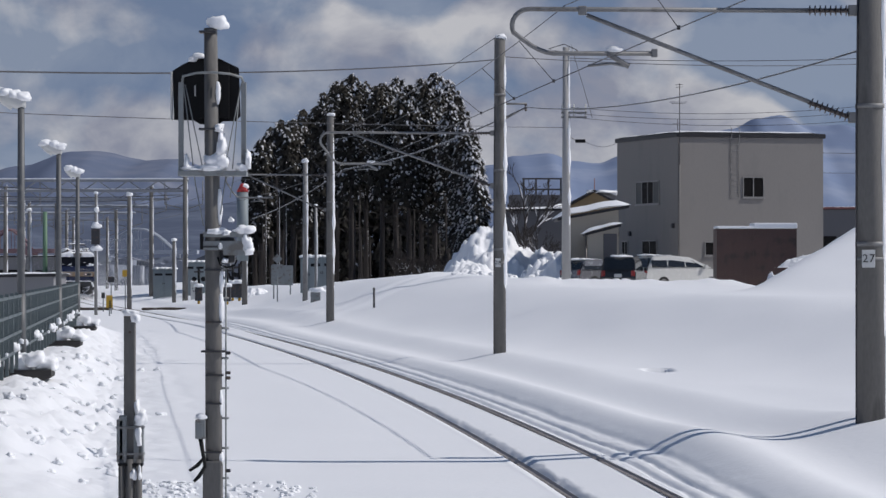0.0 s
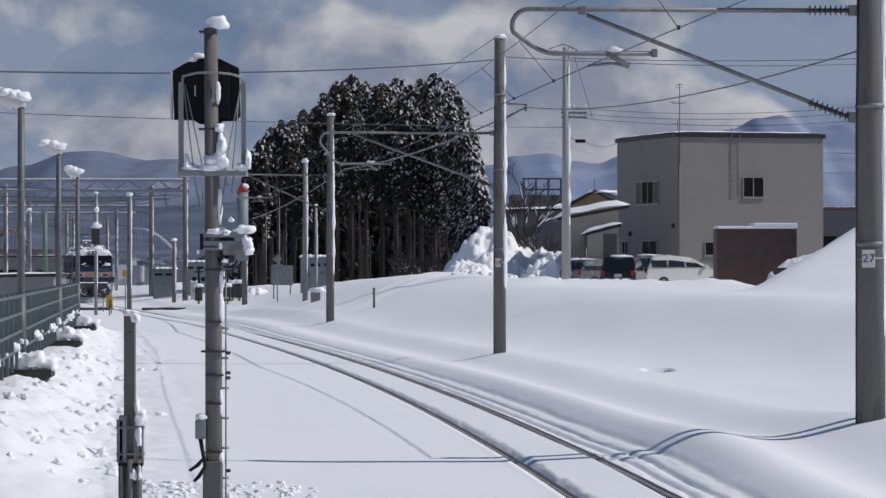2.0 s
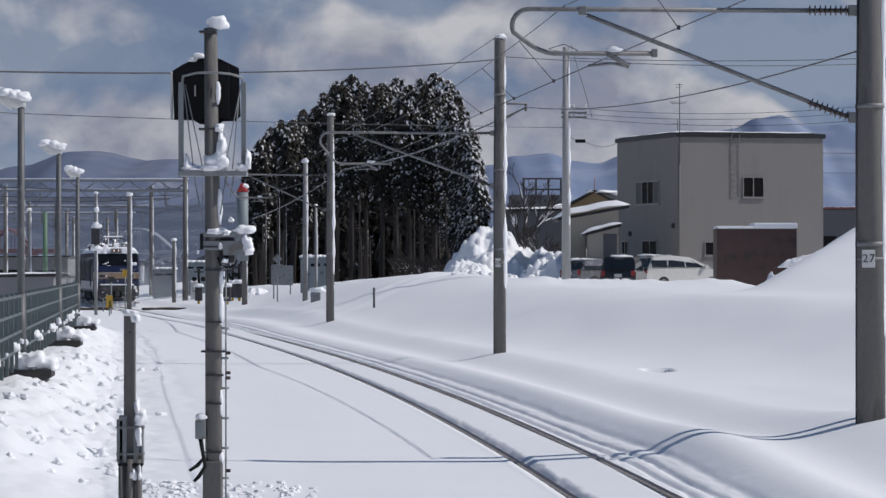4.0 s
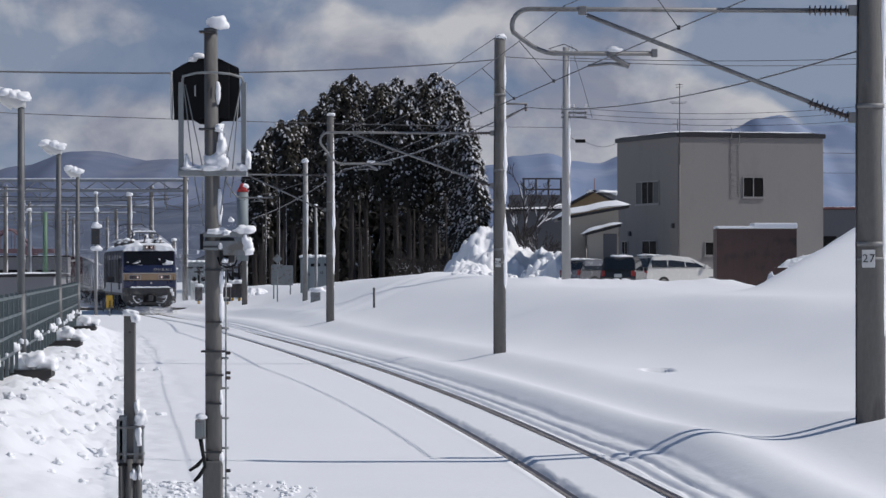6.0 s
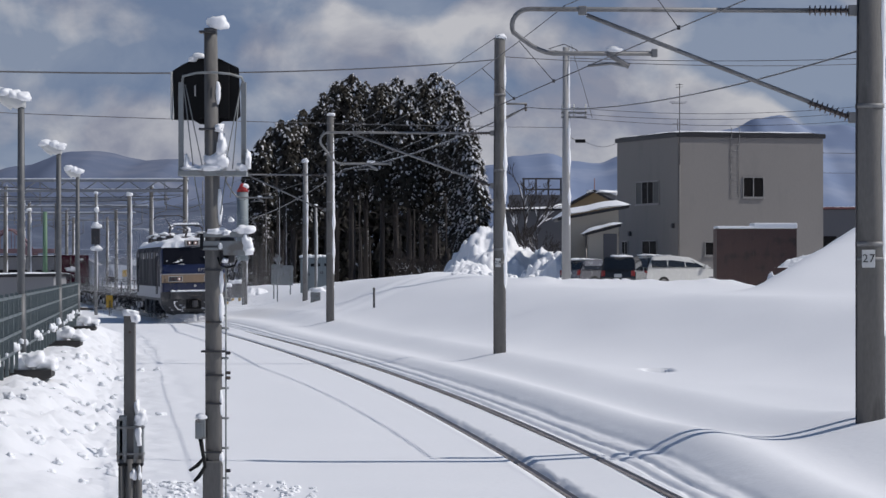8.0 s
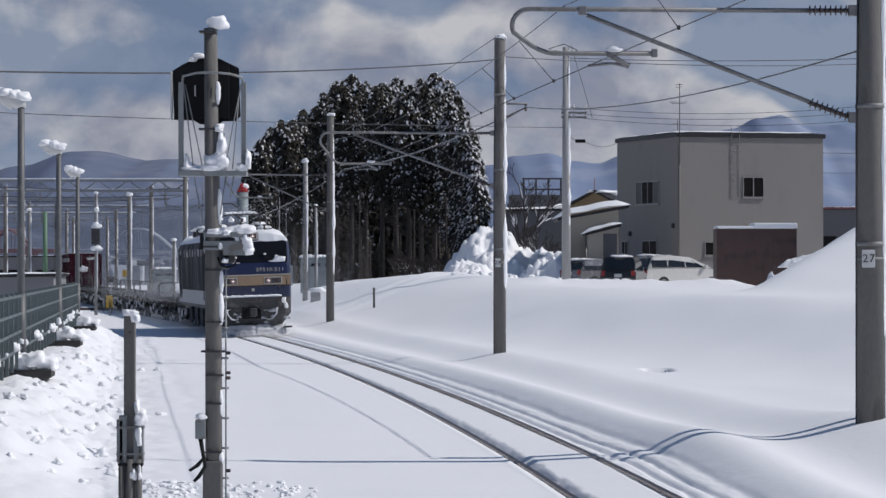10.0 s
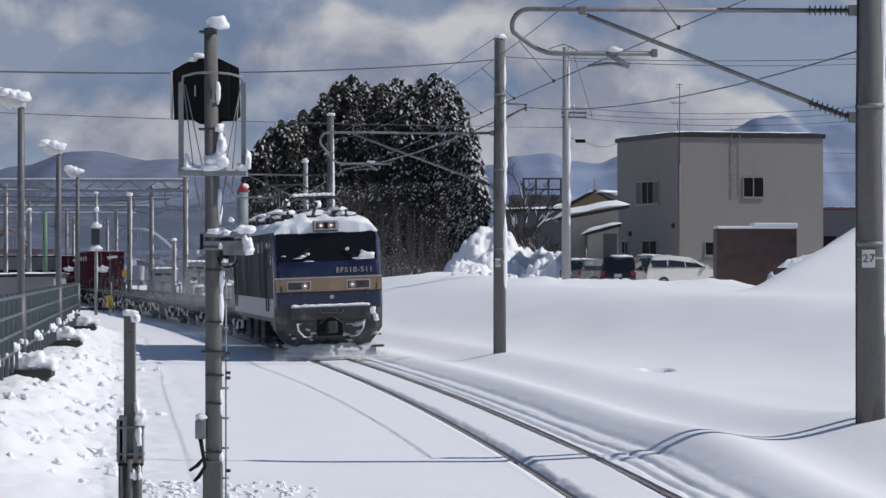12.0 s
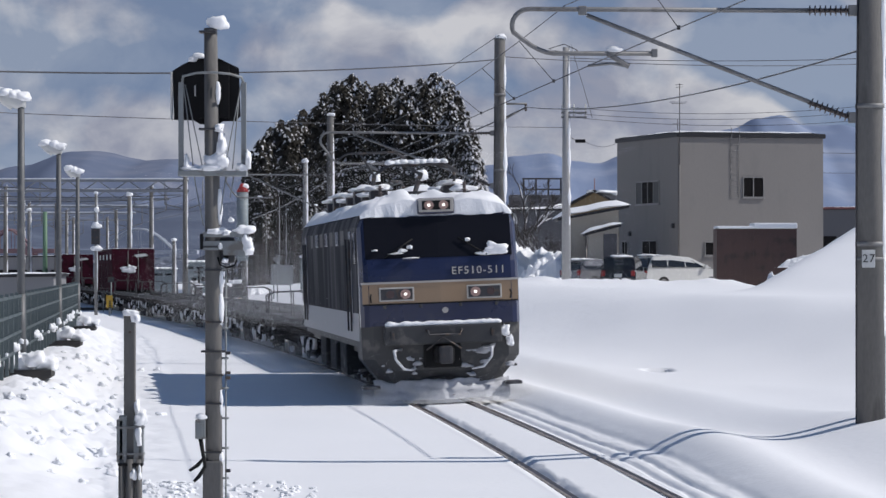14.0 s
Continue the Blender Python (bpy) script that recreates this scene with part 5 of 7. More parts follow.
GREY_WALL = material("grey_station_wall", (0.21, 0.21, 0.22), 0.8, vary=0.15, scale=0.5)
DARK_WALL = material("dark_wall", (0.10, 0.10, 0.11), 0.8, vary=0.15, scale=0.5)


def window(parent, x, z, w, h, side, panes=2, curtain=False):
    """A sliding window on the face side: 'f' the front (y = 0), 's' the left side (x = 0)."""
    win = base("window")
    win.parent = parent
    if side == "f":
        win.matrix_basis = pose(x, 0, z)
    else:
        win.matrix_basis = pose(0, x, z, 0, 0, -90)
    t = 0.05
    for a, b in (((0, -0.05, 0), (w, 0.03, t)), ((0, -0.05, h - t), (w, 0.03, h)), ((0, -0.05, t), (t, 0.03, h - t)), ((w - t, -0.05, t), (w, 0.03, h - t))):
        part("frame", box(a, b, 0.006), FRAME_ALU, win)
    part("sill", box((-0.04, -0.09, -0.05), (w + 0.04, 0.0, 0.0), 0.008), FRAME_ALU, win)
    step = (w - 2 * t) / panes
    for k in range(panes):
        a = t + step * k
        part("pane", box((a, -0.006 - 0.012 * (k % 2), t), (a + step, 0.004 - 0.012 * (k % 2), h - t)), CURTAIN if curtain and k in (0, panes - 1) else WINDOW_GLASS, win)
        if k:
            part("mullion", box((a - 0.025, -0.035, t), (a + 0.025, -0.003, h - t), 0.004), FRAME_ALU, win)
    return win


def two_storey_house():
    x0, y0, z0 = 11.876, 177.0, 1.4
    house = base("house", x0, y0, z0, "plain grey flat-roofed two-storey house with snow along its roof", "house", rz=16.9)
    W, D, H = 7.92, 9.1, 9.161 - 1.4
    Z = lambda pz: 1.1 + (476 - pz) * 178 / 6200.0
    part("wall", box((0, 0, 0), (W, D, H)), SIDING, house)
    for k in range(1, 4):
        part("siding_joint", box((W * k / 4 - 0.004, -0.002, 0), (W * k / 4 + 0.004, 0.0, H)), SIDING, house)
        part("siding_joint", box((-0.002, D * k / 4 - 0.004, 0), (0.0, D * k / 4 + 0.004, H)), SIDING, house)
    part("parapet", box((-0.10, -0.10, H), (W + 0.10, D + 0.10, H + 0.22), 0.02), ROOF_DARK, house, "dark metal roof edge")
    bm = bmesh.new()
    n = 40
    rows = []
    for j in range(15):
        row = []
        for i in range(n + 1):
            u, v = i / n, j / 14
            e = min(1.0, 8 * min(u, 1 - u) + 0.35) * min(1.0, 6 * min(v, 1 - v) + 0.35)
            row.append(bm.verts.new((-0.06 + (W + 0.12) * u, -0.06 + (D + 0.12) * v, H + 0.21 + e * (0.15 + 0.06 * nz(u * 6, v * 5, 3.0)))))
        rows.append(row)
    for p, q in zip(rows, rows[1:]):
        for i in range(n):
            bm.faces.new((p[i], p[i + 1], q[i + 1], q[i])).smooth = True
    part("roof_snow", bm, SNOW_CAP, house, "layer of snow on the roof")
    window(house, 3.50, Z(350), 1.16, 1.06, "f", 2)
    window(house, 1.42, Z(453), 0.75, 0.72, "f", 1)
    window(house, 6.15, Z(360), 3.5, 1.2, "s", 4, True)
    window(house, 5.2, Z(452), 2.2, 0.78, "s", 2)
    window(house, 8.3, Z(450), 0.9, 0.72, "s", 2)
    for x in (2.85, 3.28):
        part("ladder_rail", tube([(x, -0.025, Z(352)), (x, -0.03, H - 0.15), (x, -0.125, H + 0.02), (x, -0.125, H + 0.45), (x, 0.15, H + 0.62)], 0.014, 6), STEEL, house)
    for k in range(11):
        z = Z(350) + 0.3 * k
        part("ladder_rung", tube([(2.85, -0.025, z), (3.28, -0.025, z)], 0.009, 6), STEEL, house)
    mast = part("antenna_mast", tube([(0.05, -0.10, H - 1.4), (0.05, -0.10, H + 2.7)], 0.022, 8), DARK_STEEL, house, "thin antenna mast")
    for z, w in ((2.62, 0.35), (2.5, 0.3), (1.75, 0.75), (1.68, 0.6)):
        part("antenna_arm", tube([(0.05 - w * 0.7, -0.10, H + z), (0.05 + w * 0.5, -0.12, H + z + 0.02)], 0.012, 6), DARK_STEEL, mast)
    part("antenna_mast", tube([(0.55, 1.5, H), (0.55, 1.5, H + 0.95)], 0.018, 6), DARK_STEEL, house)
    part("antenna_arm", tube([(0.25, 1.5, H + 0.75), (1.05, 1.5, H + 0.7)], 0.010, 6), DARK_STEEL, house)
    for side_y, z in ((7.0, Z(412)), (8.9, Z(412)), (0.6, Z(400))):
        part("vent_hood", box((-0.14, side_y - 0.12, z - 0.12), (0.0, side_y + 0.12, z + 0.12), 0.03), DARK_STEEL, house)
    part("downpipe", tube([(0.06, -0.05, 0), (0.06, -0.05, H - 0.3)], 0.04, 8), SIDING, house)


two_storey_house()


def low_building(name, x, y, z0, w, d, h, wall, label, rz=0.0, slope=0.4, snow=0.22, over=0.35, category="shed"):
    """A small building with a one-sided roof under snow; x, y is its near left corner."""
    b = base(name, x, y, z0, label, category, rz=rz)
    bm = bmesh.new()
    prism_into(bm, [(0, 0), (w, 0), (w, h + slope), (0, h)], 0, d, "y")
    part("wall", bm, wall, b)
    bm = bmesh.new()
    e = slope / w
    prism_into(bm, [(-over, h - over * e), (w + over, h + slope + over * e), (w + over, h + slope + over * e + 0.14), (-over, h - over * e + 0.14)], -over, d + over, "y")
    part("roof", bm, ROOF_DARK, b)
    bm = bmesh.new()
    n = 16
    rows = []
    for j in range(7):
        row = []
        for i in range(n + 1):
            u, v = i / n, j / 6
            xx = -over - 0.12 + (w + 2 * over + 0.2) * u
            k = min(1.0, 5 * min(u, 1 - u) + 0.15) * min(1.0, 4 * min(v, 1 - v) + 0.3)
            row.append(bm.verts.new((xx, -over - 0.1 + (d + 2 * over + 0.2) * v, h + e * xx + 0.12 + snow * k + 0.05 * nz(u * 4, v * 3, x))))
        rows.append(row)
    for p, q in zip(rows, rows[1:]):
        for i in range(n):
            bm.faces.new((p[i], p[i + 1], q[i + 1], q[i])).smooth = True
    part("roof_snow", bm, SNOW_CAP, b, "thick snow on the roof")
    return b


b = low_building("annex", 6.068, 171, 1.5, 2.5, 4, 4.927 - 1.5, BEIGE, "low beige outbuilding under a sloping roof with thick snow", 0, 0.45, 0.4, 0.5)
part("door", box((1.0, -0.04, 0), (1.8, -0.002, 1.9), 0.01), DARK_WALL, b)
part("drainpipe", tube([(0.9, -0.06, 0), (0.9, -0.06, 2.6)], 0.05, 8), FRAME_ALU, b)
b = low_building("shed", 7.012, 168.5, 1.5, 1.35, 1.9, 4.131 - 1.5, BEIGE, "small grey lean-to shed with snow on its roof", 0, 0.35, 0.18, 0.2)
part("side_panel", box((0.7, -0.05, 0), (1.35, -0.002, 4.185 - 1.5), 0.01), DARK_WALL, b)


def storage_container():
    w, h, d0 = 3.613, 4.332 - 1.45, 160
    c = base("storage_container", 12.516, d0, 1.45, "dark brown steel storage container with snow on its roof", "container")
    part("shell", box((0, 0, 0), (w, 2.3, h), 0.02), BROWN_STEEL, c)
    n = 16
    for k in range(n):
        x = w * (k + 0.5) / n
        part("rib", box((x - 0.055, -0.010, 0.08), (x + 0.055, -0.001, h - 0.08), 0.003), BROWN_STEEL, c)
    part("corner_post", box((-0.02, -0.04, 0), (0.10, 0.06, h + 0.01)), BROWN_STEEL, c)
    part("corner_post", box((w * 0.46, -0.04, 0), (w * 0.46 + 0.10, 0.0, h + 0.01)), BROWN_STEEL, c)
    part("corner_post", box((w - 0.08, -0.04, 0), (w + 0.02, 0.06, h + 0.01)), BROWN_STEEL, c)
    for a, b2, t in ((0.0, w * 0.5, 0.12), (w * 0.46, w + 0.05, 0.26)):
        part("roof_snow", box((a, -0.08, h), (b2, 2.3, h + t), 0.06), SNOW_CAP, c, "slab of snow")


storage_container()

CAR_WHITE = material("white_car_paint", (0.62, 0.62, 0.60), 0.25, vary=0.05, coat=0.5)
CAR_BLACK = material("black_car_paint", (0.012, 0.013, 0.016), 0.2, vary=0.1, coat=0.6)
CAR_SILVER = material("grey_car_paint", (0.20, 0.20, 0.21), 0.25, 0.3, vary=0.08, coat=0.5)
TYRE = material("tyre_rubber", (0.02, 0.02, 0.02), 0.85, vary=0.1)
CAR_GLASS = material("car_glass", (0.012, 0.014, 0.016), 0.05, vary=0.05, spec=0.7)
TAIL_RED = material("tail_lamp_red", (0.25, 0.02, 0.02), 0.25, vary=0.05)


def parked_car(x, y, z, heading, paint, label, length=4.6, width=1.7, height=1.5, boxy=False):
    car = base("car", x, y, z, label, "car", "parked cars", rz=heading)
    L2, W2 = length / 2, width / 2
    low, belt = 0.25, height * (0.58 if boxy else 0.62)
    bm = bmesh.new()
    prof = [(-L2, low), (L2 - 0.1, low), (L2, 0.45), (L2 - 0.05, belt * 0.85), (L2 * 0.48, belt), (-L2 + 0.05, belt + 0.03), (-L2, 0.6)]
    prism_into(bm, prof, -W2, W2, "y")
    bmesh.ops.bevel(bm, geom=bm.edges[:], offset=0.06, segments=2, affect="EDGES")
    part("body", bm, paint, car)
    bm = bmesh.new()
    rear = -L2 + (0.06 if boxy else 0.22)
    outline = [(L2 * 0.50, belt), (L2 * 0.12, height - 0.06), (-L2 * 0.2, height), (rear + 0.12, height - 0.05), (rear - 0.1, belt)]
    if not boxy:
        outline = [(L2 * 0.64, belt), (L2 * 0.10, height - 0.10), (-L2 * 0.40, height), (rear + 0.20, height - 0.07), (rear - 0.1, belt)]
    lo = [bm.verts.new((a, -W2 * (0.98 if b == belt else 0.84), b)) for a, b in outline]
    hi = [bm.verts.new((a, W2 * (0.98 if b == belt else 0.84), b)) for a, b in outline]
    m = len(outline)
    for k in range(m):
        bm.faces.new((lo[k], lo[(k + 1) % m], hi[(k + 1) % m], hi[k]))
    bm.faces.new(lo[::-1])
    bm.faces.new(hi)
    bmesh.ops.bevel(bm, geom=bm.edges[:], offset=0.05, segments=2, affect="EDGES")
    part("cabin", bm, paint, car)
    for sy in (-1, 1):
        for a0, a1 in ((0.44, -0.03), (-0.042, -0.46), (-0.468, -0.86)):
            bm = bmesh.new()
            top = height - (0.17 if boxy else 0.24)
            k0, k1 = a0 * L2, a1 * L2
            lean_f = 0.30 * L2 if a0 > 0.3 else 0.0
            q = [(k0 - 0.02, W2 * 0.965, belt + 0.05), (k1, W2 * 0.965, belt + 0.05), (k1, W2 * 0.875, top), (k0 - 0.02 - lean_f, W2 * 0.875, top)]
            vs = [bm.verts.new((a, sy * (b + 0.01), c)) for a, b, c in q] + [bm.verts.new((a, sy * (b - 0.02), c)) for a, b, c in q]
            for f in ((0, 1, 2, 3), (7, 6, 5, 4), (0, 4, 5, 1), (1, 5, 6, 2), (2, 6, 7, 3), (3, 7, 4, 0)):
                bm.faces.new([vs[i] for i in f])
            part("side_window", bm, CAR_GLASS, car)
        for xx in (L2 * 0.60, -L2 * 0.58):
            bm = tube([(xx, sy * (W2 - 0.20), 0.31), (xx, sy * (W2 + 0.005), 0.31)], 0.31, 18)
            wheel = part("wheel", bm, TYRE, car)
            part("rim", tube([(xx, sy * (W2 - 0.02), 0.31), (xx, sy * (W2 + 0.015), 0.31)], 0.19, 14), FRAME_ALU, wheel)
        part("tail_lamp", box((-L2 - 0.012, min(sy * (W2 - 0.22), sy * (W2 - 0.04)), belt - 0.22), (-L2 + 0.06, max(sy * (W2 - 0.22), sy * (W2 - 0.04)), belt + 0.02), 0.01), TAIL_RED, car)
        part("mirror", box((L2 * 0.40, min(sy * W2, sy * (W2 + 0.18)), belt + 0.02), (L2 * 0.47, max(sy * W2, sy * (W2 + 0.18)), belt + 0.16), 0.02), paint, car)
    bm = bmesh.new()
    q = [(rear - 0.085, W2 * 0.80, belt + 0.06), (rear - 0.085, -W2 * 0.80, belt + 0.06), (rear + 0.085, -W2 * 0.72, height - 0.14), (rear + 0.085, W2 * 0.72, height - 0.14)]
    vs = [bm.verts.new((a - 0.03, b, c)) for a, b, c in q] + [bm.verts.new((a + 0.03, b, c)) for a, b, c in q]
    for f in ((0, 1, 2, 3), (7, 6, 5, 4), (0, 4, 5, 1), (1, 5, 6, 2), (2, 6, 7, 3), (3, 7, 4, 0)):
        bm.faces.new([vs[i] for i in f])
    part("rear_window", bm, CAR_GLASS, car)
    part("bumper", box((-L2 - 0.05, -W2 * 0.95, 0.30), (-L2 + 0.15, W2 * 0.95, 0.55), 0.05), paint, car)
    part("plate_bar", box((-L2 - 0.02, -0.17, 0.66), (-L2 + 0.01, 0.17, 0.82)), PLATE_WHITE, car)
    for k in range(5):
        bm = bmesh.new()
        lump_into(bm, (rear + 0.15 + 0.25 * k, 0.5 * nz(k * 1.7, x), height + 0.0), (0.28, 0.34, 0.07 - 0.01 * k), k + x, 1, 0.5)
        part("snow", bm, SNOW_CAP, car, "patch of snow on the roof")


parked_car(11.15, 166, 1.52, 26, CAR_WHITE, "white estate car with dark windows parked in the snow", 4.4, 1.7, 1.62)
parked_car(8.26, 160, 1.45, 78, CAR_BLACK, "black boxy car with snow on its roof parked in the snow", 3.4, 1.62, 1.62, True)
parked_car(7.75, 168, 1.55, 35, CAR_SILVER, "grey car half hidden behind a black one", 4.2, 1.6, 1.4)


PALE_CONCRETE = material("pale_pole_concrete", (0.36, 0.355, 0.35), 0.85, vary=0.15, scale=1.5, fine=40.0, stretch=(1, 1, 0.25))


def utility_pole(x, y, top, r, arms, label):
    z0 = ground_z(x, y) - 0.4
    p = base("utility_pole", x, y, z0, label, "pole", "utility poles")
    h = top - z0
    part("shaft", tube([(0, 0, 0), (0, 0, h)], [r, r * 0.72], 18), PALE_CONCRETE, p)
    part("snow_crust", snow_streak(0, 0, 0.8, h * 0.97, r * 0.85, x, 0.14, (0.8, -0.6)), SNOW_CAP, p, "strip of snow down the pole")
    for z, w in arms:
        arm = part("crossarm", box((-w * 0.25, -0.14, z - z0 - 0.04), (w, -0.06, z - z0 + 0.04)), STEEL, p)
        for k in range(3):
            xx = -w * 0.2 + w * 1.15 * k / 2
            part("insulator", insulator_bm((xx, -0.10, z - z0 + 0.04), (xx, -0.10, z - z0 + 0.2), 2, 0.05), PLATE_WHITE, arm)
    return p


p = utility_pole(5.45, 155.0, 12.3, 0.21, ((11.975, 0.3), (9.575, 0.9), (9.4, 0.9), (9.2, 0.9)), "tall grey concrete utility pole with crossarms and a strip of snow")
loop = [(0.0, -0.1, 0), (-0.5, -0.1, 0.2), (0.2, -0.1, 0.55), (0.7, -0.1, 0.2), (0.9, -0.1, -0.1)]
part("jumper_cable", tube([(a - 0.3, b, 12.1 - ground_z(5.45, 155) + 0.4 + c * 0.6) for a, b, c in loop], 0.02, 6), WIRE, p)
part("guy_wire", tube([(0.2, -0.1, 11.9 - 1.0), (1.15, -0.3, 8.65 - 1.0)], 0.012, 5), WIRE, p)
part("splice_box", box((0.4, -0.1, 8.075 - ground_z(5.45, 155) + 0.4), (0.85, 0.1, 8.225 - ground_z(5.45, 155) + 0.4), 0.02), BLACK, p)
part("splice_arm", tube([(0.1, 0, 8.4 - ground_z(5.45, 155) + 0.4), (0.45, 0, 8.15 - ground_z(5.45, 155) + 0.4)], 0.02, 6), STEEL, p)


# ---- buildings further off ----
def gabled_house(x, y, z0, w, d, h, rise, wall, label, rz=0.0, snow_share=0.5):
    b = base("gabled_house", x, y, z0, label, "house", rz=rz)
    bm = bmesh.new()
    prism_into(bm, [(0, 0), (w, 0), (w, h), (w / 2, h + rise), (0, h)], 0, d, "y")
    part("wall", bm, wall, b)
    for sx in (0, 1):
        bm = bmesh.new()
        a = (-0.35, h - 0.35 * rise / (w / 2)) if sx == 0 else (w + 0.35, h - 0.35 * rise / (w / 2))
        prism_into(bm, [a, (w / 2, h + rise), (w / 2, h + rise + 0.16), (a[0], a[1] + 0.16)], -0.3, d + 0.3, "y")
        roof = part("roof", bm, ROOF_DARK, b)
        bm = bmesh.new()
        for k in range(9):
            f, q = (k * 0.37) % 1.0, (k * 0.618) % 1.0
            xx, zz = a[0] + (w / 2 - a[0]) * f, a[1] + (h + rise - a[1]) * f
            lump_into(bm, (xx, d * q, zz + 0.2), (w * 0.12, d * 0.13, 0.16), k + x, 1, 0.6)
        part("roof_snow", bm, SNOW_CAP, roof, "broken patches of snow")
    return b


gabled_house(8.415, 235, 1.2, 4.0, 11, 6.669 - 1.2, 0.95, YELLOW_WALL, "yellow-walled gabled house with broken snow on a dark roof", -28)
b = gabled_house(10.157, 246, 1.2, 7.5, 8, 7.023 - 1.2, 0.75, DARK_WALL, "dark-roofed house with patches of snow", 0)
b = low_building("far_workshop", 4.057, 262, 1.0, 5.4, 6, 6.768 - 1.0, DARK_WALL, "dark low building with a snow edge behind the yard", 0, 0.1, 0.2, 0.3, "building")
for k in range(4):
    part("window", box((0.4 + 1.3 * k, -0.05, 0.9), (1.3 + 1.3 * k, -0.002, 2.0)), WINDOW_GLASS, b)
frame_house = base("rooftop_sign_frame", 6.095, 268, 5.785, "dark building with an open rooftop sign frame", "building")
part("wall", box((-1.0, 0, -3.0), (3.4, 4, 2.377), 0.02), DARK_WALL, frame_house)
for k in range(4):
    part("post", box((0.0 + 0.95 * k, -0.05, 2.377), (0.14 + 0.95 * k, 0.08, 3.631)), DARK_STEEL, frame_house)
for z in (2.723, 3.545):
    part("beam", box((-0.05, -0.06, z), (3.05, 0.09, z + 0.12)), DARK_STEEL, frame_house)
low = low_building("store_building", 22.748, 215, 1.2, 4.6, 8, 6.106 - 1.2, DARK_WALL, "dark glass-fronted store building with a red roof edge", 0, 0.02, 0.1, 0.1, "building")
part("red_fascia", box((0, -0.12, 6.106 - 1.15), (4.6, -0.101, 6.30 - 1.2)), FADED_RED, low, "red edge")
for k in range(4):
    part("window", box((0.5 + 1.0 * k, -0.04, 1.7), (1.4 + 1.0 * k, -0.002, 3.3)), WINDOW_GLASS, low)
    part("mullion", box((1.42 + 1.0 * k, -0.06, 1.7), (1.48 + 1.0 * k, -0.002, 3.3)), FRAME_ALU, low)


def snow_pile(x, y, w, h, d, seed, label="ploughed heap of white snow at the edge of the yard", z=None):
    bm = bmesh.new()
    n = 64
    rows = []
    for j in range(n + 1):
        row = []
        for i in range(n + 1):
            a, b = -1 + 2 * i / n, -1 + 2 * j / n
            r = max(0.0, 1 - (a * a + b * b))
            k = r ** 1.15 * (1 + 0.25 * nz(a * 1.6 + seed, b * 1.6)) + min(1.0, r * 3) * (0.20 * nz(a * 3.4, b * 3.4 + seed) + 0.16 * abs(nz(a * 6.5, b * 6.5 + seed)) + 0.09 * nz(a * 13.0, b * 13.0 + seed) + 0.04 * nz(a * 24.0, b * 24.0 + seed))
            row.append(bm.verts.new((a * w, b * d, k * h - 0.05)))
        rows.append(row)
    for p, q in zip(rows, rows[1:]):
        for i in range(n):
            bm.faces.new((p[i], p[i + 1], q[i + 1], q[i])).smooth = True
    ob = part("snow_mound", bm, SNOW_CAP)
    ob.location = (x, y, ground_z(x, y) if z is None else z)
    tagged(ob, label, "snow", "snow piles of the yard")


snow_pile(2.75, 176, 3.4, 2.9, 3.4, 1.0, z=1.4)
snow_pile(1.5, 171, 2.3, 1.35, 2.6, 4.0, z=1.4)
snow_pile(5.35, 170, 2.1, 1.65, 2.0, 7.0, z=1.4)
for k in range(30):
    cx = rnd.uniform(0.9, 6.6)
    q = rnd.uniform(0.10, 0.34)
    snow_clod(cx, 168.5 + rnd.uniform(-2.0, 1.5), q, q * rnd.uniform(0.5, 0.9), 300 + k * 1.7, "clods about the ploughed heaps")
snow_pile(5.547, 190, 2.0, 1.9, 2.0, 9.0, z=1.4)
snow_pile(1.187, 160, 1.8, 0.75, 1.8, 12.0, z=1.55)
snow_pile(12.203, 130, 0.30, 0.62, 0.3, 15.0, "small knob of snow on a post", z=1.75)
snow_pile(15.871, 150, 1.6, 0.5, 1.0, 18.0, z=2.6)
bank = base("roadside_rail", 3.084, 158, 1.55, "low snow-covered guard rail beside the yard", "rail")
part("beam", tube([(0, 0, 0.35), (5.4, 0, 0.35)], 0.05, 8), STEEL, bank)
part("beam", tube([(0, 0, 0.15), (5.4, 0, 0.15)], 0.05, 8), STEEL, bank)
for k in range(5):
    part("post", tube([(0.2 + 1.25 * k, 0, -0.2), (0.2 + 1.25 * k, 0, 0.45)], 0.045, 8), STEEL, bank)
bm = bmesh.new()
for k in range(12):
    lump_into(bm, (0.2 + 0.45 * k, 0, 0.44), (0.22, 0.10, 0.07), k * 1.3, 1, 0.5)
tagged(part("snow", bm, SNOW_CAP, bank, "snow along the rail"), kind="stuff")

# ---- trees ----
BARK = material("cedar_bark", (0.034, 0.028, 0.026), 0.9, vary=0.3, scale=2.0, stretch=(1, 1, 0.2))
NEEDLES = material("cedar_needles", (0.056, 0.052, 0.045), 0.9, vary=0.3, scale=0.8, fine=6.0, island=0.35, spec=0.1)
TREE_SNOW = material("branch_snow", (0.64, 0.64, 0.66), 0.8, vary=0.12, scale=1.0, island=0.15, spec=0.1)


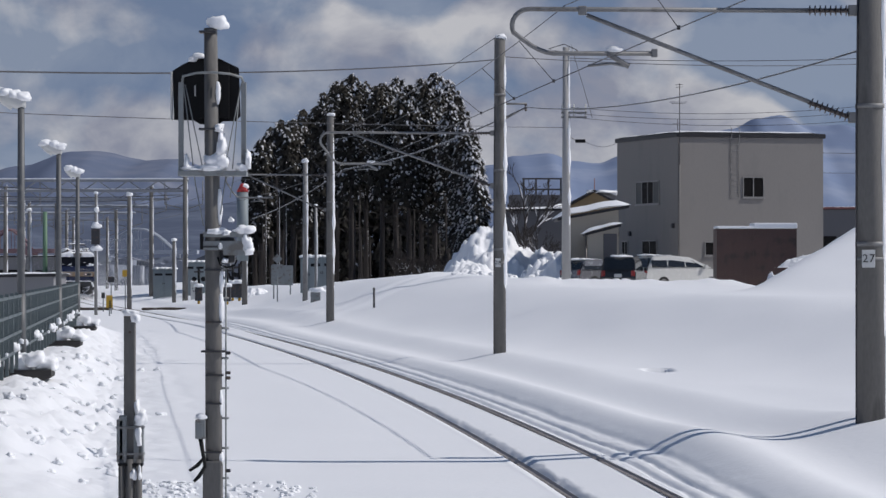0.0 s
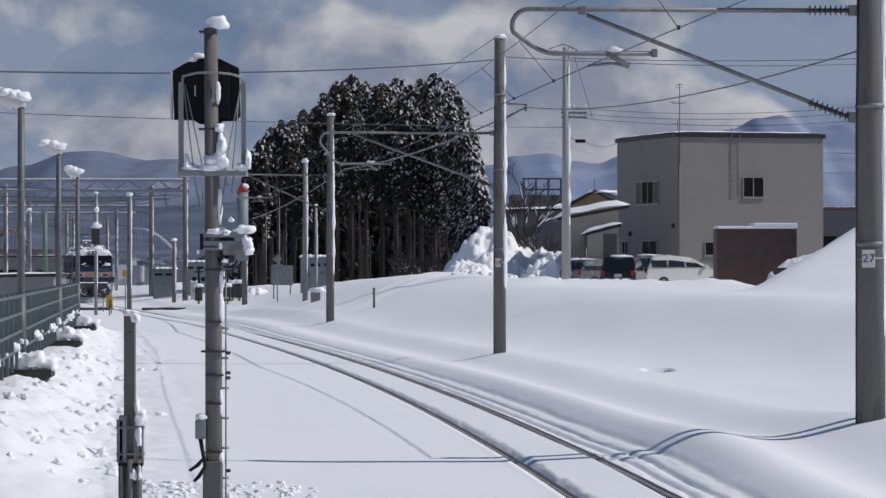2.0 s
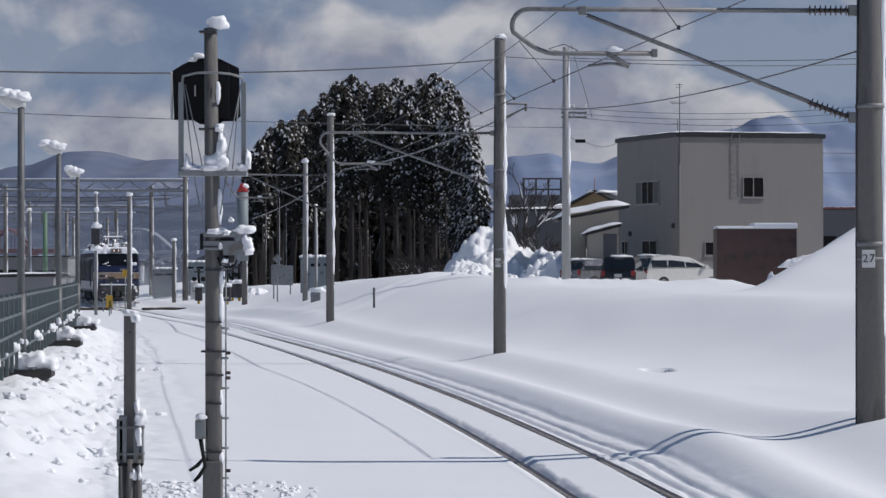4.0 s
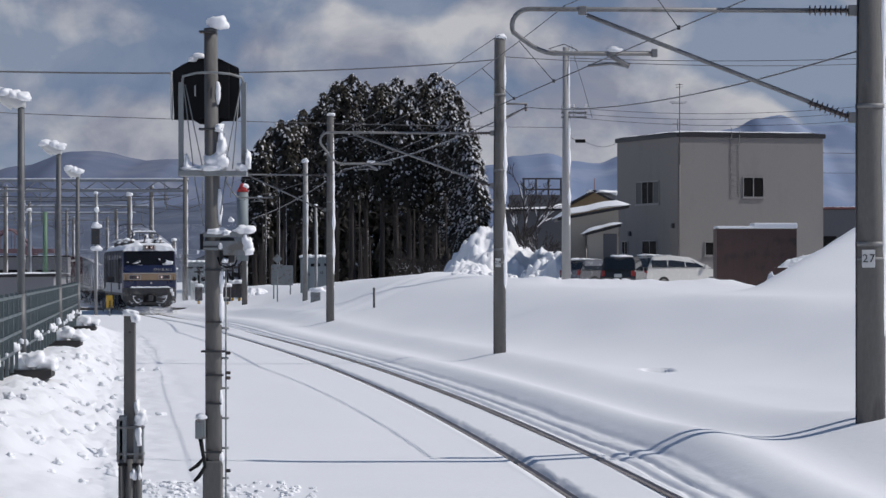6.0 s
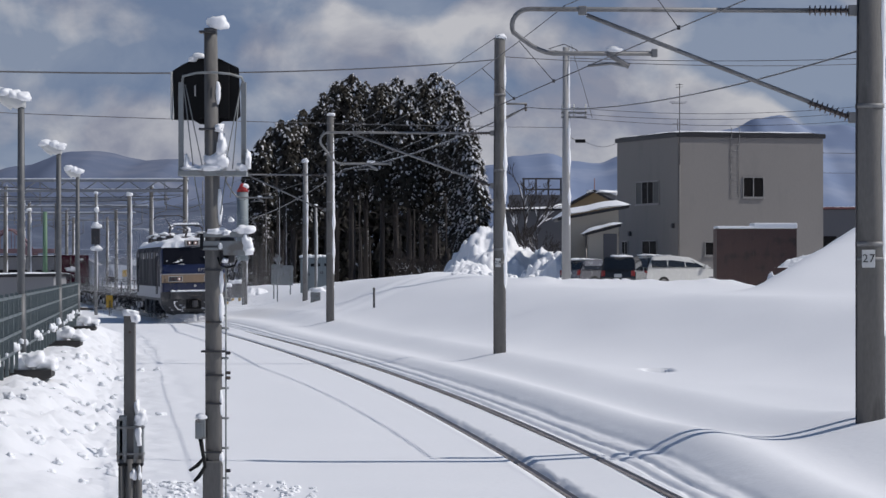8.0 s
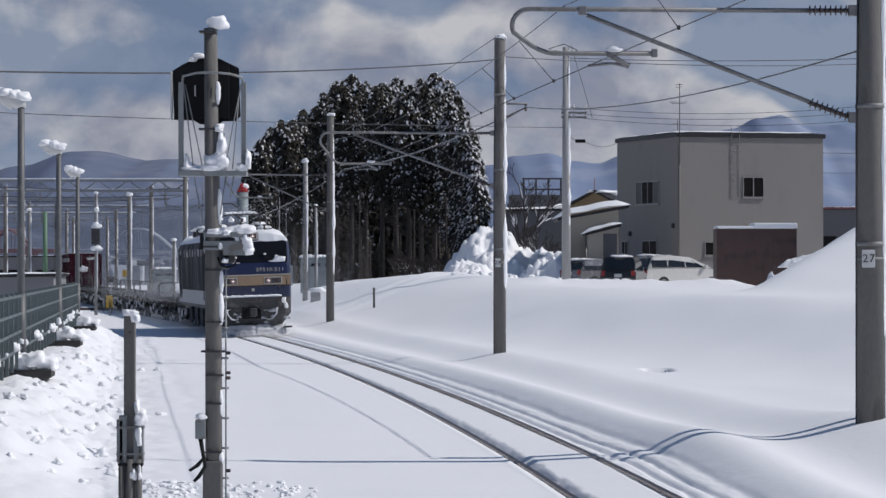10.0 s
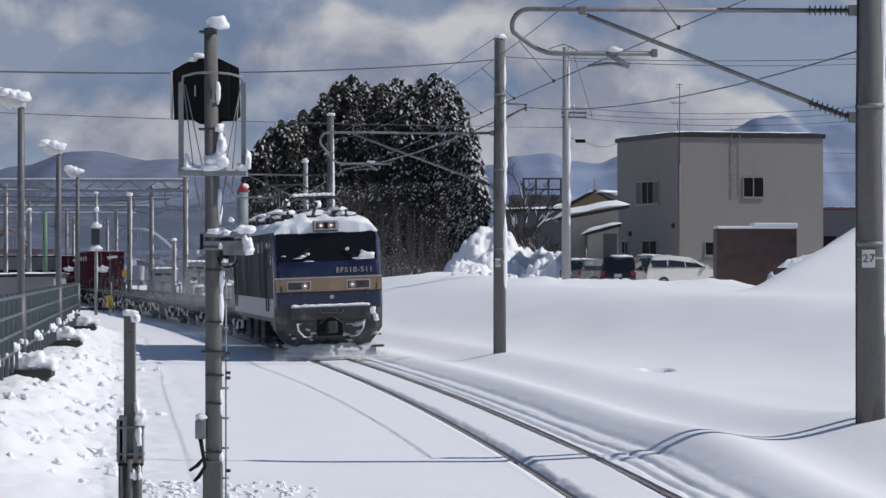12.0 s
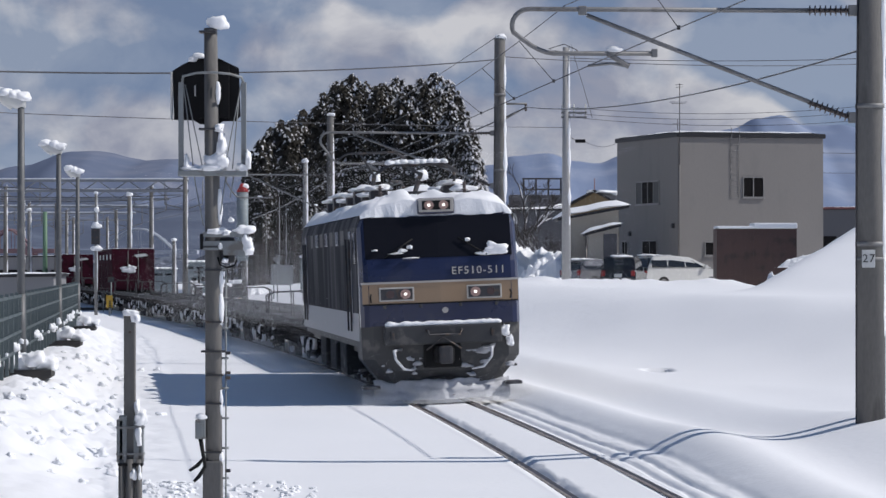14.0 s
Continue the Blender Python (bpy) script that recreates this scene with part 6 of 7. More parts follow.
def spray_mesh(name, clumps, mat, r):
    """Many small bent sprays, each a few narrow triangles; one mesh."""
    verts, faces = [], []
    for c, size, out in clumps:
        side = out.cross(Vector((0, 0, 1)))
        side = side.normalized() if side.length > 0.01 else Vector((1, 0, 0))
        for k in range(3):
            turn = r.uniform(-0.9, 0.9)
            o = (out * math.cos(turn) + side * math.sin(turn)).normalized()
            s = o.cross(Vector((0, 0, 1))).normalized()
            w, l = size * r.uniform(0.28, 0.5), size * r.uniform(0.7, 1.25)
            up = Vector((0, 0, size * r.uniform(-0.05, 0.35)))
            a = c - o * l * 0.4
            b = c + up
            e = c + o * l * 0.7 - Vector((0, 0, size * r.uniform(0.25, 0.7)))
            n = len(verts)
            verts += [a, b + s * w, e, b - s * w, b + Vector((0, 0, size * 0.22))]
            faces += [(n, n + 1, n + 4), (n + 1, n + 2, n + 4), (n + 2, n + 3, n + 4), (n + 3, n, n + 4)]
    me = bpy.data.meshes.new(name)
    me.from_pydata([tuple(v) for v in verts], [], faces)
    me.materials.append(mat)
    return me


def cedar(x, y, top, crown_r, crown_low, seed, snowy, n=2100):
    r = random.Random(seed)
    z0 = ground_z(x, y) - 0.2
    h = top - z0
    tree = base("cedar_tree", x, y, z0, "tall dark cedar with clumps of snow on its branches", "tree", "cedars of the grove")
    bend = [r.uniform(-0.15, 0.15) for _ in range(2)]
    part("trunk", tube([(0, 0, 0), (bend[0], bend[1], h * 0.5), (0, 0, h * 0.96)], [0.22, 0.16, 0.03], 8), BARK, tree)
    clumps, snow, limbs = [], [], bmesh.new()
    low = crown_low * h
    for k in range(40):
        f = r.random()
        z = low * 0.6 + (h - low * 0.6) * f
        a = r.uniform(0, 2 * math.pi)
        reach = crown_r * (1 - f) ** 0.45 * r.uniform(0.4, 0.95)
        tube_into(limbs, [(0, 0, z), (math.cos(a) * reach * 0.6, math.sin(a) * reach * 0.6, z + 0.1), (math.cos(a) * reach, math.sin(a) * reach, z - 0.15)], [0.045, 0.03, 0.012], 4, False)
    tagged(part("bough_mass", limbs, BARK, tree), kind="stuff")
    tops = [(r.uniform(-0.5, 0.5) * crown_r, r.uniform(-0.5, 0.5) * crown_r, r.uniform(-0.09, -0.02) * h) for _ in range(3)] + [(0, 0, 0)]
    for k in range(n):
        f = r.random() ** 0.9
        tx, ty, tz = tops[k % 4]
        z = low + (h + tz - low) * f
        a = r.uniform(0, 2 * math.pi)
        wob = 0.80 + 0.55 * nz(math.cos(a) * 1.6 + seed, math.sin(a) * 1.6, z * 0.7) + 0.25 * nz(math.cos(a) * 4.0, math.sin(a) * 4.0 + seed, z * 1.9)
        shape = min(1.0, (1 - f) ** 0.42 * 1.05) * min(1.0, 0.5 + f * 2.2)
        rr = crown_r * shape * wob * math.sqrt(r.uniform(0.2, 1.0)) * (0.8 if k % 4 < 3 else 1.0)
        c = Vector((math.cos(a) * rr + tx * f, math.sin(a) * rr + ty * f, z))
        out = Vector((math.cos(a), math.sin(a), r.uniform(-0.4, 0.3))).normalized()
        size = r.uniform(0.17, 0.40) * (1.0 if n > 900 else 1.6)
        clumps.append((c, size, out))
        chance = snowy * (0.55 + 1.6 * max(0.0, nz(c.x * 0.9 + seed, c.y * 0.9, z * 0.9)) + (0.55 if math.cos(a) > 0.2 else 0) + (0.3 if f > 0.85 else 0))
        if rr > crown_r * shape * wob * 0.55 and r.random() < chance:
            snow.append((c + Vector((0, 0, 0.11)) + out * 0.16, size * r.uniform(0.42, 0.85), out))
    for nm, cl, mat, lab in (("crown", clumps, NEEDLES, "dense dark needles"), ("snow_clumps", snow, TREE_SNOW, "snow lying on the branches")):
        if cl:
            ob = new(nm, spray_mesh(nm, cl, mat, r))
            ob.parent = tree
            tagged(ob, lab, kind="stuff")


# bearing, height and depth follow one another along the grove
GROVE = ((452, 285, 300, 1.3, 0.30), (463, 250, 296, 1.6, 0.32), (480, 228, 302, 1.8, 0.34), (498, 214, 298, 1.9, 0.36), (518, 214, 290, 1.8, 0.38), (537, 197, 297, 1.8, 0.38),
         (556, 214, 305, 1.7, 0.38), (578, 172, 286, 1.9, 0.42), (596, 146, 292, 2.0, 0.42), (622, 134, 282, 2.2, 0.42), (648, 146, 290, 2.1, 0.42),
         (676, 148, 280, 2.1, 0.42), (702, 140, 288, 2.2, 0.42), (724, 152, 278, 2.0, 0.40), (746, 142, 286, 2.1, 0.38), (768, 131, 279, 2.2, 0.30),
         (792, 144, 285, 2.1, 0.24), (810, 172, 276, 1.8, 0.20), (822, 215, 272, 1.7, 0.16), (836, 262, 271, 1.5, 0.12), (842, 310, 269, 1.3, 0.08))
for k, (bx, ty, d, cr, cl) in enumerate(GROVE):
    cedar((bx - 784) * d / 6200.0, d, 2.5 + (476 - ty) * d / 6200.0, cr * 1.15, cl, 31 + k, 0.16 if bx < 590 else 0.34 if bx < 740 else 0.66)
rb = random.Random(77)
for k in range(24):
    d = 306 + 3.0 * (k % 5)
    f = k / 23.0
    cedar((-0.053 + 0.060 * f) * d, d, 9.0 + 5.0 * smooth(f, 0.15, 0.5) + rb.uniform(-1, 1), 2.5, 0.02, 90 + k, 0.05, 620)
for k in range(30):
    d = rb.uniform(266, 300)
    x = rb.uniform(-0.052, 0.006) * d
    tk = base("slim_tree", x, d, ground_z(x, d) - 0.2, "slim bare tree trunk in the shade of the grove", "tree", "trunks of the grove")
    h = rb.uniform(4, 9)
    part("trunk", tube([(0, 0, 0), (rb.uniform(-0.2, 0.2), 0, h)], [rb.uniform(0.05, 0.12), 0.04], 7), BARK, tk)
    if k % 4 == 0:
        part("snow", snow_streak(0, 0, 0.3, h * 0.8, 0.08, k, 0.03), TREE_SNOW, tk)


def bare_tree(x, y, h, spread, seed, label, z0=None, mat=None):
    r = random.Random(seed)
    z0 = ground_z(x, y) if z0 is None else z0
    tree = base("bare_tree", x, y, z0, label, "tree", "bare trees")
    trunk, twigs, snow = bmesh.new(), bmesh.new(), bmesh.new()

    def grow(p, way, length, rad, depth):
        q = p + way * length
        tube_into(trunk if depth < 2 else twigs, [p, p.lerp(q, 0.5) + Vector((r.uniform(-1, 1), 0, r.uniform(-0.5, 0.5))) * length * 0.06, q], [rad, max(0.016, rad * 0.85), max(0.014, rad * 0.65)], 5, False)
        if depth in (2, 3) and r.random() < 0.6:
            m = p.lerp(q, 0.5)
            tube_into(snow, [p.lerp(q, 0.2) + Vector((0, 0, rad)), m + Vector((0, 0, rad * 1.5)), q + Vector((0, 0, rad))], [rad * 0.5, rad * 1.3, rad * 0.4], 5, False)
        if depth < 6:
            for _ in range(3 if depth < 3 else 2):
                w = (way + Vector((r.uniform(-1, 1), r.uniform(-1, 1), r.uniform(-0.3, 0.8))) * spread).normalized()
                grow(p.lerp(q, r.uniform(0.55, 1.0)), w, length * r.uniform(0.6, 0.85), rad * 0.6, depth + 1)

    grow(Vector((0, 0, 0)), Vector((0.05, 0, 1)).normalized(), h * 0.27, h * 0.015, 0)
    part("trunk", trunk, BARK, tree)
    tagged(part("twig_mass", twigs, BARK, tree), "fine bare twigs", kind="stuff")
    tagged(part("snow", snow, TREE_SNOW, tree), "snow along the branches", kind="stuff")


bare_tree(5.0, 225, 10.5, 0.75, 3, "bare deciduous tree with snow on its boughs in the yard", 1.3)
bare_tree(4.397, 235, 6.2, 0.85, 8, "bare bushy tree with snow on its boughs in the yard", 1.3)
bare_tree(6.123, 222, 5.6, 0.85, 12, "low bare fruit tree with snowy boughs", 1.3)
for k in range(16):
    x = -3.55 + 5.6 * k / 15 + rb.uniform(-0.2, 0.2)
    bare_tree(x, 262 + rb.uniform(-4, 4), rb.uniform(1.6, 3.6), 0.7, 40 + k, "leafless snowy shrub at the foot of the grove", 1.2)


# ---- station side ----
GANTRY = material("gantry_steel", (0.24, 0.25, 0.27), 0.6, 0.2, vary=0.15)
GREEN_POST = material("green_post", (0.12, 0.22, 0.14), 0.6, vary=0.1)
YELLOW = material("yellow_sign", (0.55, 0.33, 0.03), 0.55, vary=0.15)
CABINET = material("pale_cabinet", (0.20, 0.235, 0.25), 0.6, vary=0.15, scale=2.0)
WOOD_DECK = material("crossing_deck", (0.06, 0.045, 0.035), 0.8, vary=0.3, scale=3.0)


def gantry(y, x0, x1, z_beam, depth, posts, label, truss=True, snow=True):
    """A portal over the tracks: lattice beam on posts."""
    g = base("catenary_gantry", x0, y, 0, label, "gantry", "portals over the tracks")
    w = x1 - x0
    for z in ((z_beam, z_beam - depth) if truss else (z_beam,)):
        part("chord", box((0, -0.06, z - 0.09), (w, 0.06, z + 0.09)), GANTRY, g)
    if truss:
        n = max(4, int(w / 1.0))
        for k in range(n):
            a, b = w * k / n, w * (k + 1) / n
            za, zb = (z_beam - depth, z_beam) if k % 2 else (z_beam, z_beam - depth)
            part("diagonal", tube([(a, 0, za), (b, 0, zb)], 0.045, 5), GANTRY, g)
    if snow:
        part("snow", box((0, -0.09, z_beam + 0.09), (w, 0.09, z_beam + 0.17)), SNOW_CAP, g, "line of snow on the beam")
    for px in posts:
        xx = px - x0
        zb = ground_z(px, y) - 0.3
        post = part("post", tube([(xx, 0, zb), (xx, 0, z_beam + 0.35)], [0.20, 0.16], 12), CONCRETE, g)
        part("snow", snow_streak(xx, 0, zb + 0.8, z_beam + 0.5, 0.16, px, 0.10), SNOW_CAP, post)
        for dx in (-1.4, 1.2):
            part("drop_arm", tube([(xx + dx, 0, z_beam), (xx + dx, 0, z_beam - 1.6), (xx + dx * 0.2, 0, z_beam - 1.9)], 0.04, 6), STEEL, g)
            part("insulator", insulator_bm((xx + dx, 0, z_beam - 0.9), (xx + dx, 0, z_beam - 1.4), 3, 0.09), PORCELAIN, g)


gantry(240.0, -34.0, -17.419, 8.539, 0.697, (-17.652, -28.8), "lattice steel portal over the station tracks with snow on top")
gantry(285.0, -42.0, -22.248, 8.844, 0.69, (-23.719, -35.579), "lattice steel portal over the station tracks further off")
gantry(330.0, -46.0, -27.784, 8.355, 0.532, (-29.54, -36.406, -38.961), "snow-lined steel portal over the station tracks", False)
gantry(375.0, -52.0, -32.903, 8.427, 0.5, (-34.96, -40.282), "distant steel portal over the tracks", False)
gantry(430.0, -58.0, -38.769, 8.465, 0.5, (-41.197, -45.358), "distant steel portal over the tracks", False, False)
for a, b, r in (((-31.771, 245, 8.269), (-17.961, 240, 7.997), 0.03), ((-32.419, 250, 7.702), (-18.335, 245, 7.677), 0.03), ((-36.958, 285, 8.016), (-22.248, 285, 8.2), 0.03), ((-31.342, 280, 8.1), (-17.574, 240, 6.526), 0.02), ((-38.535, 330, 6.971), (-17.574, 240, 7.571), 0.02), ((-40.697, 380, 7.281), (-23.719, 285, 8.292), 0.02), ((-51.755, 420, 6.971), (-29.487, 330, 8.568), 0.02), ((-44.374, 380, 8.077), (-24.087, 285, 8.752), 0.02)):
    overhead_wire(sagging(a, b, 0.15), r, "thin dark wire over the station tracks", group="station wires")


def station_post(px, y, top, r, mat, label, snow=True):
    z0 = ground_z(px, y) - 0.3
    p = base("station_post", px, y, z0, label, "post", "posts of the station")
    h = top - z0
    part("shaft", tube([(0, 0, 0), (0, 0, h)], [r, r * 0.85], 12), mat, p)
    if snow:
        part("snow", snow_streak(0, 0, h * 0.2, h, r, px, r * 0.7), SNOW_CAP, p, "snow on one side")
        bm = bmesh.new()
        lump_into(bm, (0, 0, h), (r * 1.3, r * 1.2, r), px)
        part("snow_cap", bm, SNOW_CAP, p)
    return p


station_post(-18.798, 210, 6.937, 0.15, CONCRETE, "grey concrete post beside the level crossing")
p = station_post(-18.816, 190, 6.606, 0.09, STEEL, "slim post with a snowed-up signal lantern by the track")
for z, w in ((4.829, 0.28), (3.603, 0.30), (5.687, 0.12)):
    bm = bmesh.new()
    lump_into(bm, (0.03, 0, z - p.location.z), (w, 0.2, 0.2), z)
    part("snow", bm, SNOW_CAP, p, "snow heaped on the lantern")
part("lantern", box((-0.25, -0.15, 3.818 - p.location.z), (0.22, 0.15, 4.676 - p.location.z), 0.04), DARK_STEEL, p)
station_post(-34.065, 300, 7.387, 0.22, GREEN_POST, "pale green steel post in the station", False)
station_post(-35.419, 300, 7.532, 0.18, STEEL, "grey steel post in the station")
station_post(-18.042, 235, 4.433, 0.14, CONCRETE, "short grey post by the crossing")
station_post(-6.69, 170, 7.737, 0.13, STEEL, "slim snow-crusted steel post beside the cabinets")
p = station_post(-5.988, 165, 5.481, 0.07, STEEL, "thin snow-crusted post carrying a meter box")
part("meter_box", box((-0.24, -0.2, 0.211 - p.location.z), (0.22, 0.1, 1.409 - p.location.z), 0.02), GREY_STEEL, p, "grey meter box")
bm = bmesh.new()
lump_into(bm, (0.1, -0.05, 1.489 - p.location.z), (0.36, 0.25, 0.16), 3.0)
part("snow_cap", bm, SNOW_CAP, p)
p = station_post(-11.323, 200, 7.21, 0.17, CONCRETE, "grey post with a pale casing and red cap")
part("casing", tube([(-0.12, 0, 2.952 - p.location.z), (-0.12, 0, 6.887 - p.location.z)], 0.34, 14), CABINET, p, "pale casing")
part("red_cap", tube([(-0.12, 0, 6.887 - p.location.z), (-0.12, 0, 7.371 - p.location.z)], [0.36, 0.1], 14), RED, p, "red cap")


def small_sign(px, y, z_low, z_top, w, mat, label, post_low=None, diamond=False):
    g = ground_z(px, y) - 0.2
    s = base("track_sign", px, y, g, label, "sign", "signs beside the track")
    part("post", tube([(0, 0, 0), (0, 0, z_top - g)], 0.035, 8), GREY_STEEL, s)
    bm = bmesh.new()
    c, h = (z_low + z_top) / 2 - g, (z_top - z_low) / 2
    if diamond:
        prism_into(bm, [(0, c - h), (w / 2, c), (0, c + h), (-w / 2, c)], -0.06, -0.04, "y")
    else:
        prism_into(bm, [(-w / 2, c - h), (w / 2, c - h), (w / 2, c + h), (-w / 2, c + h)], -0.06, -0.04, "y")
    part("plate", bm, mat, s)
    return s


s = small_sign(-17.7, 186, 0.43, 1.09, 0.34, YELLOW, "yellow marker plate on a thin post in the snow")
for k in range(4):
    part("bar", box((0.02 - 0.05 + 0.0, -0.068, 0.62 + 0.11 * k), (0.10, -0.061, 0.69 + 0.11 * k)), INK, s)
small_sign(-18.557, 196, 1.741, 2.057, 0.36, DARK_STEEL, "small dark plate on a thin post by the crossing")
small_sign(-19.872, 205, 0.781, 1.111, 0.2, DARK_STEEL, "small round marker on a thin post")
small_sign(-19.217, 212, 2.021, 2.432, 0.36, YELLOW, "small brown-yellow plate on a thin post")
s = small_sign(-8.885, 188, 2.773, 3.288, 0.55, GREY_STEEL, "diamond road sign seen from behind on a thin post", None, True)
part("plate", box((-0.28, -0.05, 2.439 - s.location.z), (0.28, -0.03, 2.743 - s.location.z)), GREY_STEEL, s)
s = base("notice_board", -9.161, 200, ground_z(-9.161, 200) - 0.2, "grey notice board seen from behind in the snow", "sign")
part("board", box((-0.65, -0.03, 1.565 - s.location.z), (0.60, 0.03, 2.694 - s.location.z), 0.01), GREY_STEEL, s)
for xx in (-0.5, 0.45):
    part("post", tube([(xx, 0.04, 0), (xx, 0.04, 2.694 - s.location.z)], 0.04, 8), GREY_STEEL, s)
stake = base("track_stake", -2.873, 146, ground_z(-2.873, 146) - 0.1, "thin dark wooden stake standing in the snow", "stake")
part("shaft", tube([(0, 0, 0), (0, 0, 0.86)], 0.045, 8), DARK_STEEL, stake)
part("tip", tube([(0, 0, 0.86), (0, 0, 0.93)], [0.055, 0.03], 8), BLACK, stake)


def relay_cabinet(px, y, w, z_top, label, mat, d=0.7):
    g = ground_z(px, y) - 0.1
    c = base("relay_cabinet", px, y, g, label, "cabinet", "cabinets beside the track")
    h = z_top - g
    part("body", box((-w / 2, 0, 0), (w / 2, d, h), 0.02), mat, c)
    for k in (0, 1):
        dr = part("door", box((-w / 2 + 0.04 + k * w / 2, -0.025, 0.15), (-0.02 + k * w / 2, -0.002, h - 0.12), 0.01), mat, c)
        part("vent", box((-w / 2 + 0.12 + k * w / 2, -0.035, h - 0.42), (-0.1 + k * w / 2, -0.026, h - 0.26)), BLACK, dr)
        part("handle", box((-0.08 + k * 0.1, -0.05, h * 0.5), (-0.04 + k * 0.1, -0.026, h * 0.5 + 0.14)), DARK_STEEL, dr)
    part("roof", box((-w / 2 - 0.05, -0.06, h), (w / 2 + 0.05, d + 0.05, h + 0.05)), mat, c)
    bm = bmesh.new()
    for k in range(4):
        lump_into(bm, (-w / 2 + w * (k + 0.5) / 4, d / 2, h + 0.1), (w * 0.22, d * 0.5, 0.12), k + px, 1, 0.4)
    part("snow", bm, SNOW_CAP, c, "snow on the roof")


relay_cabinet(-7.14, 186, 0.85, 3.04, "grey steel relay cabinet capped with snow", CABINET)
relay_cabinet(-6.627, 192, 0.7, 3.057, "grey steel relay cabinet behind the pole", CABINET)
relay_cabinet(-20.875, 262, 1.6, 2.415, "pale steel equipment hut beside the tracks", CABINET, 2.0)
relay_cabinet(-18.268, 258, 1.5, 2.916, "pale steel equipment hut behind the crossing", CABINET, 2.0)
relay_cabinet(-17.032, 240, 0.5, 1.494, "small white box with a snow cap", PLATE_WHITE)


# level crossing
def level_crossing():
    y = 214.0
    cx = track_x(y)
    deck = base("crossing_deck", cx, y, 0, "dark timber level crossing deck swept clear of snow", "crossing")
    for k in range(14):
        u = -6.5 + 0.95 * k
        if abs(u + 0.45) > 1.15:
            part("plank", box((u, -1.3, -0.12), (u + 0.9, 1.3, 0.12 + 0.02 * (k % 2)), 0.01), WOOD_DECK, deck)
    part("plank", box((-0.44, -1.3, -0.12), (0.44, 1.3, -0.002), 0.01), WOOD_DECK, deck)
    for k in range(9):
        bm = bmesh.new()
        lump_into(bm, (-6.2 + 1.6 * k, 2.2, 0.0), (0.9, 0.3, 0.12 if abs(k - 3.8) > 1.3 else 0.0), k, 1, 0.6)
        part("snow_edge", bm, SNOW_CAP, deck, "snow thrown to the edge")


level_crossing()


def crossing_gate(px, y, label):
    g = ground_z(px, y) - 0.2
    c = base("crossing_gate", px, y, g, label, "crossing gate", "gates of the level crossing")
    part("mast", tube([(0, 0, 0), (0, 0, 2.4)], 0.08, 10), BLACK, c)
    for k in range(3):
        part("stripe", tube([(0, 0, 0.2 + 0.36 * k), (0, 0, 0.38 + 0.36 * k)], 0.084, 10), YELLOW, c)
    part("machine", box((-0.22, -0.25, 0.4), (0.22, 0.2, 1.25), 0.03), DARK_STEEL, c)
    for dx in (-0.28, 0.28):
        part("flasher", tube([(dx, -0.12, 1.75), (dx, 0.05, 1.75)], 0.15, 12), BLACK, c)
    part("cross_board", box((-0.3, -0.06, 2.15), (0.3, -0.04, 2.25), 0.01, None), DARK_STEEL, c)
    bm = bmesh.new()
    lump_into(bm, (0, -0.05, 1.32), (0.3, 0.28, 0.16), px)
    part("snow", bm, SNOW_CAP, c)


for px, y in ((-15.19, 218), (-12.631, 205), (-12.72, 212), (-12.077, 208)):
    crossing_gate(px, y, "black and yellow level crossing gate with snow on it")
snow_pile(-3.378, 176, 2.6, 0.35, 2.0, 22.0, "low snow drift behind the pole", z=1.0)
snow_pile(-4.1, 205, 2.4, 0.8, 2.0, 25.0, "snow heap at the foot of the grove", z=0.9)
snow_pile(-11.409, 215, 1.6, 0.9, 1.6, 28.0, "snow heap beside the road", z=0.4)

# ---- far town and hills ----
# The hills' blue-grey has the haze of distance painted into it.
HILL = material("haze_painted_hills", (0.20, 0.25, 0.365), 0.95, vary=0.07, scale=0.006, fine=0.05, second=(0.33, 0.37, 0.46), second_scale=0.012, second_lo=0.50, second_hi=0.80, spec=0.0)
# Town and arches are greyed for haze in their colours.
TOWN = material("far_town", (0.16, 0.175, 0.21), 0.9, vary=0.25, scale=0.05, island=0.4, second=(0.42, 0.44, 0.48), second_scale=0.25, second_lo=0.55, second_hi=0.62)
ARCH = material("far_arch_steel", (0.36, 0.39, 0.45), 0.7, vary=0.1)
ARCH_RED = material("far_arch_red", (0.20, 0.12, 0.13), 0.7, vary=0.1)


# Haze blue is mixed into these two hill colours as well.
NEAR_HILL = material("haze_painted_near_hills", (0.145, 0.175, 0.25), 0.95, vary=0.10, scale=0.006, fine=0.05, second=(0.25, 0.265, 0.32), second_scale=0.008, second_lo=0.48, second_hi=0.72, spec=0.0)
FOOTHILL = material("haze_painted_foothill", (0.105, 0.125, 0.175), 0.95, vary=0.15, scale=0.01, fine=0.08, second=(0.16, 0.185, 0.24), second_scale=0.02, second_lo=0.5, second_hi=0.7, spec=0.0)


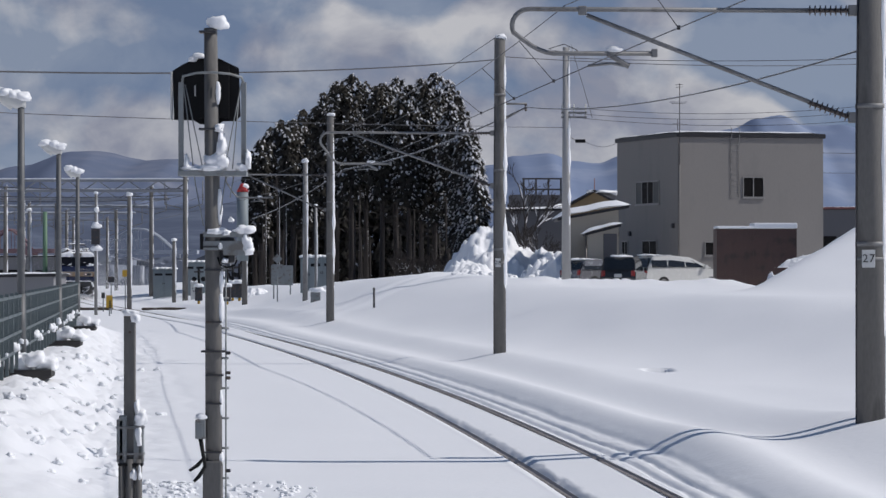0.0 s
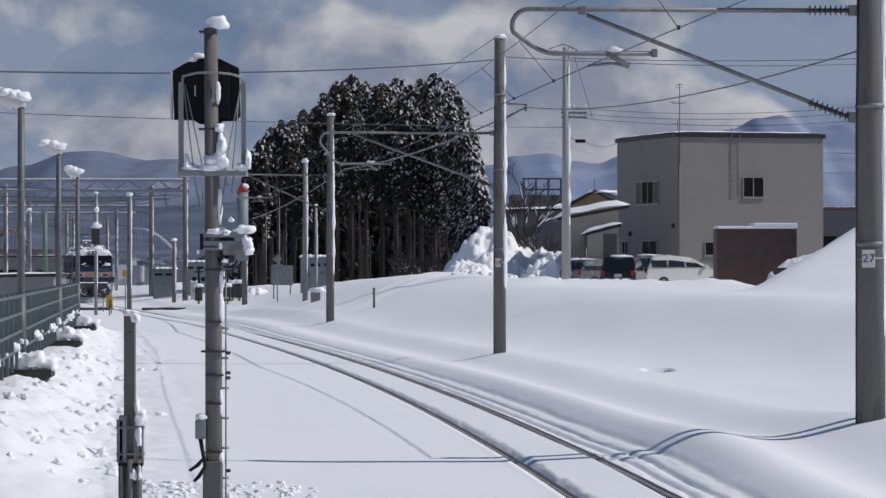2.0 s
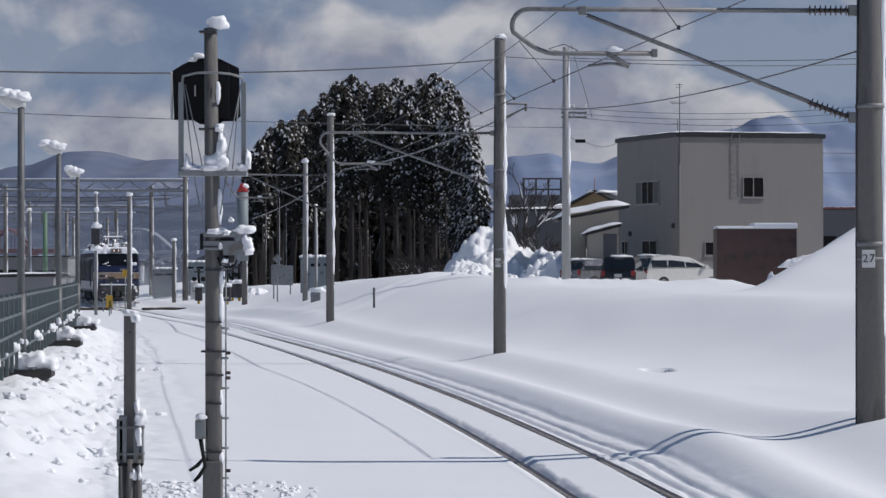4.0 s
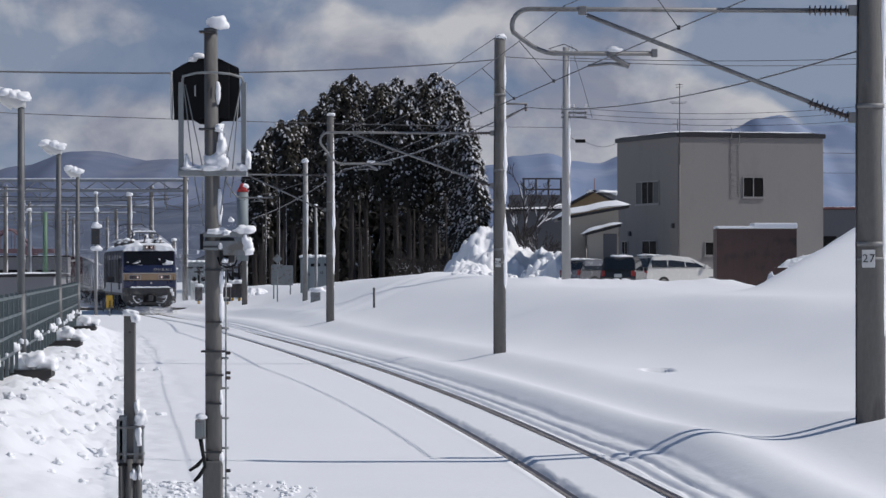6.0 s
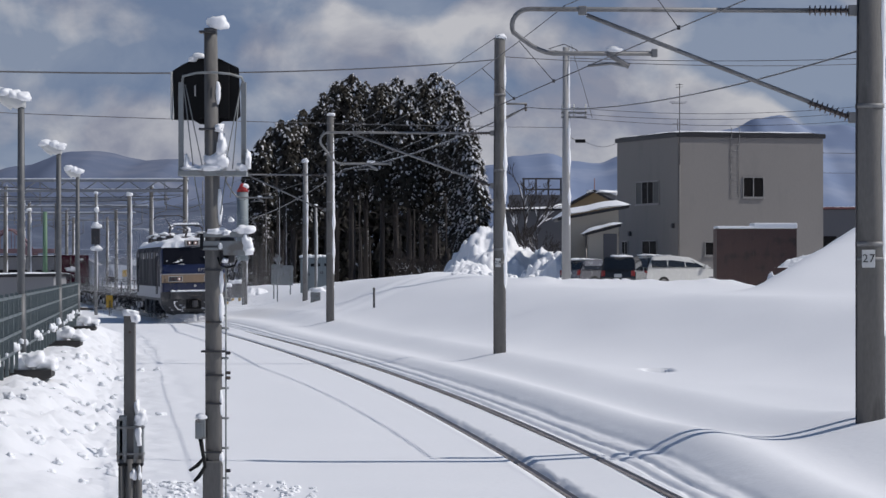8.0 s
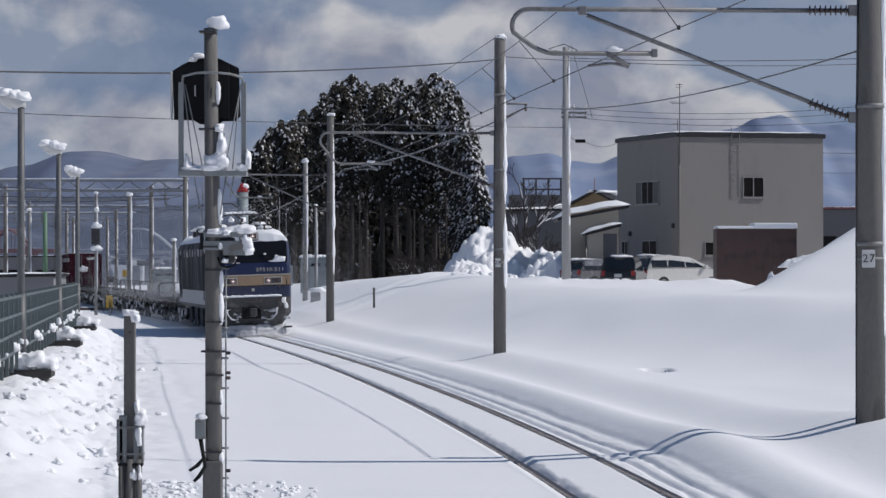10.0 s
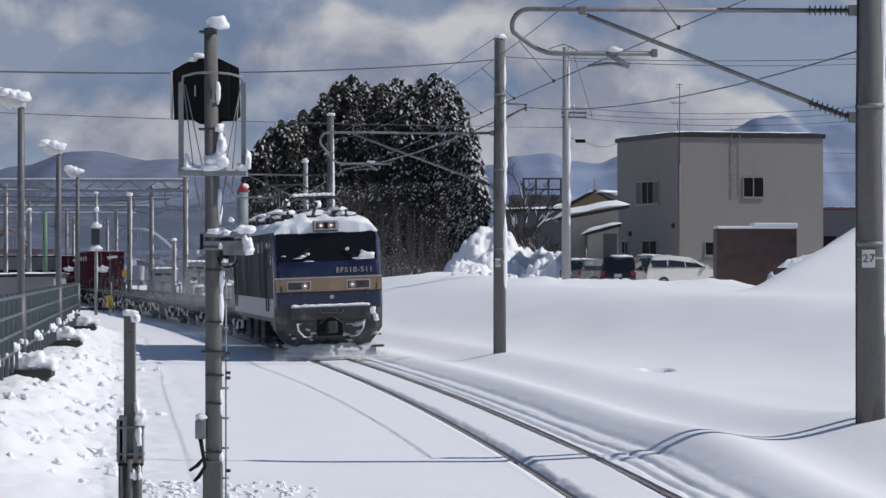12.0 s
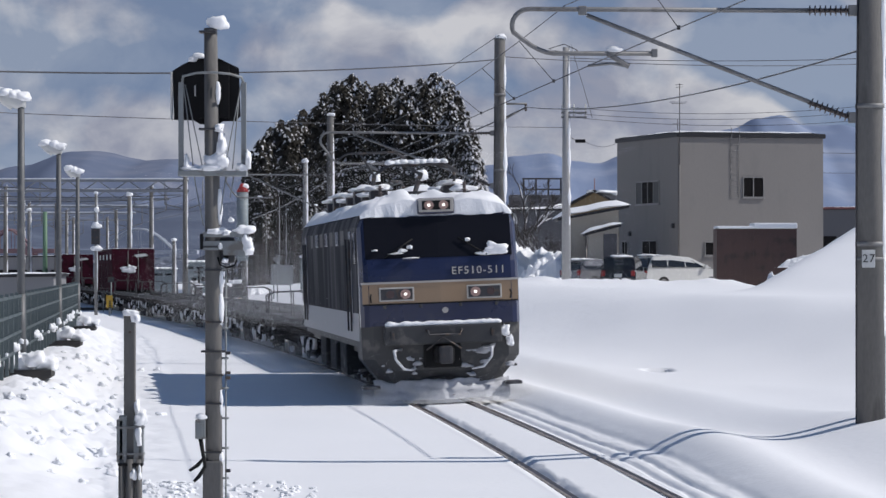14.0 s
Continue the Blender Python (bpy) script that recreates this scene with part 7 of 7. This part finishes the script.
def hills(name, y, x0, x1, ridge, seed, label, mat=HILL):
    """A range of hills: a deep height field under a rolling ridge given by (x, height) pairs."""
    nx, ny = int((x1 - x0) / 4.5), 24
    verts, faces = [], []

    def crest(x):
        for (xa, ha), (xb, hb) in zip(ridge, ridge[1:]):
            if x <= xb:
                k = min(1.0, max(0.0, (x - xa) / (xb - xa)))
                return ha + (hb - ha) * k * k * (3 - 2 * k)
        return ridge[-1][1]

    for j in range(ny + 1):
        v = j / ny
        for i in range(nx + 1):
            x = x0 + (x1 - x0) * i / nx
            h = crest(x + 30 * nz(x * 0.01, v * 2.0, seed))
            rise = smooth(v, -0.15, 0.75) * (1.0 - 0.5 * smooth(v, 0.8, 1.0))
            spur = 1 + (0.03 * nz(x * 0.012 + seed, v * 2.0) + 0.02 * nz(x * 0.035, v * 5.0 + seed)) * (1 - v * 0.75) + 0.008 * nz(x * 0.05, seed, v * 9.0)
            verts.append((x, y + 1000 * v, -8 + h * rise * spur))
    for j in range(ny):
        for i in range(nx):
            a = j * (nx + 1) + i
            faces.append((a, a + 1, a + nx + 2, a + nx + 1))
    me = bpy.data.meshes.new(name)
    me.from_pydata(verts, [], faces)
    me.polygons.foreach_set("use_smooth", [True] * len(faces))
    me.materials.append(mat)
    tagged(new(name, me), label, "hills", kind="structure")


def ridge_line(pairs, d):
    """Crest heights from bearings and rises at distance d."""
    return [(a * d / 6200.0, b * d / 6200.0) for a, b in pairs]


# Ranges 1 and 3 run on unseen leftwards, added for dark side reflections.
hills("backdrop_hills_1", 3300, -3300, 120, ridge_line(((-1100, 190), (-900, 175), (-784, 182), (-720, 198), (-650, 222), (-610, 224), (-540, 208), (-480, 211), (-430, 196), (-380, 188), (-200, 175), (100, 170)), 4050), 1.0, "distant wooded hills with thin snow, painted in haze blue", NEAR_HILL)
hills("backdrop_hills_2", 3250, -200, 900, ridge_line(((-300, 160), (40, 178), (90, 200), (130, 216), (185, 220), (225, 208), (270, 204), (310, 214), (400, 236), (480, 262), (530, 282), (590, 288), (640, 268), (700, 272), (760, 262), (900, 250), (1200, 240)), 4000), 5.0, "distant snow-dusted mountains, painted in haze blue")
hills("backdrop_hills_3", 1500, -1700, -60, ridge_line(((-1100, 148), (-784, 146), (-600, 152), (-450, 140), (-300, 146), (-150, 140)), 2250), 7.0, "wooded foothill behind the station, painted in haze blue", FOOTHILL)
rt = random.Random(14)
bm = bmesh.new()
for k in range(170):
    d = rt.uniform(520, 1100)
    x = rt.uniform(-0.135, -0.055) * d
    w, h = rt.uniform(3, 9), rt.uniform(2.0, 4.2)
    prism_into(bm, [(x - w / 2, -1.0), (x + w / 2, -1.0), (x + w / 2, h), (x, h + rt.uniform(0.1, 1.3)), (x - w / 2, h)], d, d + 8, "y")
ob = tagged(part("far_town", bm, TOWN), "dim far rooftops of the town", "buildings", kind="stuff")


def arch_bridge(x, y, z, w, h, mat, label):
    g = base("arch_bridge", x, y, z, label, "bridge", "far arch bridges")
    n = 12
    for dy in (0, 5):
        pts = [(-w / 2 + w * k / n, dy, h * math.sin(math.pi * k / n)) for k in range(n + 1)]
        part("arch", tube(pts, 0.20, 6), mat, g)
        for k in range(2, n - 1, 2):
            part("hanger", tube([pts[k], (pts[k][0], dy, 0)], 0.06, 5), mat, g)
    part("deck", box((-w / 2 - 4, -0.5, -0.5), (w / 2 + 4, 5.5, 0.2)), mat, g)
    for k in (-1, 1):
        part("pier", box((k * w / 2 - 0.8, 0, -z - 1.0), (k * w / 2 + 0.8, 5, -0.5)), mat, g)


arch_bridge(-53.9, 620, 5.6, 12.8, 4.0, ARCH, "pale far arch bridge beyond the station")
arch_bridge(-69.6, 560, 5.5, 7.0, 3.3, ARCH_RED, "reddish far arch bridge beyond the station")
# low station building at the platform's side
b = low_building("station_shed", -43.326, 330, 0.2, 7.984, 8, 3.565 - 0.2, GREY_WALL, "long grey low station building with a flat snowy roof", 0, 0.05, 0.05, 0.2, "building")
for k in range(5):
    part("window", box((0.8 + 1.4 * k, -0.05, 1.0), (1.9 + 1.4 * k, -0.002, 2.2)), WINDOW_GLASS, b)
b = low_building("platform_shelter", -19.935, 150, 0.6, 3.266, 5, 2.113 - 0.6, GREY_WALL, "grey low platform wall with a thin snow edge", 0, 0.05, 0.06, 0.1, "building")
pyl = base("far_pylon", 38.903, 900, 2.0, "tiny red and white lattice pylon far away", "pylon")
part("mast", tube([(0, 0, 0), (0, 0, 2.0 + 21.774)], [0.35, 0.12], 6), ARCH_RED, pyl)


# ---- motion ----
SPEED = 16.01          # metres a second
STOP_Y = 63.4          # where the nose is at the end


def along_track(front_y, back):
    """y at the given length behind front_y, along the curve."""
    y, left = front_y, back
    while left > 0:
        st = min(1.0, left)
        slope = (track_x(y + 0.5) - track_x(y - 0.5))
        y += st / math.sqrt(1 + slope * slope)
        left -= st
    return y


def vehicle_pose(front_y, back, length):
    a = along_track(front_y, back + length * 0.18)
    b = along_track(front_y, back + length * 0.82)
    pa, pb = along(a, 0, 0.0), along(b, 0, 0.0)
    mid = (pa + pb) / 2
    way = (pa - pb).normalized()
    yaw = math.atan2(way.y, way.x)
    return Matrix.Translation(mid) @ Euler((0, -math.asin(way.z), yaw)).to_matrix().to_4x4() @ Matrix.Rotation(lean(mid.y), 4, "X")


def nose_y(t):
    """Where the nose is at t seconds; it slows a little at the end."""
    return STOP_Y + SPEED * (14.0 - t) + 1.3 * smooth(t, 12.8, 14.0)


def motions():
    times = [0.5 * k for k in range(29)]
    for thing, back, length in TRAIN:
        walk(thing, [(t, vehicle_pose(nose_y(t), back, length)) for t in times])
    for thing, k, x in LOADS:
        _, back, length = TRAIN[k]
        walk(thing, [(t, vehicle_pose(nose_y(t), back, length) @ Matrix.Translation((x, 0, 1.14))) for t in times])
    # wheels turn with the way travelled
    spin = SPEED / 0.56
    steps = int(14.0 / 0.05)
    for wheel in WHEELS:
        x = wheel.location.x
        walk(wheel, [(k * 14.0 / steps, Matrix.Translation((x, 0, 0.56)) @ Matrix.Rotation(spin * k * 14.0 / steps, 4, "Y")) for k in range(steps + 1)])


motions()
